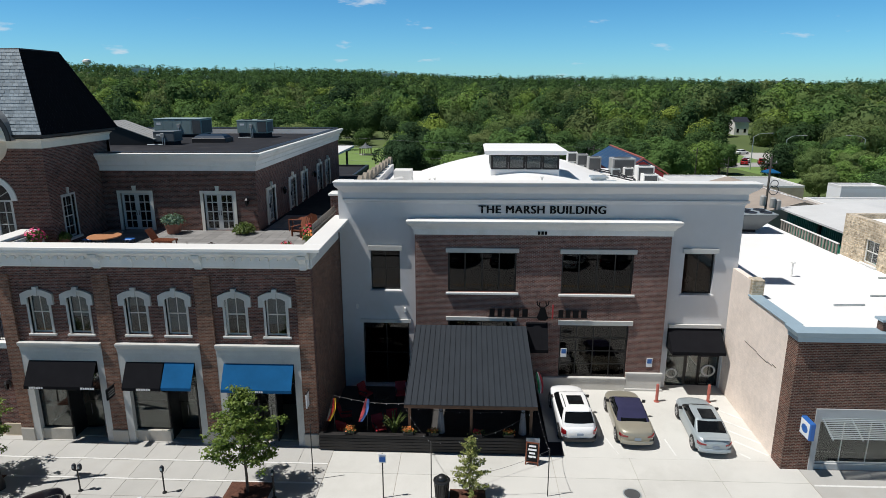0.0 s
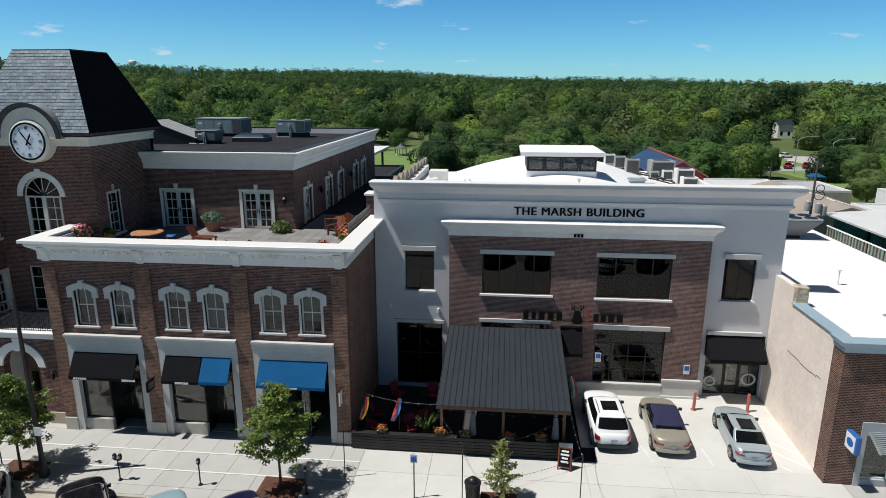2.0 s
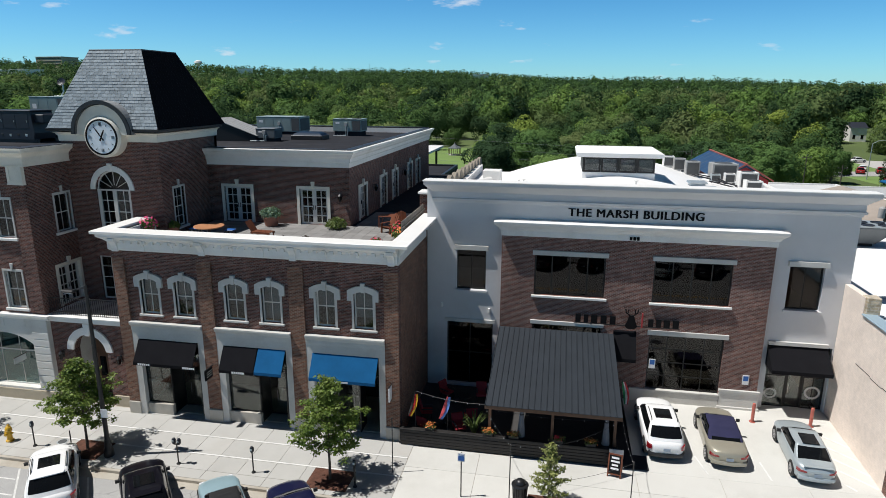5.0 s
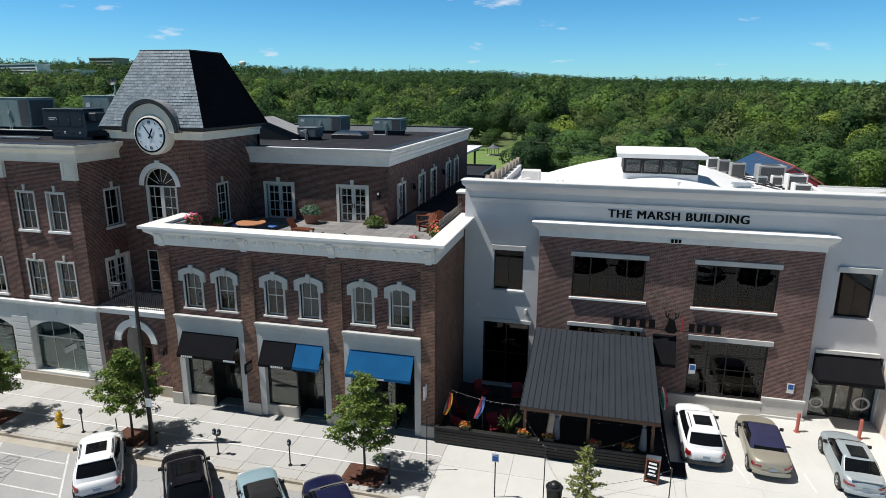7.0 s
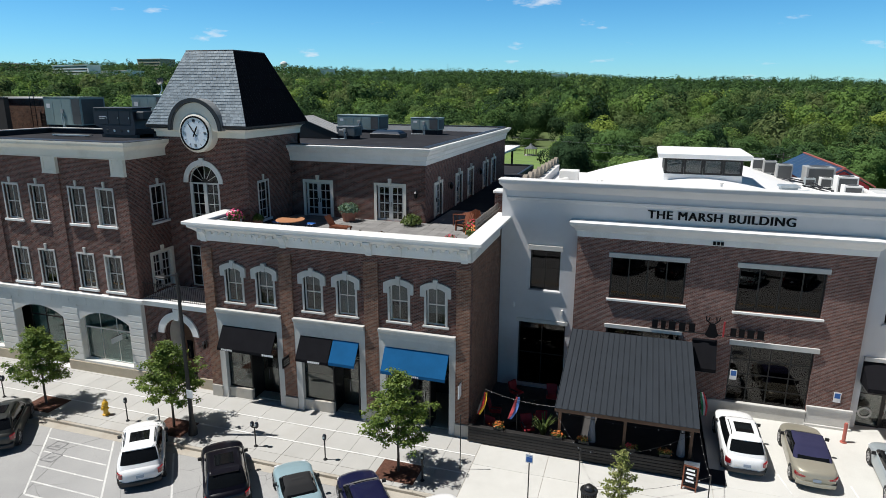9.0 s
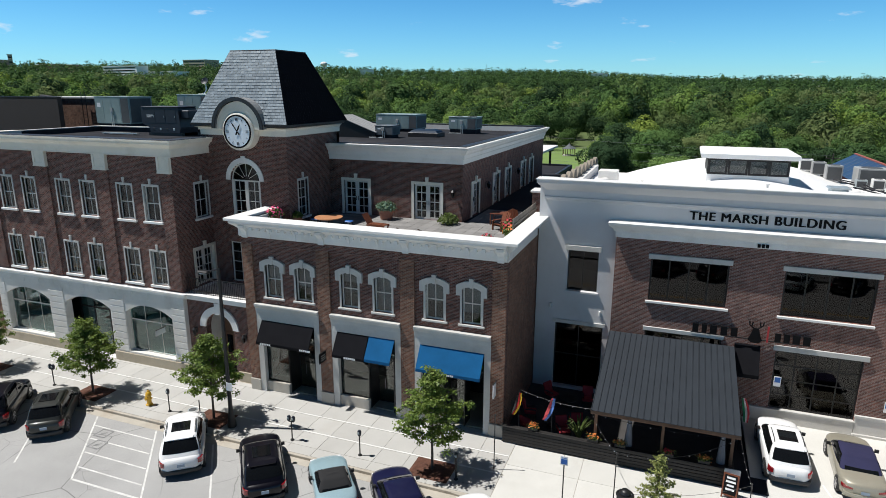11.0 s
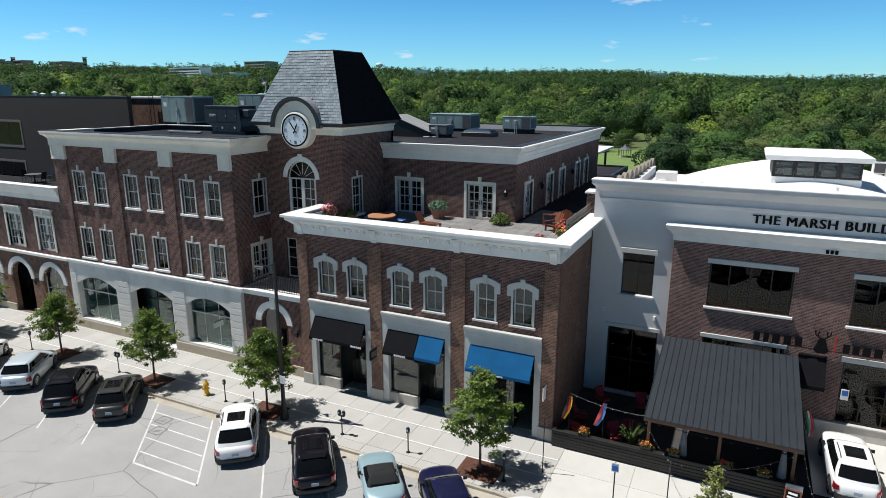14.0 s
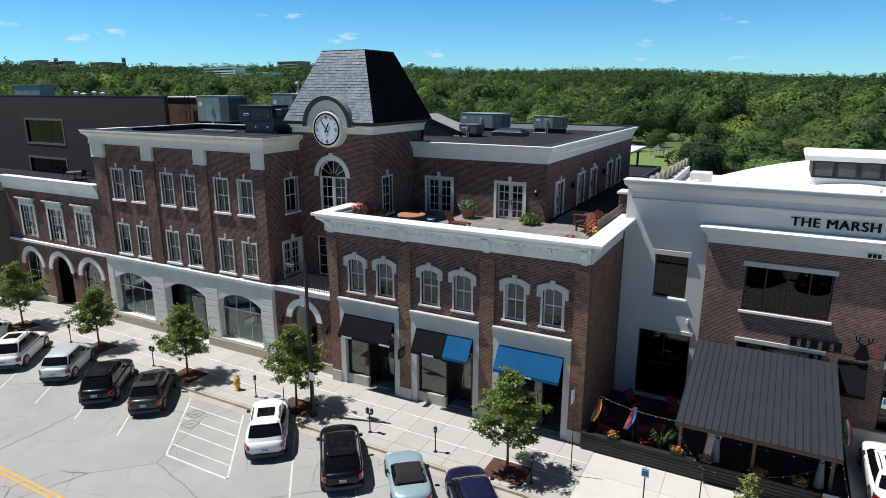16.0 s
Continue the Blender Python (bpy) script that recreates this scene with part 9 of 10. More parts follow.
def generator(x0, x1, y0, y1, z):
    """A dark enclosure, wide above and cut away below, on a skid."""
    g = thing("rooftop_generator", ((x0 + x1) / 2, (y0 + y1) / 2, z), "black-navy rooftop generator enclosure with a cut-away foot", "generator")
    bm = bmesh.new()
    loft(bm, [[(a, y, z + h) for a, h in ((x0 + 0.75, 0.22), (x0 + 0.62, 0.62), (x0, 0.86), (x0, 1.92), (x0 + 0.12, 2.0), (x1 - 0.55, 2.0), (x1 - 0.5, 1.92), (x1 - 0.4, 0.62), (x1 - 0.5, 0.22))] for y in (y0, y1)])
    part("enclosure", bm, M["unit_dark"], g)
    part("skid", boxes((x0 + 0.5, x1 - 0.3, y0 + 0.05, y0 + 0.25, z, z + 0.22), (x0 + 0.5, x1 - 0.3, y1 - 0.25, y1 - 0.05, z, z + 0.22)), M["black_metal"], g)
    part("lid", boxes((x0 + 0.1, x1 - 0.45, y0 - 0.04, y1 + 0.04, z + 2.0, z + 2.07), bevel=0.02), M["unit_dark"], g)
    part("side_hood", boxes((x1 - 0.48, x1 + 0.25, y0 + 0.2, y1 - 0.2, z + 1.25, z + 1.82), bevel=0.06), M["unit_dark"], g)
    for i in range(3):
        a = x0 + 0.35 + 0.95 * i
        part("access_door", boxes((a, a + 0.9, y0 - 0.012, y0 + 0.01, z + 0.92, z + 1.86), bevel=0.004), M["unit_dark"], g)
        part("latch", boxes((a + 0.78, a + 0.82, y0 - 0.03, y0 - 0.013, z + 1.3, z + 1.42)), M["galvanised"], g)
    part("name_bars", boxes((x0 + 0.5, x0 + 1.1, y0 - 0.018, y0 - 0.013, z + 1.42, z + 1.48), (x0 + 0.5, x0 + 0.95, y0 - 0.018, y0 - 0.013, z + 1.3, z + 1.35)), M["letter_white"], g, "pale printed bars")
    for i in range(4):
        a = x0 + 1.0 + 0.6 * i
        part("vent", boxes((a, a + 0.16, y0 - 0.014, y0 + 0.01, z + 0.4, z + 0.56), bevel=0.01), M["galvanised"] if i % 2 else M["black_metal"], g)


generator(-29.6, -25.7, 7.6, 9.4, 14.05)
package_unit(-33.3, -30.0, 15.2, 17.2, 14.05, 2.3, "unit_green", "grey-green rooftop unit behind the generator", 0, True, 0.5, False)


def dish_antenna(x, y, z):
    d = thing("dish_antenna", (x, y, z), "small grey dish antenna on a bent roof pole", "antenna")
    bm = bmesh.new()
    branch(bm, [(x - 0.3, y, z), (x, y, z + 0.35), (x + 0.02, y, z + 0.95)], [0.05, 0.05, 0.045], 8)
    part("pole", bm, M["galvanised"], d)
    part("foot", boxes((x - 0.75, x + 0.25, y - 0.2, y + 0.2, z - 0.01, z + 0.07), bevel=0.01), M["galvanised"], d)
    part("reflector", turned(bmesh.new(), (0, 0, 0), [(0.0, 0.0), (0.16, 0.03), (0.30, 0.10), (0.31, 0.12), (0.16, 0.05), (0.0, 0.02)], 20), M["unit_dark"], d, "", pose(x + 0.02, y - 0.06, z + 1.08, 62, 20, 0), smooth=True)
    part("feed_arm", tube(bmesh.new(), (x + 0.02, y - 0.1, z + 0.85), (x + 0.18, y - 0.55, z + 1.25), 0.018, n=6), M["galvanised"], d)


dish_antenna(-31.0, 16.2, 16.88)
tr = thing("cable_tray", (-31.5, 7.0, 14.05), "pale cable tray on the roof between units", "cable tray")
part("tray", boxes((-33.2, -29.8, 7.2, 7.5, 14.12, 14.2)), M["galvanised"], tr)
part("support", boxes((-33.0, -32.9, 7.2, 7.5, 14.05, 14.12), (-30.2, -30.1, 7.2, 7.5, 14.05, 14.12)), M["lead"], tr)


def vault_z(x):
    return vault_height(x)


# vaulted roof: condensers in a row
for x, y, w, h, m in ((17.5, 28.6, 0.95, 1.0, "unit_beige"), (18.3, 27.2, 1.1, 1.15, "unit_beige"), (20.5, 26.2, 1.95, 1.3, "unit_beige"), (20.5, 24.0, 0.75, 0.75, "cap"), (21.2, 21.8, 1.3, 1.15, "cap"), (21.0, 19.6, 1.1, 0.8, "cap"), (19.6, 24.6, 0.7, 0.6, "galvanised"), (21.3, 28.6, 1.0, 0.9, "unit_beige"), (16.7, 29.2, 0.9, 0.9, "cap")):
    condenser(x, y, vault_z(x) - 0.05, w, h, m, "pale boxy condenser with dark grille on the white roof")
for x, y, w in ((16.7, 17.0, 1.1), (17.3, 15.8, 0.8)):
    sv = thing("roof_vent", (x, y, vault_z(x)), "low pale blue-grey square roof vent", "roof vent", "roof vents")
    bm = bmesh.new()
    loft(bm, [[(x - a, y - a, z), (x + a, y - a, z), (x + a, y + a, z), (x - a, y + a, z)] for a, z in ((w * 0.5, vault_z(x) - 0.1), (w * 0.4, vault_z(x) + 0.3), (w * 0.55, vault_z(x) + 0.32), (w * 0.5, vault_z(x) + 0.42))])
    part("hood", bm, M["galvanised"], sv)
for x, y in ((4.9, 17.9), (4.5, 18.4), (11.9, 10.4)):
    sv = thing("vent_pipe", (x, y, vault_z(x)), "short pale vent pipe with a cap on the white roof", "vent pipe", "vent pipes")
    part("pipe", tube(bmesh.new(), (x, y, vault_z(x) - 0.05), (x, y, vault_z(x) + 0.35), 0.06, n=8), M["cap"], sv)
    part("cap", turned(bmesh.new(), (x, y, vault_z(x) + 0.33), [(0.12, 0), (0.13, 0.05), (0.0, 0.12)], 10), M["cap"], sv)
bmz = thing("pipe_bundle", (17.5, 13.5, 11.7), "dark insulated pipes running between the condensers", "pipes")
for i, (a, b) in enumerate((((18.2, 26.3, 10.85), (20.4, 22.6, 10.62)), ((18.6, 26.0, 10.8), (20.9, 21.0, 10.62)), ((19.0, 23.4, 10.72), (20.8, 19.0, 10.62)), ((19.4, 25.2, 11.0), (20.2, 23.2, 10.65)), ((17.6, 27.9, 10.95), (19.9, 25.6, 10.7)))):
    part("pipe", tube(bmesh.new(), a, b, 0.05, n=6), M["membrane_dark"], bmz)
du = thing("roof_duct", (1.6, 16, 10.3), "pale insulated duct along the roof edge", "duct")
bm = bmesh.new()
for a, b in (((1.1, 11.5, 10.75), (1.5, 18.5, 10.75)), ((1.5, 18.5, 10.75), (2.2, 20.0, 10.75))):
    tube(bm, a, b, 0.28, n=10)
part("duct", bm, M["cap"], du, smooth=True)
part("end_box", boxes((1.6, 3.0, 20.0, 21.3, 10.2, 11.5), bevel=0.03), M["cap"], du)
part("saddle", boxes((0.8, 1.7, 13.0, 13.2, 10.2, 10.55), (1.0, 1.9, 17.0, 17.2, 10.2, 10.55)), M["galvanised"], du)
# scalloped parapet along the left edge of the vaulted roof
SCALLOP = mat("weathered_tan_stone", (0.27, 0.235, 0.19), 0.85, var=0.15, stain=(0.17, 0.15, 0.12))
sc = thing("scalloped_parapet", (0.25, 16, 12.2), "weathered scalloped stone parapet between the roofs", "parapet")
for i in range(9):
    y = 15.4 + 2.05 * i
    part("scallop", turned(bmesh.new(), (0, 0, 0), [(1.05, -0.15), (1.05, 0.15)], 16), SCALLOP, sc, "", pose(-0.15, y, 10.66 - 0.05 * i, 0, 90, 0))

# ---- beyond the right shop ----
stb = thing("rubble_stone_building", (38, 8, 6.7), "tan rubble stone upper storey with a pale paired window", "building")
part("side_wall", wall(bmesh.new(), "-x", 32.3, 1.5, 13.6, 6.3, 9.6, 0.45, [(9.8, 11.2, 6.95, 8.45)]), M["rubble"], stb)
part("back_wall", wall(bmesh.new(), "+y", 13.6, 32.75, 46, 6.3, 9.6, 0.4), M["rubble"], stb)
part("front_wall", wall(bmesh.new(), "-y", 1.5, 32.75, 46, 6.3, 9.6, 0.4), M["rubble"], stb)
part("roof", boxes((32.75, 46, 1.9, 13.2, 9.1, 9.3)), M["membrane_white"], stb)
window(stb, "-x", 32.3, 10.5, 6.95, 1.4, 1.5, 2, 2, 0.09)
part("sill", boxes((32.2, 32.5, 9.7, 11.3, 6.85, 6.948), bevel=0.01), M["cap"], stb)
part("inner_wall", boxes((34.0, 34.1, 2, 13, 6.5, 9.0)), M["interior"], stb)
part("upstand", boxes((32.16, 32.298, 1.5, 13.6, 6.7, 6.82)), M["membrane_white"], stb, "white membrane upstand")
# loose rubble stones proud of the wall
rng = random.Random(12)
for k in range(90):
    y, z = rng.uniform(8.0, 13.3), rng.uniform(6.95, 9.45)
    if 9.55 < y < 11.45 and z < 8.7:
        continue
    w, h = rng.uniform(0.16, 0.36), rng.uniform(0.09, 0.17)
    part("stone", boxes((32.3 - rng.uniform(0.02, 0.05), 32.32, y - w / 2, y + w / 2, z - h / 2, z + h / 2), bevel=0.02), M["rubble"], stb)
cu = thing("rooftop_unit", (29.5, 20, 6.72), "dark grey flared rooftop condenser with six round fans", "rooftop unit", "rooftop units")
bm = bmesh.new()
loft(bm, [[(x0, y0, z), (x1, y0, z), (x1, 22.2, z), (x0, 22.2, z)] for x0, x1, y0, z in ((28.0, 29.9, 20.4, 6.95), (27.4, 30.9, 19.7, 8.15), (27.4, 30.9, 19.7, 8.3))])
part("casing", bm, M["unit_grey"], cu)
part("top_plate", boxes((27.36, 30.94, 19.66, 22.24, 8.24, 8.302)), M["galvanised"], cu, "pale metal top")
part("curb", boxes((28.1, 29.8, 20.6, 22.0, 6.72, 6.95)), M["membrane_dark"], cu)
for i in range(3):
    for y in (20.35, 21.5):
        part("fan_guard", turned(bmesh.new(), (28.0 + 1.15 * i, y, 8.3), [(0.46, 0), (0.46, 0.05), (0.42, 0.05), (0.42, 0.01), (0, 0.01)], 18), M["unit_dark"], cu, "dark round fan")
vp = thing("vent_pipe", (27.2, 6.4, 6.72), "tall thin vent pipe on the white shop roof", "vent pipe", "vent pipes")
part("pipe", tube(bmesh.new(), (26.6, 8.4, 6.72), (26.6, 8.4, 7.6), 0.05, n=8), M["cap"], vp)
part("cap", turned(bmesh.new(), (26.6, 8.4, 7.58), [(0.13, 0), (0.14, 0.05), (0.0, 0.1)], 10), M["cap"], vp)
for x, y, l in ((29.0, 4.8, 2.2), (26.2, 3.2, 1.6), (31.5, 8.2, 2.0)):
    sd = thing("roof_conduit", (x, y, 6.72), "thin conduit lying on the white shop roof", "conduit", "roof conduits")
    part("pipe", tube(bmesh.new(), (x, y, 6.78), (x + l, y + 0.1, 6.78), 0.05, n=6), M["galvanised"], sd)
gb = thing("green_metal_shed", (42, 26, 0), "green corrugated metal shed with a pale roof", "shed")
bm = boxes((37.36, 37.5, 12.5, 31.0, 0, 6.55))
for i in range(61):
    y = 12.6 + 0.3 * i
    box(bm, 37.30, 37.36, y, y + 0.15, 0, 6.55)
part("corrugated_wall", bm, M["dark_green"], gb)
part("post", boxes((37.1, 37.3, 25.0, 25.3, 0, 6.55)), M["black_metal"], gb)
bm = bmesh.new()
loft(bm, [[(x, 12.0, z), (x, 31.6, z), (x, 31.6, z + 0.15), (x, 12.0, z + 0.15)] for x, z in ((36.7, 6.55), (44.0, 7.1), (52.0, 6.6))])
part("roof", bm, M["membrane_pale"], gb)
fr = thing("roof_railing", (32.2, 17.5, 6.5), "pale timber slat railing at the back of the white roof", "railing")
me = shared("balus", lambda: finish(boxes((-0.03, 0.03, -0.09, 0.09, 0, 0.9)), "baluster", M["wood_deck"]))
for i in range(20):
    part("baluster", me, None, fr, "", pose(32.2, 13.9 + 0.4 * i, 6.55))
part("handrail", boxes((32.14, 32.26, 13.7, 21.7, 7.45, 7.53), bevel=0.01), M["cap"], fr)


def low_block(x0, x1, y0, y1, h, wallm, label, roof="membrane_grey", para=0.3, coping="cap"):
    b = thing("low_building", ((x0 + x1) / 2, (y0 + y1) / 2, 0), label, "building", "low buildings behind")
    part("wall", boxes((x0, x1, y0, y1, -1.5, h)), wallm, b)
    part("roof", boxes((x0 + 0.3, x1 - 0.3, y0 + 0.3, y1 - 0.3, h, h + 0.1)), M[roof], b)
    part("coping", boxes((x0, x1, y0, y0 + 0.3, h, h + para), (x0, x0 + 0.3, y0 + 0.3, y1, h, h + para), (x1 - 0.3, x1, y0 + 0.3, y1, h, h + para), (x0 + 0.3, x1 - 0.3, y1 - 0.3, y1, h, h + para)), M[coping], b)


low_block(23.5, 33.4, 28, 40, 6.0, M["membrane_pale"], "low pale building with a flat white roof", "membrane_pale")
low_block(46.5, 60, 33, 46, 5.0, M["unit_beige"], "low grey building with a flat weathered roof", "membrane_pale")
low_block(33.5, 45.5, 57.5, 67, 4.8, M["unit_beige"], "low pale building with a flat white roof", "membrane_pale")
low_block(48.5, 57, 66, 76, 3.4, M["plinth"], "low tan building with a flat weathered roof", "membrane_grey")
low_block(53.0, 58.5, 50, 53, 5.7, M["far_white"], "plain white block with a tall parapet", "membrane_pale")
low_block(-14.0, -4.5, 36, 46, 8.6, M["interior"], "low dark service building behind the terrace", "membrane_dark", 0.3, "lead")
cars_roof = thing("carport", (-13, 62, 0), "pale flat carport roof behind the penthouse", "carport")
part("roof", boxes((-26, -11.0, 60, 72, 8.6, 8.9)), M["cap"], cars_roof)
for x in (-25, -12):
    for y in (61, 71):
        part("post", boxes((x - 0.15, x + 0.15, y - 0.15, y + 0.15, -2, 8.6)), M["unit_dark"], cars_roof)


def gable_house(x0, x1, y0, y1, eave, ridge, wallm, roofm, label, along="x"):
    b = thing("house", ((x0 + x1) / 2, (y0 + y1) / 2, terrain(x0, y0)), label, "house", "houses among the trees")
    zb = terrain((x0 + x1) / 2, y0) - 0.5
    part("wall", boxes((x0, x1, y0, y1, zb, eave)), wallm, b)
    bm = bmesh.new()
    if along == "x":
        loft(bm, [[(x, y0 - 0.4, eave), (x, (y0 + y1) / 2, ridge), (x, y1 + 0.4, eave), (x, (y0 + y1) / 2, ridge - 0.3)] for x in (x0 - 0.3, x1 + 0.3)])
        g = [[(x0, y0, eave), (x0, y1, eave), (x0, (y0 + y1) / 2, ridge - 0.3)], [(x1, y0, eave), (x1, y1, eave), (x1, (y0 + y1) / 2, ridge - 0.3)]]
    else:
        loft(bm, [[(x0 - 0.4, y, eave), ((x0 + x1) / 2, y, ridge), (x1 + 0.4, y, eave), ((x0 + x1) / 2, y, ridge - 0.3)] for y in (y0 - 0.3, y1 + 0.3)])
        g = [[(x0, y0, eave), (x1, y0, eave), ((x0 + x1) / 2, y0, ridge - 0.3)], [(x0, y1, eave), (x1, y1, eave), ((x0 + x1) / 2, y1, ridge - 0.3)]]
    part("roof", bm, roofm, b)
    bm = bmesh.new()
    loft(bm, g)
    part("gable", bm, wallm, b)
    n = max(2, int((x1 - x0) / 2))
    for i in range(n):
        u = x0 + (x1 - x0) * (i + 0.5) / n
        for z in (zb + 1.6, zb + 4.4):
            if z + 1.6 < eave:
                part("window", boxes((u - 0.45, u + 0.45, y0 - 0.03, y0 + 0.05, z, z + 1.5)), M["car_glass"], b)
    return b


TAN_ROOF = mat("tan_sheet_roofing", (0.34, 0.29, 0.245), 0.7, var=0.12, scale=0.6, stain=(0.26, 0.22, 0.19))
shed = gable_house(36.6, 46.4, 36.5, 55.5, 5.0, 6.4, M["unit_beige"], TAN_ROOF, "long low shed with a tan roof and two skylights", "y")
for y in (41.5, 46.0):
    bm = bmesh.new()
    loft(bm, [[(x, y, z), (x, y + 1.6, z), (x, y + 1.6, z + 0.12), (x, y, z + 0.12)] for x, z in ((42.4, 6.12), (44.6, 5.52))])
    part("skylight", bm, M["far_white"], shed, "white skylight")


def canopy_tent(x, y):
    z = terrain(x, y)
    c = thing("canopy_tent", (x, y, z), "small blue pop-up canopy tent by the side street", "tent")
    for dx, dy in ((-1.4, -1.4), (1.4, -1.4), (-1.4, 1.4), (1.4, 1.4)):
        part("leg", tube(bmesh.new(), (x + dx, y + dy, z), (x + dx, y + dy, z + 1.95), 0.03, n=6), M["galvanised"], c)
    bm = bmesh.new()
    loft(bm, [[(x - a, y - a, z + h), (x + a, y - a, z + h), (x + a, y + a, z + h), (x - a, y + a, z + h)] for a, h in ((1.5, 1.75), (1.5, 1.95), (0.05, 2.7))])
    part("canopy", bm, M["fabric_blue"], c)


canopy_tent(73.6, 112.0)
gable_house(114.6, 120.2, 234, 241, 4.6, 6.6, M["cap"], M["unit_dark"], "white two-storey house among the trees")


def gazebo(x, y):
    z = terrain(x, y) + 0.1
    g = thing("gazebo", (x, y, z), "open timber gazebo with a pointed grey roof on a lawn", "gazebo")
    k = 0.5
    ring = [(k * math.cos(math.pi * i / 4 + 0.39), k * math.sin(math.pi * i / 4 + 0.39)) for i in range(8)]
    bm = bmesh.new()
    loft(bm, [[(x + r * c, y + r * q, z + h) for c, q in ring] for r, h in ((4.3, 2.1), (4.3, 2.2), (2.4, 2.7), (1.1, 3.1), (0.5, 3.5), (0.05, 3.9))])
    part("roof", bm, M["unit_grey"], g, "weathered grey shingle roof")
    for c, q in ring:
        part("post", tube(bmesh.new(), (x + 3.7 * c, y + 3.7 * q, z), (x + 3.7 * c, y + 3.7 * q, z + 2.15), 0.08, n=6), M["wood_brown"], g)
    bm = bmesh.new()
    loft(bm, [[(x + 3.9 * c, y + 3.9 * q, z + h) for c, q in ring] for h in (0.0, 0.25)])
    part("platform", bm, M["concrete"], g)


gazebo(-24.5, 164.4)
bh = gable_house(23.4, 28.0, 39, 54.5, 8.9, 10.5, M["red"], mat("blue_solar_panels", (0.03, 0.06, 0.12), 0.3, var=0.2), "low house with blue panelled roof and orange trim", "y")
bm = bmesh.new()
for x in (23.0, 28.4):
    loft(bm, [[(x + s * (x < 25) - s * (x > 25), y, z), (x + s * (x < 25) - s * (x > 25), y, z + 0.16), (x + s * (x < 25) - s * (x > 25), y + 0.12, z + 0.16), (x + s * (x < 25) - s * (x > 25), y + 0.12, z)] for s, y, z in ((0.0, 38.62, 8.78), (2.7, 38.62, 10.42))])
part("verge_trim", bm, M["bollard"], bh, "orange painted verge")
part("ridge_trim", boxes((25.6, 25.8, 38.7, 54.8, 10.46, 10.58)), M["bollard"], bh, "orange painted ridge")
for i in range(1, 9):
    y = 38.7 + 1.78 * i
    bm = bmesh.new()
    loft(bm, [[(x, y, z), (x, y + 0.05, z), (x, y + 0.05, z + 0.02), (x, y, z + 0.02)] for x, z in ((23.02, 8.93), (25.68, 10.5))])
    part("panel_joint", bm, M["unit_beige"], bh)
POLE = mat("grey_weathered_pole", (0.085, 0.075, 0.065), 0.9, var=0.2)
for x, y, z, h in ((35.0, 30.5, 0, 11.6), (-16.2, 78, -2, 10.5), (27, 72, -2, 9), (55.4, 106.8, -2, 5.6), (61.0, 104.0, -2, 4.0), (100.5, 126.0, -2, 6.0)):
    up = thing("utility_pole", (x, y, z), "weathered timber utility pole with crossarm and wires", "utility pole", "utility poles")
    part("pole", tube(bmesh.new(), (x, y, z), (x, y, h), 0.14, 0.09, 8), POLE, up)
    arm = 0.55 if x == 35.0 else 0.95
    part("crossarm", boxes((x - arm, x + arm, y - 0.05, y + 0.05, h - 0.7, h - 0.6)), POLE, up)
    for k in (-1, 1):
        part("insulator", boxes((x + k * arm * 0.85 - 0.04, x + k * arm * 0.85 + 0.04, y - 0.04, y + 0.04, h - 0.6, h - 0.42)), M["unit_beige"], up)
    if x == 35.0:
        for dx, z in ((0.48, 6.9), (-0.45, 7.1), (0.95, 6.7)):
            part("transformer", turned(bmesh.new(), (x + dx, y - 0.3, z), [(0.24, 0), (0.26, 0.1), (0.26, 0.85), (0.1, 0.98)], 12), M["unit_beige"], up, "grey pole transformer", smooth=True)
        for dz, r in ((8.5, 0.42), (9.1, 0.34)):
            bm = bmesh.new()
            ring = [(x + 0.45 + r * math.cos(2 * math.pi * i / 14), y - 0.2, dz + r * math.sin(2 * math.pi * i / 14)) for i in range(15)]
            for p, q in zip(ring, ring[1:]):
                tube(bm, p, q, 0.035, n=5)
            part("cable_coil", bm, M["unit_dark"], up, "coiled dark cable")
wires = thing("overhead_wires", (-16.2, 78, -2), "thin dark overhead wires between the utility poles", "wires")
for a, b in (((-62.0, 84.0), (-16.2, 78.0)), ((-16.2, 78.0), (27.0, 72.0))):
    for k, h in enumerate((9.9, 8.7, 7.4, 6.2)):
        line = [(a[0] + (b[0] - a[0]) * i / 10, a[1] + (b[1] - a[1]) * i / 10 - 0.15, h - 0.9 * (i / 10) * (1 - i / 10) * (1 + 0.3 * k) - (1.2 if b[0] > 0 else 0.0) * i / 10) for i in range(11)]
        part("wire", rope(bmesh.new(), line, 0.012, 4), M["unit_grey"], wires)
# a street, lawns and cars between the trees
def band(name, line, wide, lift, m, label, category):
    bm = bmesh.new()
    rings = []
    for i, p in enumerate(line):
        d = (Vector(line[min(i + 1, len(line) - 1)]) - Vector(line[max(i - 1, 0)])).normalized()
        s = Vector((-d.y, d.x)) * wide / 2
        z = terrain(*p) + lift
        a, b = Vector(p) + s, Vector(p) - s
        rings.append([(a.x, a.y, z - 0.4), (a.x, a.y, z), (b.x, b.y, z), (b.x, b.y, z - 0.4)])
    loft(bm, rings)
    setting(name, bm, m, label, category)


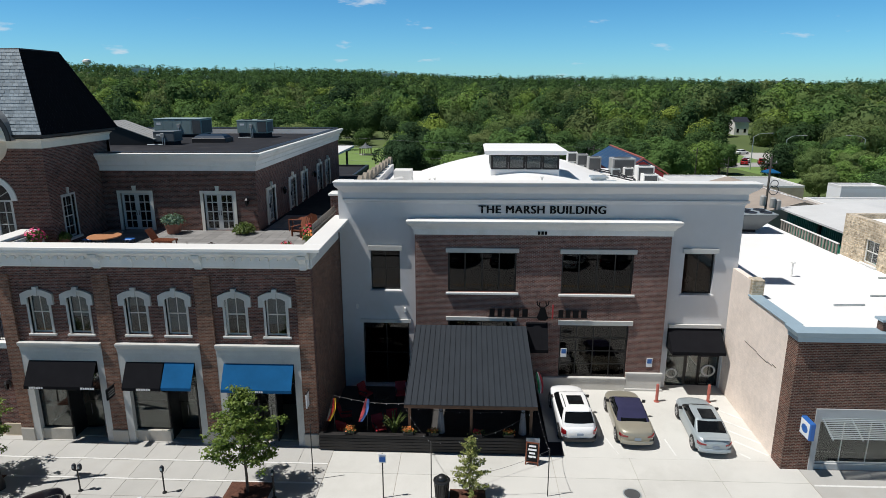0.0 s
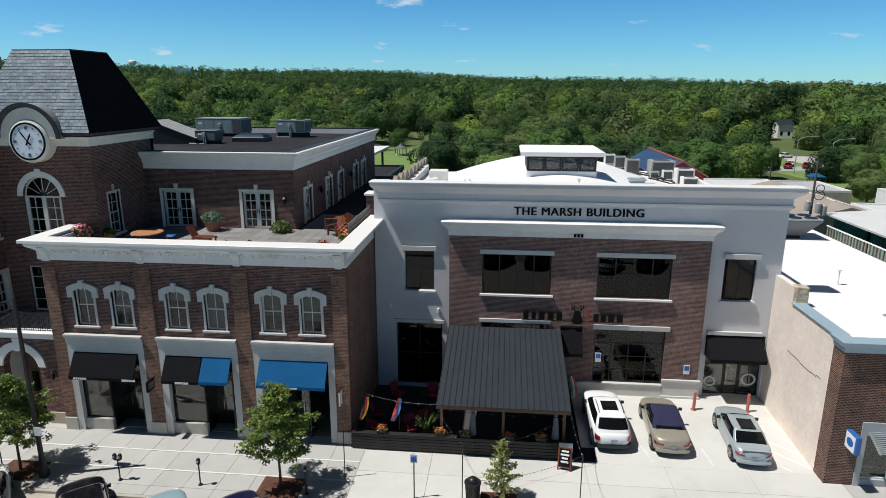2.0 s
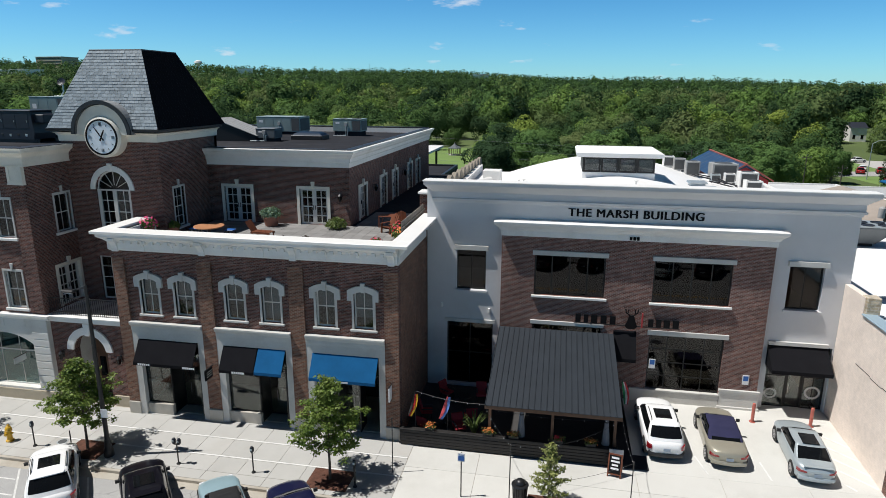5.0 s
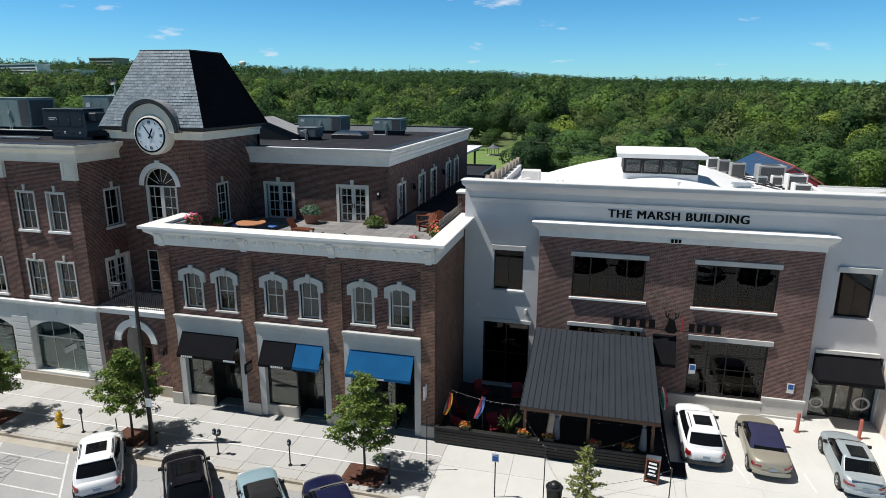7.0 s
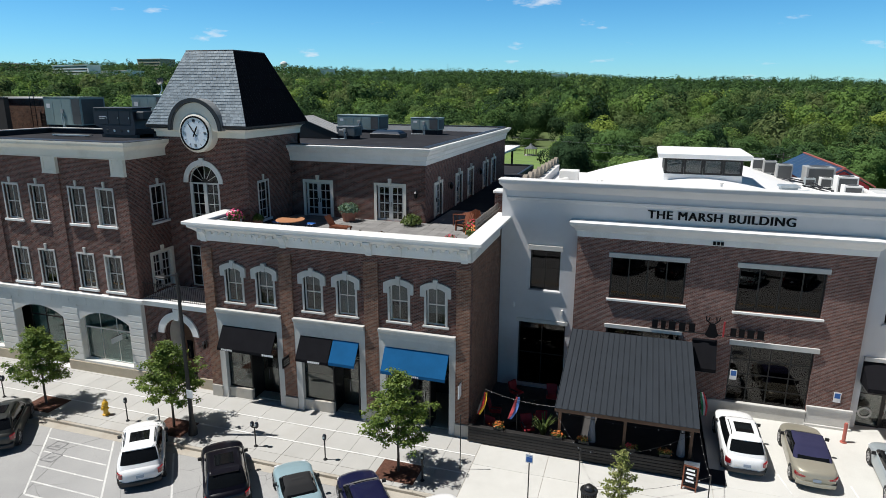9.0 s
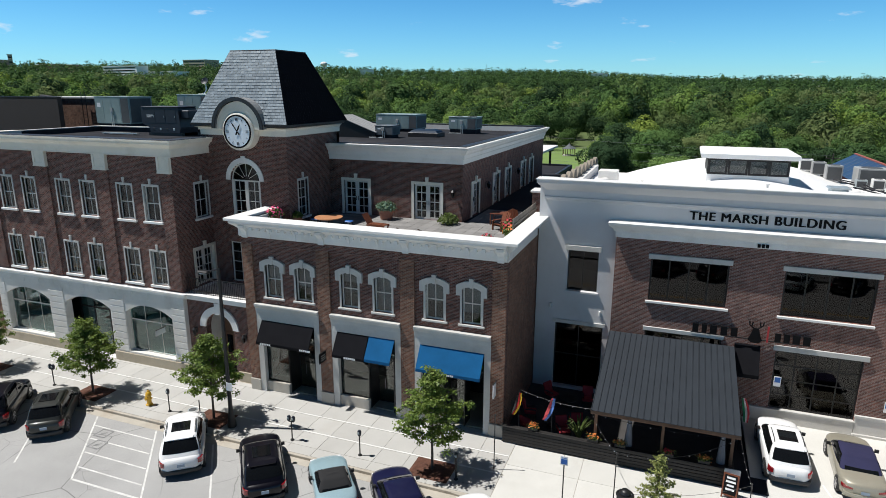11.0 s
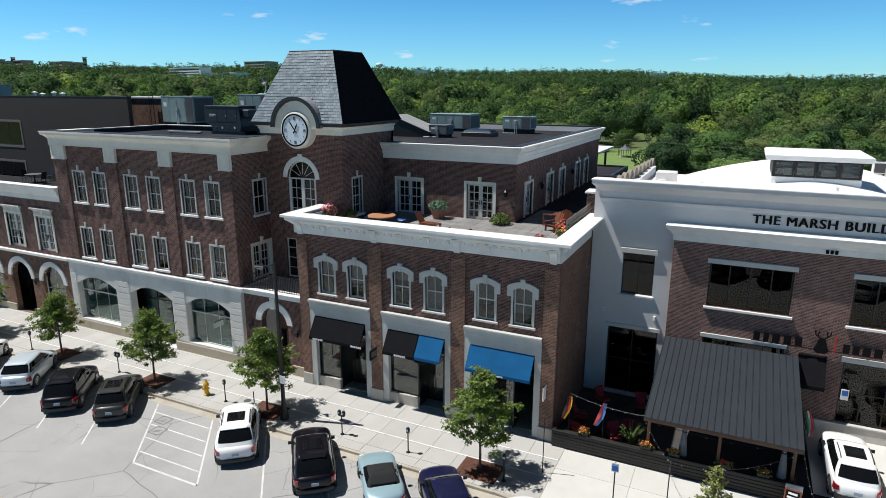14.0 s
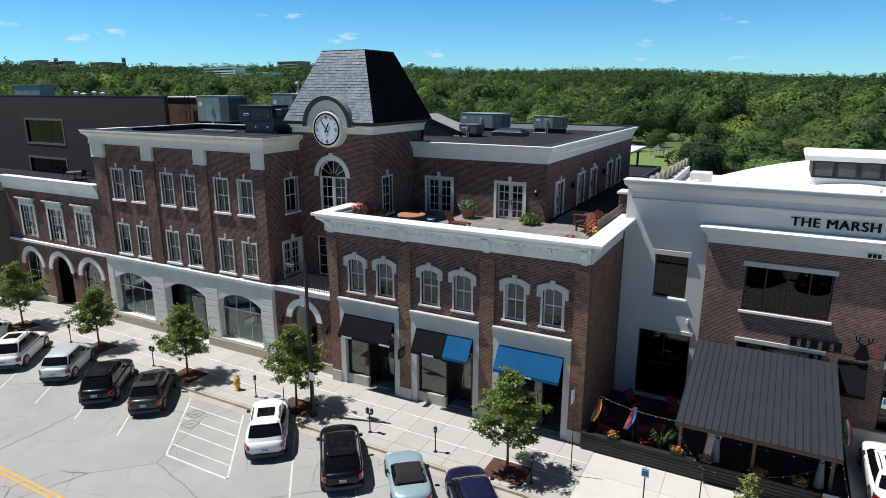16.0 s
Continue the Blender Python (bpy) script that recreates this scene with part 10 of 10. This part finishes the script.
pts = [(99, 112), (96, 138), (96, 160), (97, 178), (94, 192), (84, 202), (62, 208)]
LAWN = mat("mown_lawn", (0.150, 0.235, 0.062), 0.95, var=0.15, scale=0.15, fine=3.0, bump=0.0)
band("lawn", [(101, 84)] + pts + [(50, 210)], 44, 0.08, LAWN, "mown green lawn beside the side street", "lawn")
band("lawn_north", [(-27, 112), (-26, 140), (-25, 165), (-24, 186)], 24, 0.08, LAWN, "mown green lawn round the gazebo", "lawn")
band("side_street", pts, 13, 0.14, M["concrete"], "pale concrete street between the trees", "road")
band("side_path", [(105, 150), (106, 178), (104, 196), (94, 210), (72, 217)], 2.2, 0.16, M["plinth"], "tan footpath beside the side street", "path")
band("parking_bay", [(72, 139), (80, 141), (91, 143)], 9, 0.12, M["asphalt"], "grey parking bay beside the side street", "road")
RED_CAR = paint("red_car_paint", (0.35, 0.02, 0.02), 0.2)
for i, (x, y, m, a) in enumerate(((91, 169, P_WHITE, 20), (77, 141, P_NAVY, 70), (80.5, 142, RED_CAR, 70), (83, 147, P_WHITE, 70), (85.5, 143, RED_CAR, 70), (79, 124, RED_CAR, 80))):
    park(car("suv" if i % 2 else "sedan", 4.6, 1.85, 1.55, m, "small far parked car on the side street"), x, y, a, terrain(x, y) + 0.15)
for az, r, side in ((-23.8, 173, 1), (-26.2, 168, 1), (-31.4, 177, -1)):
    x, y = EYE0.x - r * math.sin(radians(az)), EYE0.y + r * math.cos(radians(az))
    z = terrain(x, y)
    sl = thing("road_lamp", (x, y, z), "tall grey roadside lamp with a curved arm", "street lamp", "roadside lamps")
    bm = tube(bmesh.new(), (x, y, z), (x, y, z + 8.2), 0.13, 0.09, 8)
    tube(bm, (x, y, z + 8.2), (x + side * 1.2, y, z + 8.9), 0.07, 0.06, 6)
    tube(bm, (x + side * 1.2, y, z + 8.9), (x + side * 3.6, y, z + 9.1), 0.06, 0.05, 6)
    part("pole", bm, M["galvanised"], sl)
    part("lamp_head", boxes((x + side * 4.0 - 0.5, x + side * 4.0 + 0.5, y - 0.2, y + 0.2, z + 9.0, z + 9.18), bevel=0.04), M["unit_beige"], sl)

# ---- woods ----
def crown_lobes(rng, count, small=0.17, large=0.40):
    """Centres and radii of the lobes of a crown of about unit radius, large ones inside, small ones at the rim."""
    lobes = []
    for i in range(count):
        d = unit(rng.normal(size=3))
        d[2] = d[2] * 0.8 + 0.14
        r = small + (large - small) * rng.uniform() ** 1.4
        lobes.append((d * np.array([1.0, 1.0, 1.08]) * (rng.uniform(0.74, 1.10) - r), r))
    return lobes


def crown_template(rng, blobs, per_blob, whole, jitter=0.4, small=0.17, large=0.40):
    """Leaf clumps over the lobes of a broad crown: centres, normals, the lobes, and rounded normals for three corners each."""
    cen, nor, soft = [], [], []
    lobes = crown_lobes(rng, blobs, small, large)
    for c, r in lobes:
        d = c / max(0.2, float(np.linalg.norm(c)))
        k = max(3, int(per_blob * (r / 0.28) ** 1.5))
        q = unit(rng.normal(size=(k, 3)) + d * 0.6 + np.array([0, 0, 0.2]))
        cen.append(c + q * r * rng.uniform(0.82, 1.14, (k, 1)))
        nor.append(unit(q * 0.8 + d * whole + rng.normal(size=(k, 3)) * jitter + np.array([0, 0, 0.15])))
        soft.append(unit(q * 0.8 + d * 0.45 + rng.normal(size=(k, 3)) * 0.22))
    return np.concatenate(cen), np.concatenate(nor), lobes, np.repeat(np.concatenate(soft), 3, axis=0)


def lobed_crown(lobes, fine, low):
    """A closed lumpy crown round the lobes: corner points and triangles; what lies below a height is left out."""
    bm = bmesh.new()
    bmesh.ops.create_icosphere(bm, subdivisions=fine, radius=1.0)
    bmesh.ops.delete(bm, geom=[v for v in bm.verts if v.co.z < low], context="VERTS")
    bm.verts.index_update()
    dirs = np.array([tuple(v.co) for v in bm.verts])
    faces = np.array([[v.index for v in f.verts] for f in bm.faces])
    bm.free()
    reach = np.full(len(dirs), 0.42)
    for c, r in lobes:
        along = dirs @ c
        under = along ** 2 - float(c @ c) + r * r
        reach = np.maximum(reach, np.where(under > 0, along + np.sqrt(np.maximum(under, 0)), 0))
    total, count = np.zeros(len(dirs)), np.zeros(len(dirs))
    for a, b in ((0, 1), (1, 2), (2, 0)):
        for i, j in ((a, b), (b, a)):
            np.add.at(total, faces[:, i], reach[faces[:, j]])
            np.add.at(count, faces[:, i], 1)
    reach = np.minimum(reach, total / np.maximum(count, 1)) * 0.76
    return dirs * reach[:, None], faces, dirs


def crowns_mesh(name, crowns, material):
    """Many lumpy crowns in one smooth mesh, each with a hue of its own."""
    at, vs, fs, ns, hue = 0, [], [], [], []
    for v, f, n, h in crowns:
        vs.append(v)
        ns.append(n)
        fs.append(f + at)
        hue.append(np.full(len(f), h))
        at += len(v)
    v, f, hue = np.concatenate(vs), np.concatenate(fs), np.concatenate(hue)
    me = bpy.data.meshes.new(name)
    me.vertices.add(len(v))
    me.vertices.foreach_set("co", v.astype(np.float32).ravel())
    me.loops.add(3 * len(f))
    me.loops.foreach_set("vertex_index", f.astype(np.int32).ravel())
    me.polygons.add(len(f))
    me.polygons.foreach_set("loop_start", np.arange(0, 3 * len(f), 3, dtype=np.int32))
    me.polygons.foreach_set("use_smooth", np.ones(len(f), dtype=bool))
    me.update(calc_edges=True)
    me.attributes.new("hue", "FLOAT", "FACE").data.foreach_set("value", hue.astype(np.float32))
    me.attributes.new("custom_normal", "FLOAT_VECTOR", "POINT").data.foreach_set("vector", np.concatenate(ns).astype(np.float32).ravel())
    me.materials.append(material)
    return me


def leaf_cards(cen, nor, size, rng, corners=4):
    """Small leaf clumps with three or four corners."""
    n = len(cen)
    t = unit(np.cross(nor, rng.normal(size=(n, 3))))
    s = np.cross(nor, t)
    k = (size * rng.uniform(0.6, 1.25, n))[:, None]
    if corners == 4:
        return np.stack([cen - t * k * 0.6, cen - s * k * 0.5, cen + t * k * 0.6, cen + s * k * 0.5], 1)
    return np.stack([cen - t * k * 0.7 - s * k * 0.45, cen + t * k * 0.7 - s * k * 0.45, cen + s * k * 0.8], 1)


def kept_clear(x, y):
    """Streets, lawns and buildings where no tree stands."""
    if y < 62 and -90 < x < 64:
        return True
    if -27 < x < -6 and y < 116:
        return True
    if 20 < x < 34 and y < 62:
        return True
    if -39 < x < -13 and 108 < y < 182:
        return True
    for (ax, ay), (bx, by) in zip(pts, pts[1:]):
        d = Vector((bx - ax, by - ay))
        k = min(1, max(0, Vector((x - ax, y - ay)).dot(d) / d.length_squared))
        if (Vector((x, y)) - Vector((ax, ay)) - d * k).length < 13:
            return True
    az = math.degrees(math.atan2(EYE0.x - x, y - EYE0.y))
    r = math.hypot(x - EYE0.x, y - EYE0.y)
    if 84 < r < 225 and abs(r * math.sin(radians(az + 23.4))) < (12.5 if r < 150 else 5.5):
        return True
    return 225 <= r < 330 and abs(r * math.sin(radians(az + 22.8))) < 6.0


def plant_woods():
    rng = np.random.default_rng(8)
    # near trees: things of their own, four shapes copied
    kinds = []
    for i in range(5):
        t = thing("woodland_tree", (0, 0, 0), "broad leafy woodland tree with a dense green crown", "tree", "woodland edge trees")
        c, nn, lobes, soft = crown_template(rng, 42, 360, 0.2, 0.26, 0.15, 0.40)
        sc = np.array([1.0, 1.0, rng.uniform(0.95, 1.25)])
        v, f, round_n = lobed_crown([(c0, r0 * 0.80) for c0, r0 in lobes], 3, -2)
        fuzz = leaf_cards(c, nn, 0.043, rng, 3).reshape(-1, 3)
        v, f = np.concatenate([v, fuzz]) * sc + np.array([0, 0, 1.05]), np.concatenate([f, np.arange(len(fuzz)).reshape(-1, 3) + len(v)])
        part("crown", crowns_mesh("crown", [(v, f, np.concatenate([round_n, soft]), 0.3)], M["leaf_edge"]), None, t)
        bm = bmesh.new()
        branch(bm, [(0, 0, -0.6), (0.01, 0, 0.2), (0, 0.02, 0.75), (0.03, 0, 1.4)], [0.075, 0.055, 0.04, 0.01], 8)
        for k in range(6):
            a = k * 1.05
            tube(bm, (0, 0, 0.35 + 0.1 * k), (0.5 * math.cos(a), 0.5 * math.sin(a), 0.85 + 0.1 * k), 0.022, 0.006, 5)
        part("trunk", bm, M["bark"], t)
        kinds.append(t)
    spots = []
    tries = 0
    spots += [(65.0, 133.0), (95.0, 122.0), (101.0, 136.0), (-6.3, 121.4), (79.0, 106.0), (85.0, 101.0), (89.0, 112.0), (108.0, 109.0), (113.0, 123.0), (84.5, 118.0), (66.5, 122.5), (82.5, 124.0)]
    while len(spots) < 46 and tries < 9000:
        tries += 1
        r, az = 84 + 62 * rng.uniform() ** 1.3, rng.uniform(-0.62, 0.62)
        x, y = EYE0.x - r * math.sin(az), EYE0.y + r * math.cos(az)
        if kept_clear(x, y) or any((x - a) ** 2 + (y - b) ** 2 < 105 for a, b in spots):
            continue
        spots.append((x, y))
    for i, (x, y) in enumerate(spots):
        s = rng.uniform(4.8, 7.2) if i > 11 else (4.2, 4.2, 4.2, 6.6, 3.8, 4.1, 4.2, 4.8, 5.0, 4.0, 3.9, 3.5)[i]
        if i > 11 and math.atan2(EYE0.x - x, y - EYE0.y) < radians(-21):
            s *= 0.68
        m = pose(x, y, terrain(x, y) + 0.22 * s - 0.5, 0, 0, rng.uniform(0, 360)) @ Matrix.Diagonal((s, s, s * rng.uniform(0.8, 1.02), 1))
        if i < 5:
            kinds[i].matrix_basis = m
        else:
            src = kinds[i % 5]
            made = copy_thing(src, m)
            made.matrix_basis = m
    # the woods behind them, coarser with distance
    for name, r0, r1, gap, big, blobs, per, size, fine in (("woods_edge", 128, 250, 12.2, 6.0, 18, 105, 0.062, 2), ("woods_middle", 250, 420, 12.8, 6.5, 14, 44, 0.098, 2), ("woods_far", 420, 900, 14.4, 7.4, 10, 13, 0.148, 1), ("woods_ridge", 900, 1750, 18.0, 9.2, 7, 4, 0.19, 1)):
        temps = []
        for i in range(10):
            c, nn, lobes, soft = crown_template(rng, blobs, per, 0.3, 0.24, 0.26, 0.52)
            v, f, round_n = lobed_crown([(c0, r0 * 0.84) for c0, r0 in lobes] + [(np.array([0, 0, 0.0]), 0.44)], fine, -0.5 if r1 < 500 else -0.25)
            fuzz = leaf_cards(c, nn, size, rng, 3).reshape(-1, 3)
            temps.append((np.concatenate([v, fuzz]), np.concatenate([f, np.arange(len(fuzz)).reshape(-1, 3) + len(v)]), np.concatenate([round_n, soft])))
        grown = []
        side = int(r1 / gap) + 1
        for i, j in np.ndindex(2 * side + 1, 2 * side + 1):
            i, j = i - side, j - side
            x = EYE0.x + gap * (i + 0.5 * (j % 2) + rng.uniform(-0.36, 0.36))
            y = EYE0.y + gap * (j + rng.uniform(-0.36, 0.36))
            r, az = math.hypot(x - EYE0.x, y - EYE0.y), math.atan2(EYE0.x - x, y - EYE0.y)
            if not (r0 < r < r1 and -0.63 < az < 1.15) or (r < 460 and kept_clear(x, y)) or any((x - a) ** 2 + (y - b) ** 2 < 70 for a, b in spots if r < 160):
                continue
            s = big * rng.uniform(0.68, 1.2) * (1.4 if rng.uniform() < 0.14 and 170 < r < 420 else 1.0)
            ca, sa = math.cos(r * 7), math.sin(r * 7)
            rot = np.array([[ca, -sa, 0], [sa, ca, 0], [0, 0, 1]]) * s
            v, f, n = temps[int(r * 13) % 10]
            v = v @ rot.T
            v[:, 2] *= rng.uniform(0.85, 1.3)
            v = v + np.array([x, y, terrain(x, y) + s * rng.uniform(0.35, 1.15)])
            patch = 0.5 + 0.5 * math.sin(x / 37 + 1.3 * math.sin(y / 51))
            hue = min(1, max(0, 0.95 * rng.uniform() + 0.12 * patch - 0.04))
            # distance haze is put into the colour: far crowns go bluer and darker
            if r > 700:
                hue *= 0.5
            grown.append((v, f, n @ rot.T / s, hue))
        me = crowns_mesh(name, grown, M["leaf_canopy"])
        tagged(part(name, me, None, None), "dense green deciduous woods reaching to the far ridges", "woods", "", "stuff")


plant_woods()


# ---- far landmarks ----
def far_block(az, r, w, d, top, m, label, rows=0, turn=None):
    """A distant building, by its bearing, distance and the height of its roof."""
    x, y = EYE0.x - r * math.sin(radians(az)), EYE0.y + r * math.cos(radians(az))
    z = terrain(x, y)
    h = max(8.0, top - z)
    b = thing("distant_building", (x, y, z), label, "building", "distant buildings", "", az if turn is None else turn)
    mm = PLACED[b]
    part("wall", boxes((-w / 2, w / 2, -d / 2, d / 2, -5, h)), m, b, "", mm)
    part("roof", boxes((-w / 2 - 1, w / 2 + 1, -d / 2 - 1, d / 2 + 1, h, h + 0.8)), M["cap"], b, "", mm)
    for i in range(rows):
        zz = h - 17 * (i + 0.7) / rows
        part("window_band", boxes((-w * 0.46, w * 0.46, -d / 2 - 0.3, -d / 2 + 0.2, zz, zz + 17 / rows * 0.32)), M["car_glass"], b, "", mm)


# red-brown brick made paler: distance haze is put into its colour
FAR_BRICK = mat("haze_paled_far_brick", (0.52, 0.34, 0.29), 0.9, var=0.1, scale=0.05, bump=0.0)
far_block(46.8, 1190, 96, 20, 53, M["far_white"], "long white office block on the far ridge", 4, -12)
far_block(43.7, 1150, 70, 30, 44.5, M["far_white"], "low pale hall beside the white office block", 0, -12)
far_block(41.1, 1480, 62, 40, 77, M["plinth"], "brown brick institution on the far ridge", 3, -5)
for az, w, top in ((60.2, 34, 68), (58.6, 42, 67), (55.9, 28, 67), (54.9, 16, 66), (51.9, 30, 60), (50.4, 20, 60)):
    far_block(az, 1450, w * 1.7, 20, top + 2, FAR_BRICK, "far red-brown brick buildings on the ridge", 3, -8)
for az, top in ((58.9, 71), (54.3, 74)):
    far_block(az, 1445, 7, 8, top + 4, M["plinth"], "far buff tower on the ridge", 2)
for az, r, w, top in ((22.5, 1180, 30, 39), (18.7, 1180, 22, 39.5), (27.4, 1420, 30, 59.5), (7.3, 1400, 40, 51.5), (-2.5, 1450, 70, 42), (-9.0, 1400, 30, 40), (-25.0, 1450, 70, 33), (34.5, 1100, 30, 45)):
    far_block(az, r, w, 20, top, M["far_white"], "far pale low building between the trees")


def water_tower():
    x, y, top = -736, 1205, 71
    z = terrain(x, y)
    w = thing("water_tower", (x, y, z), "pale spheroid water tower on the far ridge", "water tower")
    part("tank", turned(bmesh.new(), (x, y, top), [(2, -6), (6, -3), (8, 0), (7, 3), (3.5, 5), (0, 5.6)], 20), M["cap"], w, smooth=True)
    part("stem", turned(bmesh.new(), (x, y, z), [(3, 0), (1.8, (top - z) * 0.4), (1.8, top - z - 6), (2.2, top - z - 5)], 14), M["cap"], w, smooth=True)
    x, y = -420, 1378
    z = terrain(x, y)
    m = thing("radio_mast", (x, y, z), "thin far radio mast on the ridge", "mast")
    part("mast", tube(bmesh.new(), (x, y, z), (x, y, z + 30), 0.5, 0.3, 5), M["unit_dark"], m)


water_tower()

# ---- paving slabs and terrace pavers ----
def slabs():
    rows = ((-0.02, -1.44), (-1.58, -2.98), (-3.12, -4.30), (-4.32, -4.98))
    rng = random.Random(6)
    floor_ob = setting("pavement", boxes((-60, 40, -4.99, 0.0, -0.06, -0.03)), M["concrete_kerb"], "pale jointed concrete pavement with white bands", "pavement")
    step = 1.52
    for j, (ya, yb) in enumerate(rows):
        me = shared(("slab", j), lambda: finish(boxes((-step / 2 + 0.006, step / 2 - 0.006, yb, ya, -0.05, 0.0), bevel=0.006), "slab", M["concrete"]))
        for i in range(34):
            x = -50.9 + step * (i + 0.5)
            part("slab", me, None, floor_ob, "", pose(x, 0, rng.uniform(-0.002, 0.002)))
    for ya, yb in ((-1.46, -1.56), (-3.0, -3.1)):
        bm = boxes((-50.9, 0.75, yb, ya, -0.05, 0.003))
        part("white_band", bm, M["paint_white"], floor_ob, "white concrete band")
    bm = boxes((-140, -50.91, -4.98, 0.3, -0.05, 0.0), (-50.9, -1.0, 0.0, 0.34, -0.05, -0.004))
    part("end_slab", bm, M["concrete"], floor_ob)
    # driveway apron
    xs = (0.79, 4.2, 7.6, 11.6, 15.4, 19.2, 23.2)
    ys = (-0.42, -2.2, -4.98)
    for a, b in zip(xs, xs[1:]):
        for c, d in zip(ys, ys[1:]):
            part("apron_slab", boxes((a + 0.008, b - 0.008, d + 0.008, c - 0.008, -0.06, 0.001), bevel=0.006), M["concrete_new"], floor_ob)
    part("apron_slab", boxes((23.22, 120, -4.98, -1.1, -0.06, 0.0)), M["concrete"], floor_ob)
    part("white_band", boxes((23.3, 60, -2.4, -2.28, 0.0, 0.004)), M["paint_white"], floor_ob, "white painted band")


slabs()


def terrace_pavers():
    t = setting("terrace_floor", boxes((-15.0, -0.36, 0.46, 33.5, 9.24, 9.27)), M["membrane_dark"], "grey-brown paved terrace floor", "terrace")
    s = 0.6
    me = shared("paver", lambda: finish(boxes((-s / 2 + 0.008, s / 2 - 0.008, -s / 2 + 0.008, s / 2 - 0.008, -0.04, 0.0)), "paver", M["paver"]))
    for i in range(24):
        for j in range(13):
            x, y = -14.6 + s * i, 0.8 + s * j
            if x < -0.8 and not (x < -14.0 and y > 3.0):
                part("paver", me, None, t, "", pose(x, y, DECK))
    for i, j in np.ndindex(7, 8):
        part("paver", me, None, t, "", pose(-4.6 + s * i, 8.6 + s * j, DECK))


terrace_pavers()
